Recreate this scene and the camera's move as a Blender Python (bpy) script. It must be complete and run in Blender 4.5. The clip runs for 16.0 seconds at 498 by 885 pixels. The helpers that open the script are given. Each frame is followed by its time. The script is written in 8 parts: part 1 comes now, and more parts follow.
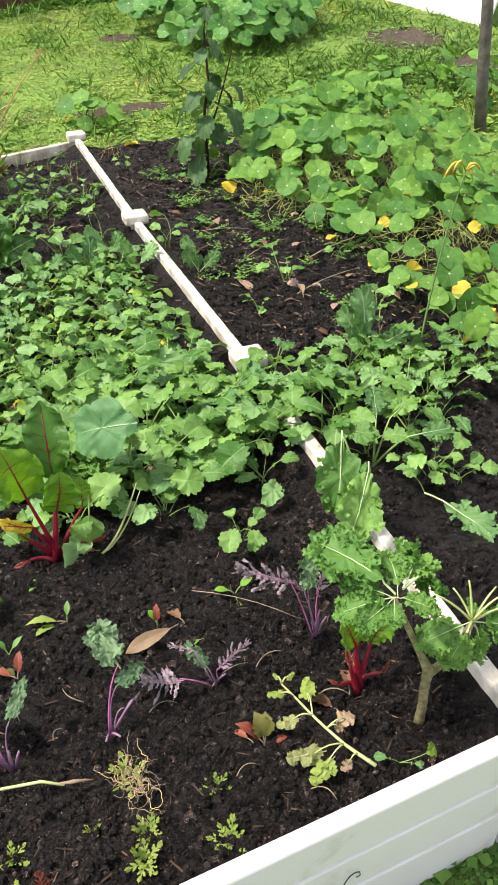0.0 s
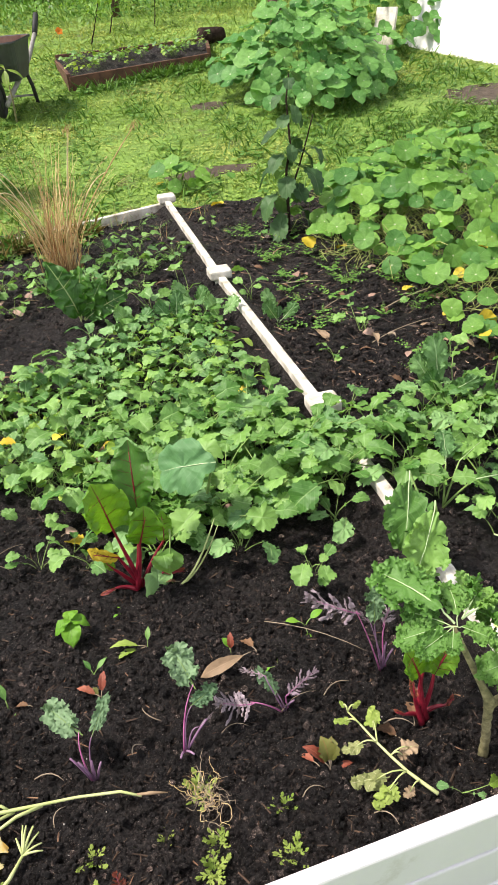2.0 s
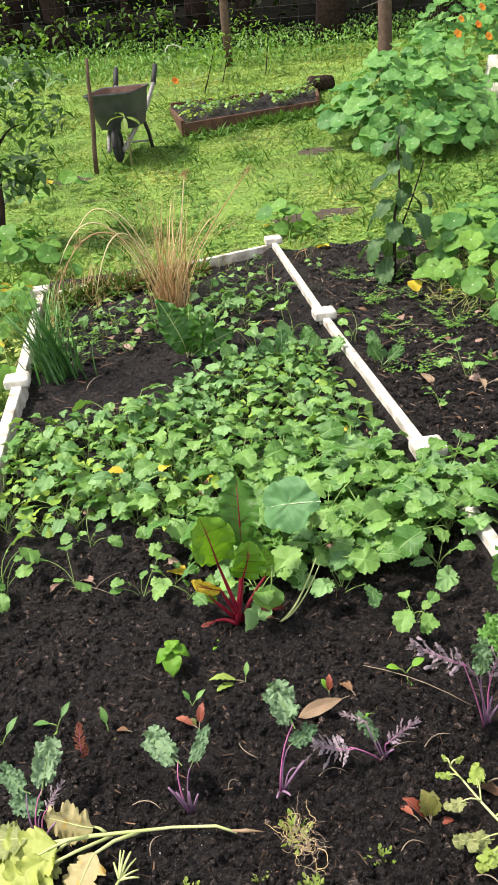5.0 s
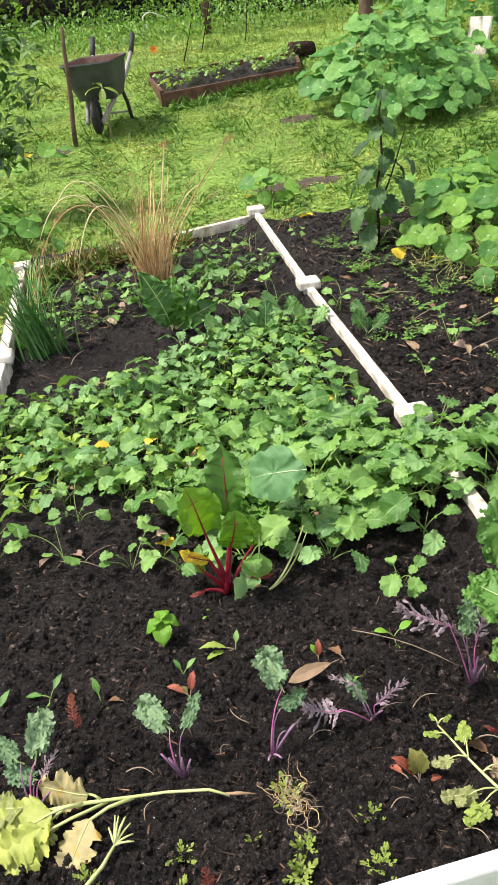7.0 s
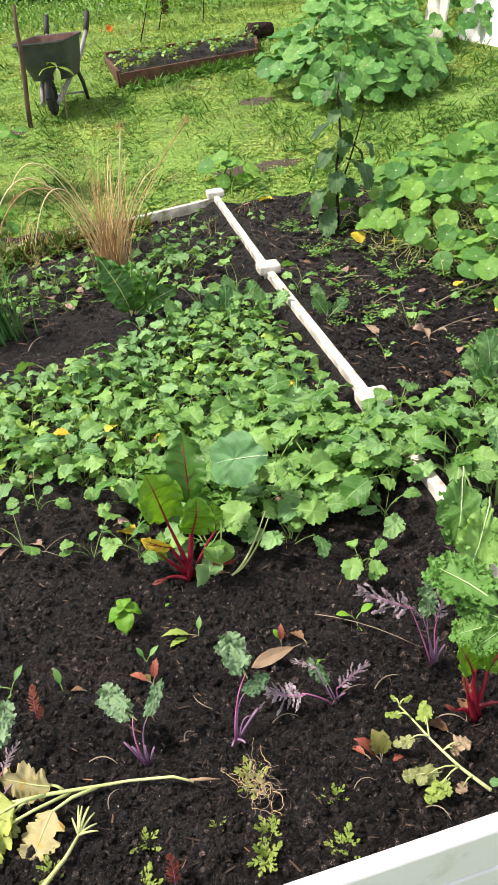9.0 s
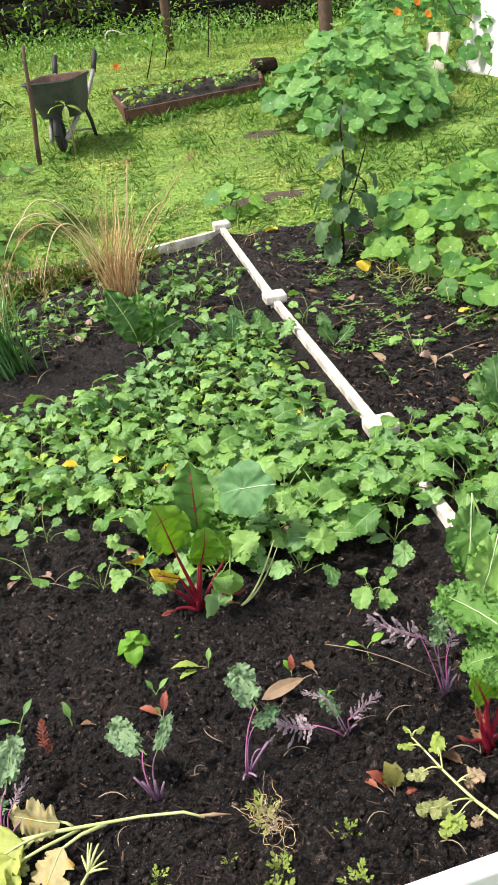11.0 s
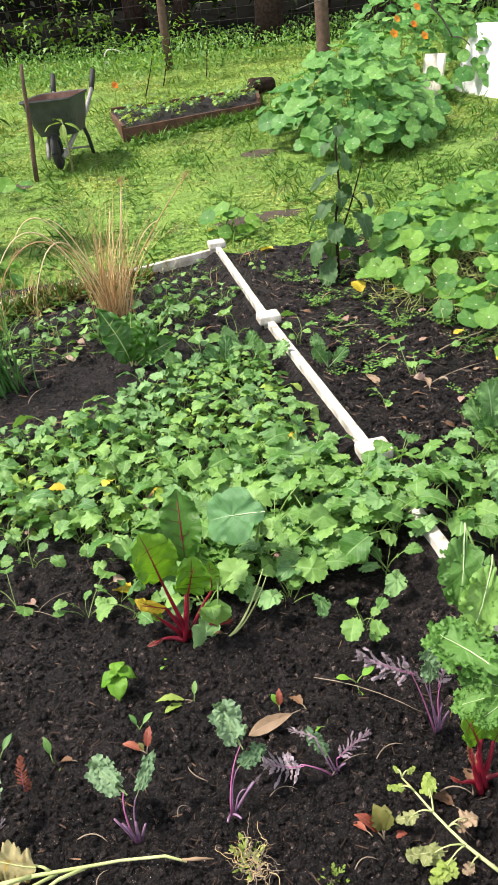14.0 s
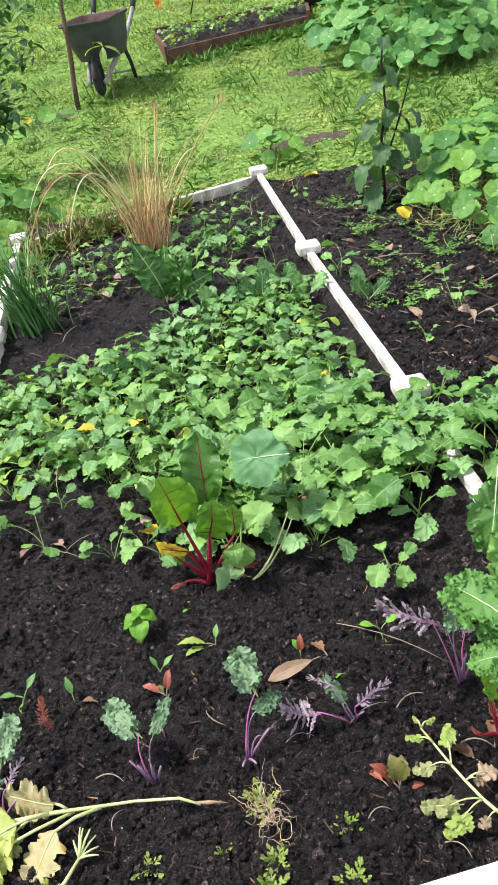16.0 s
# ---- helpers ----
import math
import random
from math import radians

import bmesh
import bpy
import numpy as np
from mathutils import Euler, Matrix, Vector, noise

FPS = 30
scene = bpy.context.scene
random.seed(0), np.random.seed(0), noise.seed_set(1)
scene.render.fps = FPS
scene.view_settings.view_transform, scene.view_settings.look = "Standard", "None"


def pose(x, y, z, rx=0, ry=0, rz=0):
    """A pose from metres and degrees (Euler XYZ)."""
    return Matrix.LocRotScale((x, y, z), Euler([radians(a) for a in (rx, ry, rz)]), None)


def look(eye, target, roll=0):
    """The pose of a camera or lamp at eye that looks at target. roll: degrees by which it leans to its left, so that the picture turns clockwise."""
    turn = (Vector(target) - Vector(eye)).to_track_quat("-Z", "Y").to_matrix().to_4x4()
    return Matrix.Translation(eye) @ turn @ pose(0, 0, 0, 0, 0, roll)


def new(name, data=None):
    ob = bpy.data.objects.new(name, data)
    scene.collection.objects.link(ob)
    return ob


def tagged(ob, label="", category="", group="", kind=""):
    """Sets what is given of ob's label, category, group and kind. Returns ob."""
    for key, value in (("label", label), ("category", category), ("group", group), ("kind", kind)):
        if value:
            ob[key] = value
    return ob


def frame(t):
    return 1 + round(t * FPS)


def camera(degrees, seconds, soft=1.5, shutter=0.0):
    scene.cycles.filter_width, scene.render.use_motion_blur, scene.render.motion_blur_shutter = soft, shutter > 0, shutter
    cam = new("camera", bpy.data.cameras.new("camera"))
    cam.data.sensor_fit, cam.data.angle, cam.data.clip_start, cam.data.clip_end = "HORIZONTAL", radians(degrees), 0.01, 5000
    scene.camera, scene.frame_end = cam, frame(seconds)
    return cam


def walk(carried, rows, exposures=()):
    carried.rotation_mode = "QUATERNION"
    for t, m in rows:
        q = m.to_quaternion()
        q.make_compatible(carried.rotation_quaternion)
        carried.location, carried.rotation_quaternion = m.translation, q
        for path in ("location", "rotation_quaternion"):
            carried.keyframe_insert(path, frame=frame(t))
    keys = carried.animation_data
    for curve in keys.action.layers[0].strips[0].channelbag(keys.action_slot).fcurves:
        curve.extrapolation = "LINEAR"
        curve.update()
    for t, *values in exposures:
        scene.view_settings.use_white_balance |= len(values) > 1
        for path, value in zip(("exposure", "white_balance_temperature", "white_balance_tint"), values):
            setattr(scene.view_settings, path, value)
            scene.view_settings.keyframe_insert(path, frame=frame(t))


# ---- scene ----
cam = camera(36.0, 16.0, soft=1.1)
PATH = [
    (0, (-0.579, -0.091, 1.144), (-0.054, 1.42, -0.057), -1.7),
    (0.5, (-0.508, -0.09, 1.158), (-0.181, 1.497, -0.014), -3.2),
    (1, (-0.519, -0.131, 1.163), (-0.322, 1.491, 0.01), -6.6),
    (1.5, (-0.581, -0.173, 1.173), (-0.303, 1.451, 0.041), -5.5),
    (2, (-0.585, -0.184, 1.181), (-0.239, 1.46, 0.097), -5.3),
    (2.5, (-0.596, -0.181, 1.183), (-0.218, 1.461, 0.105), -4.7),
    (3, (-0.589, -0.191, 1.194), (-0.198, 1.481, 0.168), -5.9),
    (3.5, (-0.592, -0.187, 1.196), (-0.227, 1.522, 0.225), -5.7),
    (4, (-0.624, -0.189, 1.195), (-0.386, 1.553, 0.242), -5.2),
    (4.2, (-0.628, -0.188, 1.196), (-0.458, 1.565, 0.247), -5.6),
    (6.3, (-0.631, -0.197, 1.191), (-0.502, 1.507, 0.152), -6.4),
    (6.5, (-0.629, -0.202, 1.192), (-0.492, 1.506, 0.161), -6.3),
    (7, (-0.621, -0.195, 1.185), (-0.464, 1.506, 0.144), -7.3),
    (7.5, (-0.616, -0.194, 1.18), (-0.411, 1.484, 0.111), -7.5),
    (8, (-0.62, -0.196, 1.177), (-0.391, 1.464, 0.086), -6.9),
    (8.5, (-0.618, -0.186, 1.18), (-0.386, 1.465, 0.076), -6.6),
    (9, (-0.614, -0.189, 1.182), (-0.371, 1.474, 0.099), -6.4),
    (11.5, (-0.607, -0.193, 1.189), (-0.373, 1.518, 0.179), -7.8),
    (12, (-0.613, -0.204, 1.191), (-0.372, 1.512, 0.192), -8.0),
    (12.5, (-0.619, -0.205, 1.191), (-0.373, 1.518, 0.205), -8.0),
    (13, (-0.615, -0.205, 1.195), (-0.376, 1.53, 0.229), -8.6),
    (13.5, (-0.613, -0.188, 1.189), (-0.375, 1.546, 0.222), -8.3),
    (14, (-0.581, -0.155, 1.189), (-0.336, 1.567, 0.203), -7.0),
    (14.5, (-0.502, -0.11, 1.183), (-0.355, 1.629, 0.206), -9.3),
    (15, (-0.457, -0.078, 1.174), (-0.422, 1.669, 0.201), -12.0),
    (15.5, (-0.457, -0.073, 1.164), (-0.437, 1.627, 0.11), -11.9),
    (16, (-0.503, -0.109, 1.165), (-0.436, 1.55, 0.049), -10.3),
]
walk(cam, [(t, look(eye, target, roll)) for t, eye, target, roll in PATH],
     exposures=((0.0, 1.30, 6750, 14), (3.0, 1.33, 6750, 14), (4.0, 1.38, 6700, 14), (9.0, 1.36, 6750, 14), (11.5, 1.41, 6700, 14), (13.8, 1.43, 6650, 14), (14.5, 1.47, 6300, 17), (15.0, 1.59, 5900, 22), (15.5, 1.58, 5780, 22), (16.0, 1.44, 6100, 16)))

# ---- light ----
SUN_ELEV, SUN_AZ = radians(58), radians(-75)
world = bpy.data.worlds.new("overcast_sky")
scene.world = world
world.use_nodes = True
wn = world.node_tree
sky = wn.nodes.new("ShaderNodeTexSky")
sky.sky_type = 'NISHITA'
sky.sun_disc = False
sky.sun_elevation, sky.sun_rotation = SUN_ELEV, SUN_AZ
sky.air_density, sky.dust_density, sky.ozone_density = 1.0, 0.4, 1.0
cloud = wn.nodes.new("ShaderNodeHueSaturation")
cloud.inputs["Saturation"].default_value = 0.25
wn.links.new(sky.outputs[0], cloud.inputs["Color"])
wn.links.new(cloud.outputs[0], wn.nodes["Background"].inputs[0])
wn.nodes["Background"].inputs[1].default_value = 0.122
sun = new("sun", bpy.data.lights.new("sun", 'SUN'))
sun.data.energy, sun.data.angle, sun.data.color = 2.7, radians(7), (1.0, 0.94, 0.85)
sun.matrix_world = look((0, 0, 0), (-math.sin(SUN_AZ) * math.cos(SUN_ELEV), -math.cos(SUN_AZ) * math.cos(SUN_ELEV), -math.sin(SUN_ELEV)))
scene.view_settings.exposure = 1.35


# ---- materials ----
def nodes_of(name):
    m = bpy.data.materials.new(name)
    m.use_nodes = True
    nt = m.node_tree
    return m, nt, nt.nodes["Principled BSDF"]


def ramp(nt, stops, fac):
    r = nt.nodes.new("ShaderNodeValToRGB")
    e = r.color_ramp.elements
    while len(e) < len(stops):
        e.new(0.5)
    for el, (p, c) in zip(e, stops):
        el.position, el.color = p, (*c, 1)
    nt.links.new(fac, r.inputs[0])
    return r.outputs[0]


def tex(nt, scale, detail=4, rough=0.6, space="Object", distortion=0.0):
    c = nt.nodes.new("ShaderNodeTexCoord")
    n = nt.nodes.new("ShaderNodeTexNoise")
    n.inputs["Scale"].default_value, n.inputs["Detail"].default_value, n.inputs["Roughness"].default_value = scale, detail, rough
    n.inputs["Distortion"].default_value = distortion
    nt.links.new(c.outputs[space], n.inputs["Vector"])
    return n.outputs["Fac"]


def mixc(nt, fac, a, b, mode="MIX"):
    m = nt.nodes.new("ShaderNodeMix")
    m.data_type, m.blend_type = "RGBA", mode
    for sock, v in ((m.inputs[0], fac), (m.inputs[6], a), (m.inputs[7], b)):
        if hasattr(v, "is_linked"):
            nt.links.new(v, sock)
        elif isinstance(v, (int, float)):
            sock.default_value = v
        else:
            sock.default_value = (*v, 1)
    return m.outputs[2]


def bump(nt, bsdf, height, strength, dist):
    b = nt.nodes.new("ShaderNodeBump")
    b.inputs["Strength"].default_value, b.inputs["Distance"].default_value = strength, dist
    nt.links.new(height, b.inputs["Height"])
    nt.links.new(b.outputs[0], bsdf.inputs["Normal"])


def leaf_mat(name, dark, light, vein=None, rough=0.42, translucent=0.35, island=False, spots=None, spot_at=0.68, rays=None, patch=None, gloss=0.4):
    """Leaf tissue: tone differs leaf by leaf, mottled, with veins drawn from the leaf's own length and width (uv)."""
    m, nt, b = nodes_of(name)
    if island:
        rnd = nt.nodes.new("ShaderNodeNewGeometry").outputs["Random Per Island"]
    else:
        rnd = nt.nodes.new("ShaderNodeObjectInfo").outputs["Random"]
    col = ramp(nt, ((0.0, dark), (0.55, tuple((a + c) / 2 for a, c in zip(dark, light))), (1.0, light)), rnd)
    n = tex(nt, 28, 3)
    col = mixc(nt, 0.55, col, ramp(nt, ((0.3, (0.45, 0.52, 0.42)), (0.7, (1.08, 1.06, 1.02))), n), "MULTIPLY")
    if patch:
        # broad yellowish mossy areas
        col = mixc(nt, ramp(nt, ((0.48, (0, 0, 0)), (0.66, (0.75, 0.75, 0.75))), tex(nt, 1.1, 3)), col, patch)
    if spots:
        s = tex(nt, 35, 2, 0.5)
        msk = ramp(nt, ((spot_at, (0, 0, 0)), (spot_at + 0.06, (1, 1, 1))), s)
        col = mixc(nt, msk, col, spots)
    if vein:
        uv = nt.nodes.new("ShaderNodeUVMap")
        sep = nt.nodes.new("ShaderNodeSeparateXYZ")
        nt.links.new(uv.outputs[0], sep.inputs[0])
        sub = nt.nodes.new("ShaderNodeMath"); sub.operation = "SUBTRACT"; sub.inputs[1].default_value = 0.5
        nt.links.new(sep.outputs[0], sub.inputs[0])
        ab = nt.nodes.new("ShaderNodeMath"); ab.operation = "ABSOLUTE"
        nt.links.new(sub.outputs[0], ab.inputs[0])
        mid = ramp(nt, ((0.006, (0.6, 0.6, 0.6)), (0.03, (0, 0, 0))), ab.outputs[0])
        # side veins slant away from the midrib
        ad = nt.nodes.new("ShaderNodeMath"); ad.operation = "MULTIPLY_ADD"; ad.inputs[1].default_value = -0.8
        nt.links.new(ab.outputs[0], ad.inputs[0]); nt.links.new(sep.outputs[1], ad.inputs[2])
        ml = nt.nodes.new("ShaderNodeMath"); ml.operation = "MULTIPLY"; ml.inputs[1].default_value = 7.0
        nt.links.new(ad.outputs[0], ml.inputs[0])
        pp = nt.nodes.new("ShaderNodeMath"); pp.operation = "PINGPONG"; pp.inputs[1].default_value = 0.5
        nt.links.new(ml.outputs[0], pp.inputs[0])
        side = ramp(nt, ((0.01, (0.22, 0.22, 0.22)), (0.08, (0, 0, 0))), pp.outputs[0])
        mx = nt.nodes.new("ShaderNodeMath"); mx.operation = "MAXIMUM"
        nt.links.new(mid, mx.inputs[0]); nt.links.new(side, mx.inputs[1])
        col = mixc(nt, mx.outputs[0], col, vein)
    if rays:
        # nine pale veins spread from the middle of the shield
        uv = nt.nodes.new("ShaderNodeUVMap")
        sep = nt.nodes.new("ShaderNodeSeparateXYZ")
        nt.links.new(uv.outputs[0], sep.inputs[0])
        d = []
        for k in range(2):
            q = nt.nodes.new("ShaderNodeMath"); q.operation = "SUBTRACT"; q.inputs[1].default_value = 0.5
            nt.links.new(sep.outputs[k], q.inputs[0]); d.append(q.outputs[0])
        at2 = nt.nodes.new("ShaderNodeMath"); at2.operation = "ARCTAN2"
        nt.links.new(d[0], at2.inputs[0]); nt.links.new(d[1], at2.inputs[1])
        ml = nt.nodes.new("ShaderNodeMath"); ml.operation = "MULTIPLY"; ml.inputs[1].default_value = 9 / (2 * math.pi)
        nt.links.new(at2.outputs[0], ml.inputs[0])
        pp = nt.nodes.new("ShaderNodeMath"); pp.operation = "PINGPONG"; pp.inputs[1].default_value = 0.5
        nt.links.new(ml.outputs[0], pp.inputs[0])
        ln = nt.nodes.new("ShaderNodeVectorMath"); ln.operation = "DISTANCE"; ln.inputs[1].default_value = (0.5, 0.5, 0)
        nt.links.new(uv.outputs[0], ln.inputs[0])
        pr = nt.nodes.new("ShaderNodeMath"); pr.operation = "MULTIPLY"
        nt.links.new(pp.outputs[0], pr.inputs[0]); nt.links.new(ln.outputs["Value"], pr.inputs[1])
        col = mixc(nt, ramp(nt, ((0.002, (0.26, 0.26, 0.26)), (0.010, (0, 0, 0))), pr.outputs[0]), col, rays)
        col = mixc(nt, ramp(nt, ((0.022, (0.8, 0.8, 0.8)), (0.05, (0, 0, 0))), ln.outputs["Value"]), col, (0.62, 0.70, 0.45))
    nt.links.new(col, b.inputs["Base Color"])
    b.inputs["Roughness"].default_value = rough
    b.inputs["Specular IOR Level"].default_value = gloss
    bump(nt, b, tex(nt, 130, 5, 0.7), 0.55, 0.004)
    tr = nt.nodes.new("ShaderNodeBsdfTranslucent")
    nt.links.new(mixc(nt, 1.0, col, (1.0, 1.0, 0.55), "MULTIPLY"), tr.inputs[0])
    mix = nt.nodes.new("ShaderNodeMixShader")
    mix.inputs[0].default_value = translucent * 0.75
    nt.links.new(b.outputs[0], mix.inputs[1]); nt.links.new(tr.outputs[0], mix.inputs[2])
    nt.links.new(mix.outputs[0], nt.nodes["Material Output"].inputs[0])
    return m


def plain_mat(name, stops, scale=20, rough=0.6, bump_s=0.3, bump_scale=60, metal=0.0, dist=0.003, island=False, spec=0.4):
    m, nt, b = nodes_of(name)
    fac = tex(nt, scale, 6, 0.65)
    col = ramp(nt, stops, fac)
    if island:
        rnd = nt.nodes.new("ShaderNodeNewGeometry").outputs["Random Per Island"]
        col = mixc(nt, 0.7, col, ramp(nt, ((0, (0.3, 0.3, 0.3)), (0.6, (0.8, 0.78, 0.76)), (0.92, (1.5, 1.4, 1.3)), (1, (6.0, 5.2, 4.5))), rnd), "MULTIPLY")
    nt.links.new(col, b.inputs["Base Color"])
    b.inputs["Specular IOR Level"].default_value = spec
    b.inputs["Roughness"].default_value, b.inputs["Metallic"].default_value = rough, metal
    bump(nt, b, tex(nt, bump_scale, 5), bump_s, dist)
    return m


M = {}


def soil_mat(name, lift=1.0, island=False):
    """Moist black compost: dark body, brown fibre, small pale specks, a damp sheen that comes and goes."""
    m, nt, b = nodes_of(name)
    body = ramp(nt, ((0.30, (0.0016 * lift, 0.0013 * lift, 0.0013 * lift)), (0.47, (0.0072 * lift, 0.0060 * lift, 0.0062 * lift)), (0.60, (0.029 * lift, 0.0245 * lift, 0.0235 * lift)), (0.74, (0.075 * lift, 0.057 * lift, 0.048 * lift))), tex(nt, 120, 7, 0.75))
    broad = ramp(nt, ((0.35, (0.55, 0.55, 0.56)), (0.65, (1.35, 1.3, 1.25))), tex(nt, 6.5, 3))
    col = mixc(nt, 1.0, body, broad, "MULTIPLY")
    fibre = ramp(nt, ((0.60, (0, 0, 0)), (0.66, (1, 1, 1))), tex(nt, 210, 3, 0.5, distortion=1.8))
    col = mixc(nt, mixc(nt, 0.55, (0, 0, 0), fibre), col, (0.031, 0.023, 0.018))
    speck = ramp(nt, ((0.648, (0, 0, 0)), (0.685, (1, 1, 1))), tex(nt, 420, 2, 0.5))
    col = mixc(nt, speck, col, (0.17, 0.145, 0.13))
    if island:
        rnd = nt.nodes.new("ShaderNodeNewGeometry").outputs["Random Per Island"]
        col = mixc(nt, 0.75, col, ramp(nt, ((0, (0.25, 0.25, 0.25)), (0.55, (0.75, 0.74, 0.74)), (0.85, (1.7, 1.65, 1.6)), (0.95, (3.4, 3.2, 3.0)), (1, (9.0, 8.2, 7.4))), rnd), "MULTIPLY")
    nt.links.new(col, b.inputs["Base Color"])
    nt.links.new(ramp(nt, ((0.4, (0.33, 0.33, 0.33)), (0.62, (0.75, 0.75, 0.75))), tex(nt, 60, 4)), b.inputs["Roughness"])
    b.inputs["Specular IOR Level"].default_value = 0.29
    bump(nt, b, tex(nt, 260, 6, 0.78), 1.0, 0.020)
    return m


M["soil"] = soil_mat("wet_black_soil", 1.3)
M["clod"] = soil_mat("soil_clod", 1.65, True)
M["litter"] = plain_mat("wood_crumbs", ((0.3, (0.022, 0.013, 0.009)), (0.55, (0.075, 0.046, 0.03)), (0.8, (0.20, 0.145, 0.10))), 60, 0.75, 0.3, 90, island=True)
M["lawn"] = plain_mat("mossy_turf", ((0.28, (0.13, 0.12, 0.05)), (0.42, (0.13, 0.23, 0.04)), (0.6, (0.20, 0.34, 0.06)), (0.75, (0.32, 0.41, 0.10))), 4.0, 0.9, 1.0, 45, dist=0.03)
M["chips_pale"] = plain_mat("pale_litter", ((0.3, (0.10, 0.07, 0.05)), (0.55, (0.22, 0.165, 0.12)), (0.8, (0.40, 0.33, 0.26))), 40, 0.75, 0.3, 90, island=True)
M["white"] = plain_mat("white_vinyl", ((0.29, (0.36, 0.31, 0.25)), (0.37, (0.60, 0.57, 0.58)), (0.45, (0.715, 0.69, 0.735)), (0.8, (0.745, 0.715, 0.77))), 7, 0.4, 0.12, 60)
M["white_dirty"] = plain_mat("soiled_white_vinyl", ((0.28, (0.24, 0.20, 0.14)), (0.42, (0.46, 0.43, 0.36)), (0.58, (0.66, 0.63, 0.56)), (0.8, (0.74, 0.72, 0.68))), 16, 0.5, 0.3, 60)
M["sheet"] = plain_mat("white_sheet", ((0.2, (0.7, 0.7, 0.68)), (0.5, (0.82, 0.82, 0.81))), 2, 0.5, 0.1, 10)
M["planter"] = plain_mat("weathered_brown_timber", ((0.3, (0.05, 0.025, 0.014)), (0.7, (0.15, 0.07, 0.04))), 14, 0.75, 0.5, 40)
M["barrow"] = plain_mat("grey_black_plastic", ((0.3, (0.030, 0.033, 0.035)), (0.7, (0.066, 0.071, 0.074))), 8, 0.5, 0.2, 40)
M["barrow_in"] = plain_mat("rusty_barrow_inside", ((0.3, (0.10, 0.05, 0.035)), (0.7, (0.22, 0.13, 0.10))), 9, 0.8, 0.3, 40)
M["grey_wood"] = plain_mat("grey_weathered_wood", ((0.3, (0.16, 0.15, 0.14)), (0.7, (0.36, 0.35, 0.33))), 15, 0.8, 0.4, 50)
M["bark"] = plain_mat("dark_bark", ((0.3, (0.012, 0.008, 0.006)), (0.7, (0.055, 0.036, 0.028))), 20, 0.9, 0.9, 30, dist=0.02)
M["kale"] = leaf_mat("kale_leaf", (0.06, 0.18, 0.03), (0.24, 0.45, 0.10), (0.27, 0.45, 0.16), 0.42, 0.38, gloss=0.38)
M["kale_cool"] = leaf_mat("cool_green_kale_leaf", (0.08, 0.21, 0.06), (0.26, 0.47, 0.17), (0.32, 0.49, 0.24), 0.44, 0.34, gloss=0.36)
M["mustard"] = leaf_mat("mustard_leaf", (0.075, 0.22, 0.04), (0.28, 0.50, 0.125), (0.31, 0.49, 0.18), 0.40, 0.4, gloss=0.42)
M["mustard_pale"] = leaf_mat("yellowing_mustard_leaf", (0.20, 0.37, 0.04), (0.40, 0.57, 0.10), (0.43, 0.56, 0.19), 0.5, 0.42, spots=(0.42, 0.40, 0.09), spot_at=0.74, gloss=0.3)
M["nast"] = leaf_mat("nasturtium_leaf", (0.07, 0.215, 0.045), (0.22, 0.43, 0.07), None, 0.5, 0.45, rays=(0.40, 0.54, 0.26), gloss=0.28)
M["nast_cool"] = leaf_mat("cool_nasturtium_leaf", (0.07, 0.23, 0.05), (0.22, 0.45, 0.115), None, 0.5, 0.40, rays=(0.38, 0.54, 0.32), gloss=0.28)
M["stem"] = plain_mat("green_stem", ((0.3, (0.12, 0.22, 0.05)), (0.7, (0.24, 0.34, 0.10))), 20, 0.5, 0.1)
M["tuft"] = leaf_mat("lawn_leaf", (0.13, 0.28, 0.040), (0.42, 0.58, 0.115), None, 0.6, 0.3, island=True, patch=(0.46, 0.48, 0.13))
M["chickweed"] = leaf_mat("chickweed_leaf", (0.07, 0.20, 0.03), (0.20, 0.38, 0.07), None, 0.5, 0.3, island=True)
# leaf green taken close to black, with the forest's shade in the colour
M["shade_leaf"] = leaf_mat("shaded_forest_leaf", (0.004, 0.010, 0.003), (0.022, 0.045, 0.012), None, 0.6, 0.25, island=True)


# ---- mesh helpers ----
class MB:
    """Gathers vertices, faces and uvs of one mesh."""

    def __init__(self):
        self.v, self.f, self.uv = [], [], []

    def add(self, verts, faces, uvs=None):
        o = len(self.v)
        self.v.extend(verts)
        self.uv.extend(uvs if uvs else [(0.0, 0.0)] * len(verts))
        self.f.extend(tuple(i + o for i in f) for f in faces)

    def mesh(self, name, mat, smooth=True):
        me = bpy.data.meshes.new(name)
        me.from_pydata([tuple(p) for p in self.v], [], self.f)
        lay = me.uv_layers.new(name="UVMap")
        idx = np.zeros(len(me.loops), dtype=np.int32)
        me.loops.foreach_get("vertex_index", idx)
        lay.data.foreach_set("uv", np.array(self.uv, dtype=np.float32)[idx].ravel())
        me.materials.append(mat)
        if smooth:
            me.polygons.foreach_set("use_smooth", [True] * len(me.polygons))
        me.update()
        return me


def part(name, data, mat=None, parent=None, label=""):
    """Links a bmesh, an MB or a mesh as ONE object under a thing or a part."""
    if isinstance(data, MB):
        data = data.mesh(name, mat)
    elif isinstance(data, bmesh.types.BMesh):
        me = bpy.data.meshes.new(name)
        data.to_mesh(me)
        data.free()
        me.materials.append(mat)
        data = me
    ob = new(name, data)
    if parent:
        ob.parent = parent
    return tagged(ob, label)


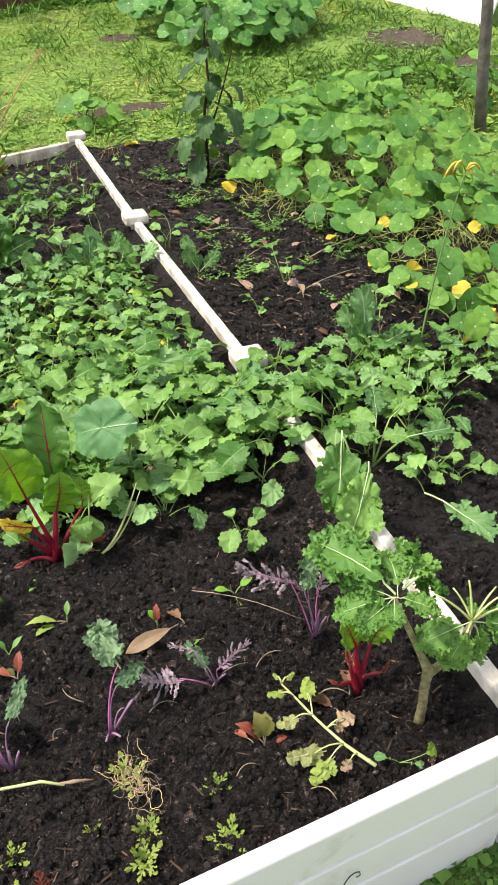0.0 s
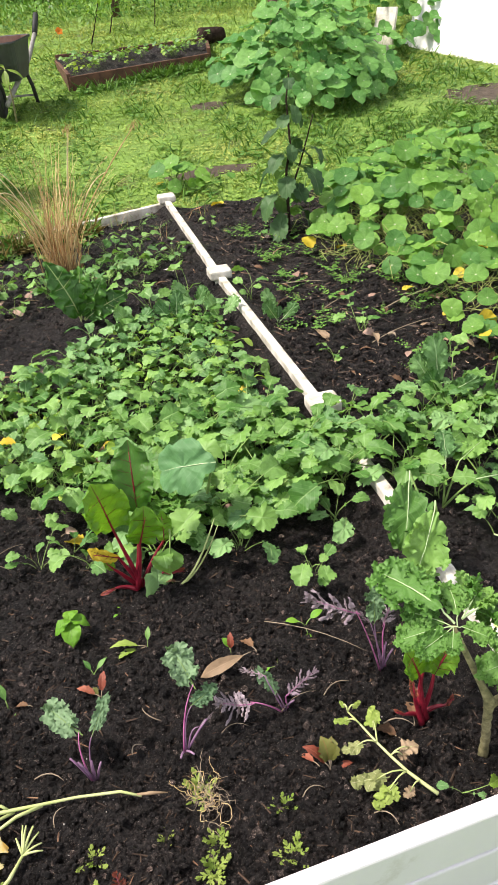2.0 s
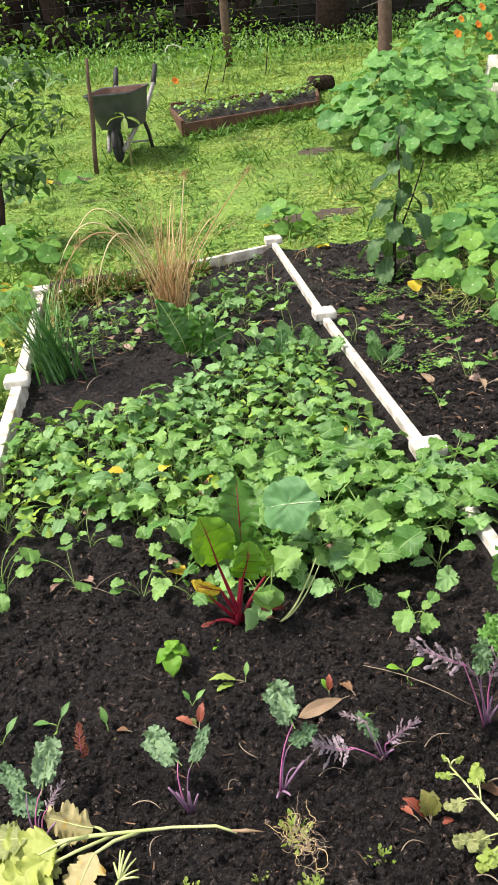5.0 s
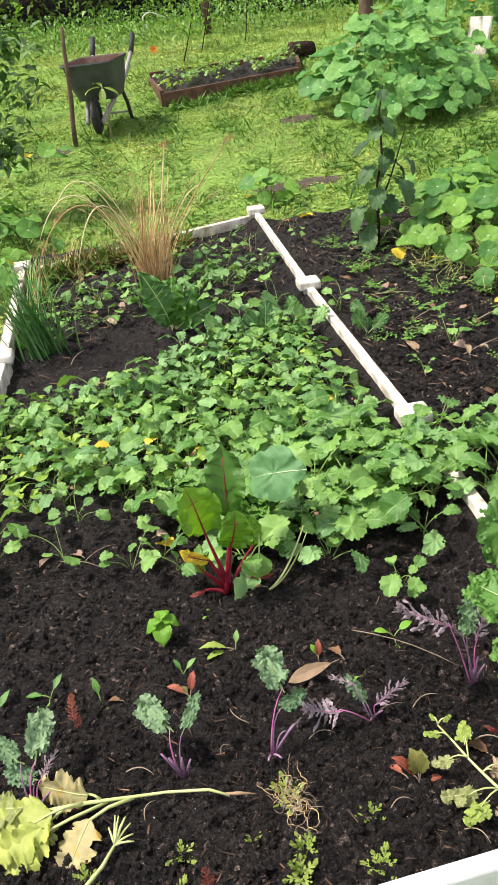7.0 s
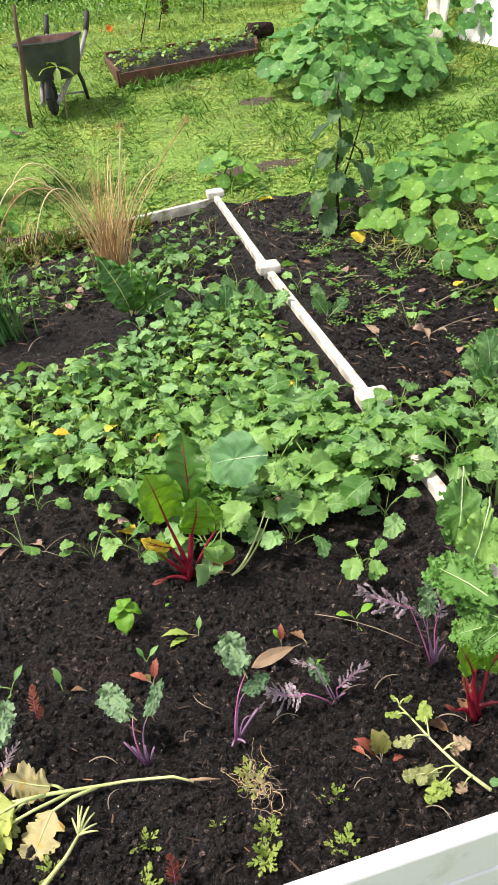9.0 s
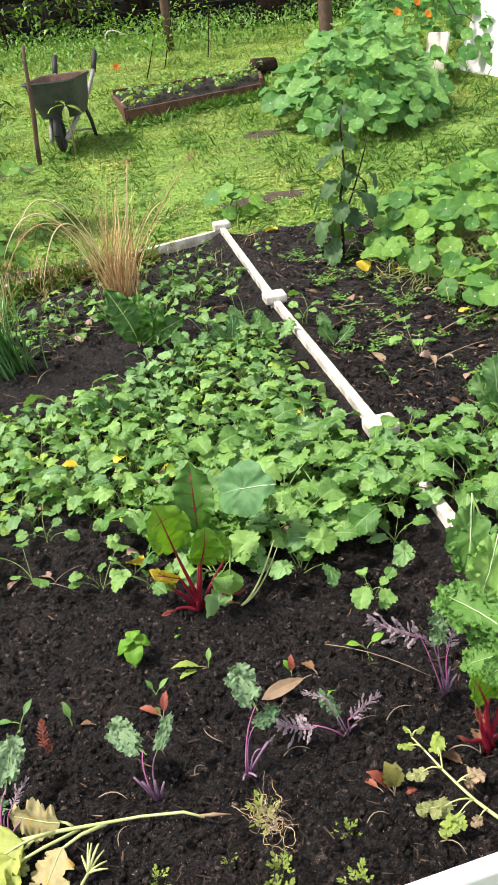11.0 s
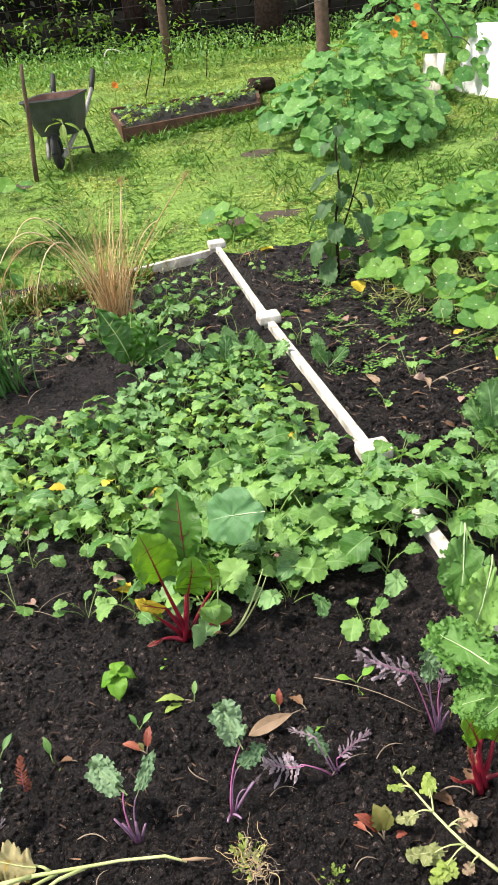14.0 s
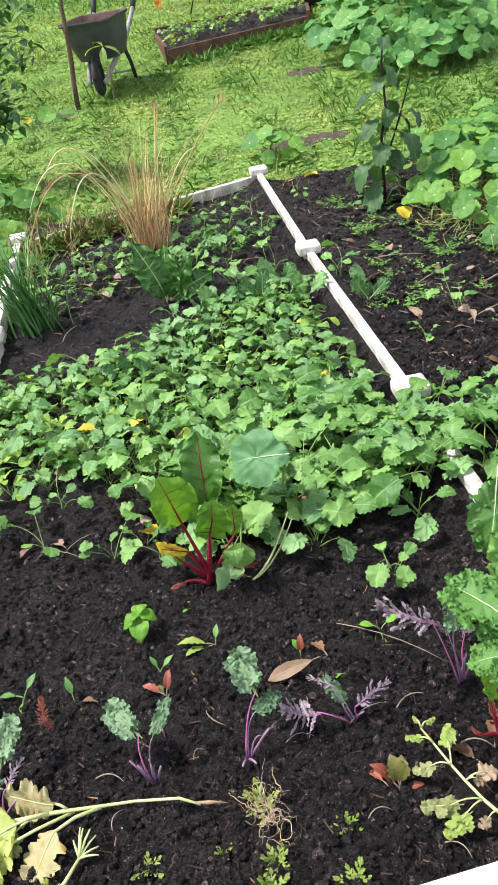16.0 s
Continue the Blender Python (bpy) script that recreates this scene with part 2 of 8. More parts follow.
def box_bm(sx, sy, sz, bevel=0.004, at=(0, 0, 0), seg=2):
    bm = bmesh.new()
    bmesh.ops.create_cube(bm, size=1, matrix=Matrix.LocRotScale(at, None, (sx, sy, sz)))
    if bevel:
        bmesh.ops.bevel(bm, geom=bm.edges[:], offset=bevel, segments=seg, profile=0.5, affect='EDGES')
    return bm


def tube(mb, pts, radii, sides=6, cap=True):
    """A tapered tube along points."""
    pts = [Vector(p) for p in pts]
    n = len(pts)
    verts, faces, uvs = [], [], []
    ref = Vector((0.31, 0.77, 0.55))
    for i, p in enumerate(pts):
        d = (pts[min(i + 1, n - 1)] - pts[max(i - 1, 0)])
        if d.length < 1e-9:
            d = Vector((0, 0, 1))
        d.normalize()
        a = d.cross(ref)
        if a.length < 0.1:
            a = d.cross(Vector((1, 0, 0)))
        a.normalize()
        b = d.cross(a)
        r = radii[i] if hasattr(radii, "__len__") else radii
        for k in range(sides):
            w = 2 * math.pi * k / sides
            verts.append(p + a * (math.cos(w) * r) + b * (math.sin(w) * r))
            uvs.append((k / sides, i / max(1, n - 1)))
    for i in range(n - 1):
        for k in range(sides):
            k2 = (k + 1) % sides
            faces.append((i * sides + k, i * sides + k2, (i + 1) * sides + k2, (i + 1) * sides + k))
    if cap:
        faces.append(tuple(range(sides - 1, -1, -1)))
        faces.append(tuple((n - 1) * sides + k for k in range(sides)))
    mb.add(verts, faces, uvs)


def bend(p0, p1, sag, n=6, side=0.0):
    """Points from p0 to p1, bowed upwards by sag and sideways."""
    p0, p1 = Vector(p0), Vector(p1)
    d = p1 - p0
    s = Vector((-d.y, d.x, 0))
    if s.length > 1e-6:
        s.normalize()
    out = []
    for i in range(n):
        u = i / (n - 1)
        k = 4 * u * (1 - u)
        out.append(p0 + d * u + Vector((0, 0, sag * k)) + s * (side * k))
    return out


def blade(rng, length, width, nu=8, nv=5, outline=None, lobes=0.0, lobe_n=7, frill=0.0, frill_n=9, fold=0.15, droop=0.5, twist=0.2, petiole=0.0):
    """A leaf along +Y from its base, upper side +Z: outline(u) gives the half width, the rim is lobed and frilled, the tip droops."""
    mb = MB()
    verts, uvs = [], []
    ph, ph2 = rng.random() * 6.28, rng.random() * 6.28
    for i in range(nu + 1):
        u = i / nu
        w = outline(u) if outline else math.sin(math.pi * min(1, u * 0.94 + 0.05)) ** 0.8
        ang = droop * u * u
        yy = length * (math.sin(ang) / max(ang, 1e-3) if ang > 1e-3 else 1) * u
        zz = -length * u * (1 - math.cos(ang)) / max(ang, 1e-3) * 1.0
        for j in range(nv + 1):
            s = 2 * j / nv - 1
            e = abs(s) ** 2
            lob = 1 + lobes * e * math.sin(lobe_n * 2 * math.pi * u + ph + (1.5 if s > 0 else 0)) + rng.uniform(-1, 1) * 0.25 * lobes * e
            x = s * w * width * 0.5 * lob
            z = zz + fold * abs(x) + frill * e * (math.sin(frill_n * 2 * math.pi * u + ph2 + s * 2) * 0.7 + rng.uniform(-0.5, 0.5)) * width
            y = yy + frill * e * rng.uniform(-0.5, 0.5) * width + (0.10 * abs(s) * length * (0.4 - u) * 0.6)
            z += twist * x * (u - 0.4)
            verts.append((x, y + petiole, z))
            uvs.append((j / nv, u))
    faces = []
    m = nv + 1
    for i in range(nu):
        for j in range(nv):
            faces.append((i * m + j, i * m + j + 1, (i + 1) * m + j + 1, (i + 1) * m + j))
    mb.add(verts, faces, uvs)
    return mb


def aim(p, azimuth, pitch, roll=0.0, s=1.0):
    """Places a leaf made along +Y: heading azimuth (0 = +Y, turning left), pitched up by pitch, all in radians."""
    return Matrix.Translation(p) @ Matrix.Rotation(azimuth, 4, 'Z') @ Matrix.Rotation(pitch, 4, 'X') @ Matrix.Rotation(roll, 4, 'Y') @ Matrix.Scale(s, 4)


def leaf_part(name, me, m, parent, label=""):
    ob = new(name, me)
    ob.parent = parent
    ob.matrix_basis = m
    return tagged(ob, label)


def thing(name, at, label, category, group="", kind=""):
    ob = new(name)
    ob.empty_display_size = 0.05
    ob.matrix_basis = at if isinstance(at, Matrix) else Matrix.Translation(at)
    return tagged(ob, label, category, group, kind)


def lawn_z(x, y):
    """The lawn lies below the bed's soil in front and climbs gently away from it."""
    z = -0.28 + 0.055 * max(0.0, y - 0.2) + 0.02 * max(0.0, y - 4.5)
    return z + 0.02 * noise.noise((x * 0.9, y * 0.9, 0.3)) * min(1.0, max(0.0, y - 4.2) + 0.3)


def soil_z(x, y):
    """Crumbly soil, heaped against the middle rail."""
    p = Vector((x, y, 0.0))
    heap = math.exp(-((x - 0.06 + 0.0225 * y) / 0.075) ** 2)
    lump = 1.0 - abs(noise.noise(p * 17.0 + Vector((3.1, 7.7, 0.0))))
    crumb = 1.0 - abs(noise.noise(p * 44.0 + Vector((9.3, 1.7, 0.0))))
    rough = 0.55 + 0.75 * max(0.0, 0.5 + noise.noise(p * 3.3 + Vector((0.0, 5.5, 0.0))))
    z = 0.016 * noise.noise(p * 4.1) + 0.009 * noise.noise(p * 11.0) - 0.006
    z += rough * (0.011 * (lump ** 3 - 0.5) + 0.008 * (crumb ** 2 - 0.6) + 0.0055 * noise.noise(p * 83.0) + 0.003 * noise.noise(p * 170.0))
    return z * (1 - 0.8 * heap) + 0.036 * heap


def sheet_mesh(name, x0, x1, y0, y1, nx, ny, zf, mat, skew=0.0):
    """A fine grid; with skew its near edge runs aslant, along the near board."""
    mb = MB()
    vs = []
    for j in range(ny + 1):
        for i in range(nx + 1):
            x = x0 + (x1 - x0) * i / nx
            ya = y0 + skew * x
            vs.append((x, ya + (y1 - ya) * j / ny))
    m = nx + 1
    mb.add([(x, y, zf(x, y)) for x, y in vs], [(j * m + i, j * m + i + 1, (j + 1) * m + i + 1, (j + 1) * m + i) for j in range(ny) for i in range(nx)])
    return part(name, mb, mat)


# ---- ground ----
def ground_z(x, y):
    """One sheet: it dips under the bed and runs on to the horizon."""
    if -1.45 < x < 1.75 and 0.35 < y < 4.2:
        return min(lawn_z(x, y), -0.25)
    return lawn_z(x, min(y, 24.0))


def ground_sheet():
    mb = MB()
    xs = [-400, -150, -60, -25, -12] + [-8 + 0.1 * i for i in range(161)] + [12, 25, 60, 150, 400]
    ys = [-300, -100, -30, -10, -4] + [-2 + 0.1 * i for i in range(221)] + [24, 30, 45, 90, 200, 600]
    m = len(xs)
    mb.add([(x, y, ground_z(x, y)) for y in ys for x in xs],
           [(j * m + i, j * m + i + 1, (j + 1) * m + i + 1, (j + 1) * m + i) for j in range(len(ys) - 1) for i in range(m - 1)])
    return tagged(part("ground", mb, M["lawn"]), "mossy green lawn with clover and bare patches", "lawn", kind="structure")


ground_sheet()
soil = sheet_mesh("soil", -1.24, 0.0, 0.409, 1.75, 270, 290, soil_z, M["soil"], 0.0665)
tagged(soil, "dark moist crumbly garden soil in the raised bed", "soil", kind="structure")
soil = sheet_mesh("soil", -1.30, 0.0, 1.75, 4.05, 130, 190, soil_z, M["soil"])
tagged(soil, "dark moist crumbly garden soil in the raised bed", "soil", kind="structure")
soil_r = sheet_mesh("soil", 0.0, 1.55, 0.409, 4.05, 110, 230, lambda x, y: soil_z(x, y) - 0.004, M["soil"], 0.0665)
tagged(soil_r, "dark soil of the neighbouring bed with fallen leaves", "soil", kind="structure")


# ---- raised bed frame ----
def plank(parent, a, b, height, top, thick, mat, name="board"):
    a, b = Vector(a), Vector(b)
    d = b - a
    bm = box_bm(d.length, thick, height, 0.005)
    ob = part(name, bm, mat, parent)
    ob.matrix_basis = Matrix.Translation(((a.x + b.x) / 2, (a.y + b.y) / 2, top - height / 2)) @ Matrix.Rotation(math.atan2(d.y, d.x), 4, 'Z')
    return ob


def joint(parent, x, y, top, turn=0.0):
    """A square post cap over a short post."""
    ob = part("joint", box_bm(0.094, 0.080, 0.040, 0.011, seg=3), M["white_dirty"], parent, "white plastic joint cap")
    ob.matrix_basis = pose(x, y, top - 0.02, 0, 0, turn)
    p = part("stake", box_bm(0.05, 0.05, 0.30, 0.004), M["white_dirty"], ob)
    p.matrix_basis = pose(0, 0, -0.17)
    return ob


bed = thing("raised_bed", (0, 0, 0), "white vinyl raised garden bed frame with post joints", "raised bed")
for k, (top, h) in enumerate(((0.062, 0.104), (-0.0415, 0.104), (-0.145, 0.126))):
    plank(bed, (-1.32, 0.320 - 0.0020 * k), (0.03, 0.4095 - 0.0020 * k), h, top, 0.028, M["white"])
    plank(bed, (0.036, 0.410 - 0.0020 * k), (1.5, 0.507 - 0.0020 * k), h, top, 0.028, M["white"])
RAIL = ((0.052, 0.43), (0.024, 1.63), (-0.016, 2.80), (-0.028, 4.045))
for (a, b) in zip(RAIL, RAIL[1:]):
    plank(bed, a, b, 0.14, 0.06, 0.03, M["white_dirty"])
for (x, y) in RAIL[1:]:
    joint(bed, x, y, 0.085)
LEFT = ((-1.24, 0.345), (-1.245, 1.35), (-1.251, 2.542), (-1.279, 3.657))
for (a, b) in zip(LEFT, LEFT[1:]):
    plank(bed, a, b, 0.14, 0.06, 0.04, M["white_dirty"])
for (x, y) in LEFT[1:]:
    joint(bed, x, y, 0.085)
plank(bed, (1.514, 0.523), (1.56, 4.03), 0.30, 0.058, 0.03, M["white_dirty"])
plank(bed, (0.03, 4.05), (1.54, 4.07), 0.20, -0.035, 0.03, M["white_dirty"])
plank(bed, LEFT[-1], RAIL[-1], 0.14, 0.045, 0.03, M["white_dirty"])


# ---- leaf shapes ----
def oval(u):
    return max(0.04, math.sin(math.pi * min(1.0, u * 0.93 + 0.06)) ** 0.7)


def paddle(u):
    """Narrow at the base, broad and rounded towards the tip."""
    return max(0.07, math.sin(math.pi * min(1.0, 0.97 * u ** 1.25 + 0.015)) ** 0.65)


def lance(u):
    return max(0.05, math.sin(math.pi * min(1.0, u * 0.95 + 0.04)) ** 1.1)


def full_leaf(name, seed, length, width, stalk, mat, stalk_mat, outline=oval, lobes=0.12, lobe_n=5, frill=0.06, frill_n=8, fold=0.2, droop=0.9,
              nod=0.9, nu=9, nv=6, stalk_r=0.003, lobes_on_stalk=0, twist=0.25):
    """A leaf with its stalk: the stalk runs along +Y from the origin, the blade nods forward from its end."""
    r = random.Random(seed)
    mb = MB()
    if stalk > 0:
        pts = [(0, stalk * k / 4, 0.012 * stalk / 0.1 * math.sin(k / 4 * math.pi)) for k in range(5)]
        tube(mb, pts, [stalk_r * 1.25, stalk_r * 1.1, stalk_r, stalk_r * 0.9, stalk_r * 0.8], 5)
    n_stalk = len(mb.f)
    turn = Matrix.Translation((0, stalk * 0.98, 0)) @ Matrix.Rotation(-nod, 4, 'X')
    b = blade(r, length, width, nu, nv, outline, lobes, lobe_n, frill, frill_n, fold, droop, twist)
    mb.add([turn @ Vector(v) for v in b.v], b.f, b.uv)
    # midrib: a thin ridge under the blade
    half = (nv // 2)
    mid = [turn @ Vector(b.v[i * (nv + 1) + half]) + turn.to_3x3() @ Vector((0, 0, -0.0012)) for i in range(nu)]
    for k in range(lobes_on_stalk):
        s = (k + 0.6) / lobes_on_stalk
        for side in (-1, 1):
            lb = blade(r, width * 0.28 * (0.6 + 0.5 * s), width * 0.2, 3, 2, oval, 0.2, 3, 0.1, 4, 0.1, 0.4)
            mt = Matrix.Translation((0, stalk * s, 0.002)) @ Matrix.Rotation(side * -1.1, 4, 'Z') @ Matrix.Rotation(-0.3, 4, 'X')
            mb.add([mt @ Vector(v) for v in lb.v], lb.f, lb.uv)
    me = mb.mesh(name, mat)
    me.materials.append(stalk_mat)
    idx = [1 if i < n_stalk else 0 for i in range(len(mb.f))]
    me.polygons.foreach_set("material_index", idx)
    if stalk_r > 0 and length > 0.06:
        m2 = MB()
        tube(m2, mid, [stalk_r * (0.85 - 0.7 * i / nu) for i in range(len(mid))], 4, False)
        bm = bmesh.new()
        bm.from_mesh(me)
        vs = [bm.verts.new(v) for v in m2.v]
        for f in m2.f:
            fc = bm.faces.new([vs[i] for i in f])
            fc.material_index, fc.smooth = 1, True
        bm.to_mesh(me)
        bm.free()
    return me


def round_leaf(name, seed, rad, stalk, mat, stalk_mat, tilt=0.0):
    """A nasturtium leaf: a wavy shield on a long stalk that joins it in the middle; the origin is the foot of the stalk, the stalk runs up +Z."""
    r = random.Random(seed)
    mb = MB()
    lean = Vector((r.uniform(-0.25, 0.25), r.uniform(-0.25, 0.25), 0)) * stalk
    top = Vector((lean.x, lean.y, stalk))
    tube(mb, [(0, 0, 0), top * 0.35 + Vector((0.01, 0, 0)), top * 0.7, top - Vector((0, 0, 0.001))], [0.0022, 0.002, 0.0018, 0.0016], 4, False)
    ns = len(mb.f)
    seg, rings = 24, (0.0, 0.34, 0.72, 1.0)
    ph, ph2 = r.random() * 6.28, r.random() * 6.28
    verts, uvs, faces = [], [], []
    rot = Matrix.Rotation(r.random() * 6.28, 4, 'Z') @ Matrix.Rotation(tilt, 4, 'X')
    for q in rings:
        for k in range(seg):
            a = 2 * math.pi * k / seg
            rr = rad * q * (1 + 0.035 * math.sin(3 * a + ph) * q + 0.075 * (abs(math.cos(4 * a + ph2)) - 0.6) * q * q)
            z = rad * (0.13 * q * q * math.sin(2 * a + ph) + 0.06 * q * q * math.cos(8 * a + 2 * ph2) + 0.05 * q * q * math.sin(5 * a + ph) + 0.10 * (1 - (1 - q) ** 2))
            verts.append(top + rot @ Vector((rr * math.cos(a), rr * math.sin(a), z)))
            uvs.append((0.5 + 0.5 * q * math.cos(a), 0.5 + 0.5 * q * math.sin(a)))
    for i in range(len(rings) - 1):
        for k in range(seg):
            k2 = (k + 1) % seg
            if i == 0:
                faces.append((k, seg + k, seg + k2))
            else:
                faces.append((i * seg + k, (i + 1) * seg + k, (i + 1) * seg + k2, i * seg + k2))
    mb.add(verts, faces, uvs)
    me = mb.mesh(name, mat)
    me.materials.append(stalk_mat)
    me.polygons.foreach_set("material_index", [1 if i < ns else 0 for i in range(len(mb.f))])
    return me


def lobed_leaf(name, seed, length, width, stalk, mat, stalk_mat, outline=None, lobe=0.16, lobe_n=2.4, tooth=0.07, tooth_n=6, ruffle=0.08, ruffle_n=4.5, nod=0.8, droop=0.6,
               fold=0.1, nu=18, nv=8, stalk_r=0.0024, side_lobes=0, curl=2.2, rib=1.0, veins=0.0, vein_lines=None):
    """A brassica leaf: a broad blade with uneven lobes, a toothed ruffled rim, a raised pale midrib, small side lobes on the stalk."""
    r = random.Random(seed)
    mb = MB()
    if stalk > 0:
        pts = [(0, stalk * k / 5, 0.12 * stalk * math.sin(k / 5 * math.pi)) for k in range(6)]
        tube(mb, pts, [stalk_r * q for q in (1.5, 1.3, 1.15, 1.05, 0.95, 0.85)], 6, False)
    turn = Matrix.Translation((0, stalk * 0.98, 0)) @ Matrix.Rotation(-nod, 4, 'X')
    ph = [[r.random() * 6.28 for _ in range(6)] for _ in range(2)]
    amp = [r.uniform(0.85, 1.15) for _ in range(2)]
    wave, ph_w = r.uniform(0.06, 0.16), r.random() * 6.28

    def rim(u, sd):
        q = ph[sd]
        base = outline(u) if outline else max(0.06, math.sin(math.pi * min(1.0, 0.95 * u ** 0.85 + 0.045)) ** 0.5)
        k = 1 + lobe * (0.65 * math.sin(2 * math.pi * lobe_n * u + q[0]) + 0.45 * math.sin(2 * math.pi * lobe_n * 1.9 * u + q[1])) + tooth * (abs(math.sin(math.pi * tooth_n * u + q[2])) - 0.62) * 2
        return base * max(0.15, k) * amp[sd]

    def spine(u):
        ang = droop * u
        y = length * (math.sin(ang) / ang if ang > 1e-3 else 1.0) * u
        z = -length * u * (1 - math.cos(ang)) / ang if ang > 1e-3 else 0.0
        return y, z + wave * length * math.sin(u * 4.0 + ph_w) * 0.35
    verts, uvs = [], []
    for i in range(nu + 1):
        u = i / nu
        y0, z0 = spine(u)
        for j in range(nv + 1):
            t = 2 * j / nv - 1
            sd, m = (0 if t < 0 else 1), abs(t)
            q = ph[sd]
            w = rim(u, sd) * width * 0.5
            x = math.copysign(w * m, t)
            ruf = ruffle * width * m ** curl * 2.4 * (noise.noise((u * ruffle_n, t * 1.3 + seed * 7.3, seed * 1.7)) + 0.7 * noise.noise((u * ruffle_n * 2.3, t * 2.1, seed * 3.1 + 5)))
            # the rim reaches forward, rounding the tip
            y = y0 + 0.16 * width * m * m * (0.75 - 1.5 * u) + 0.9 * ruffle * width * m ** curl * noise.noise((u * ruffle_n * 1.5, t, seed * 2.3 + 9))
            verts.append(turn @ Vector((x, y, z0 + fold * abs(x) + ruf + r.uniform(-0.004, 0.004) * width)))
            uvs.append((j / nv, u))
    m1 = nv + 1
    mid = [verts[i * m1 + nv // 2] + turn.to_3x3() @ Vector((0, 0, 0.0004)) for i in range(0, nu - 1, 2)]
    tube(mb, mid, [stalk_r * rib * (0.75 - 0.65 * k / len(mid)) for k in range(len(mid))], 4, False)
    for sd in ((-1, 1) if stalk > 0 or veins else ()):
        for u in (0.2, 0.36, 0.52, 0.68):
            i0, i1 = round(u * nu), round(min(1, u + 0.13) * nu)
            jm = nv // 2 + sd * max(1, round(nv * 0.36))
            up = turn.to_3x3() @ Vector((0, 0, 0.0005))
            line = [verts[i0 * m1 + nv // 2] + up, verts[i1 * m1 + jm] + up]
            if veins:
                vein_lines.append((line, [stalk_r * rib * veins, stalk_r * 0.12]))
            else:
                tube(mb, line, [stalk_r * rib * 0.3, stalk_r * 0.12], 3, False)
    n_stalk = len(mb.f)
    mb.add(verts, [(i * m1 + j, i * m1 + j + 1, (i + 1) * m1 + j + 1, (i + 1) * m1 + j) for i in range(nu) for j in range(nv)], uvs)
    for k in range(side_lobes):
        t = (k + 0.8) / side_lobes * 0.95
        for sd in (-1, 1):
            lb = blade(r, width * 0.26 * (0.6 + 0.5 * t), width * 0.22, 4, 3, oval, 0.15, 3, 0.08, 3, 0.1, 0.4)
            mt = Matrix.Translation((0, stalk * t, 0.12 * stalk * math.sin(t * math.pi))) @ Matrix.Rotation(sd * -1.1, 4, 'Z') @ Matrix.Rotation(-0.2, 4, 'X')
            mb.add([mt @ Vector(v) for v in lb.v], lb.f, lb.uv)
    me = mb.mesh(name, mat)
    me.materials.append(stalk_mat)
    me.polygons.foreach_set("material_index", [1 if i < n_stalk else 0 for i in range(len(mb.f))])
    return me


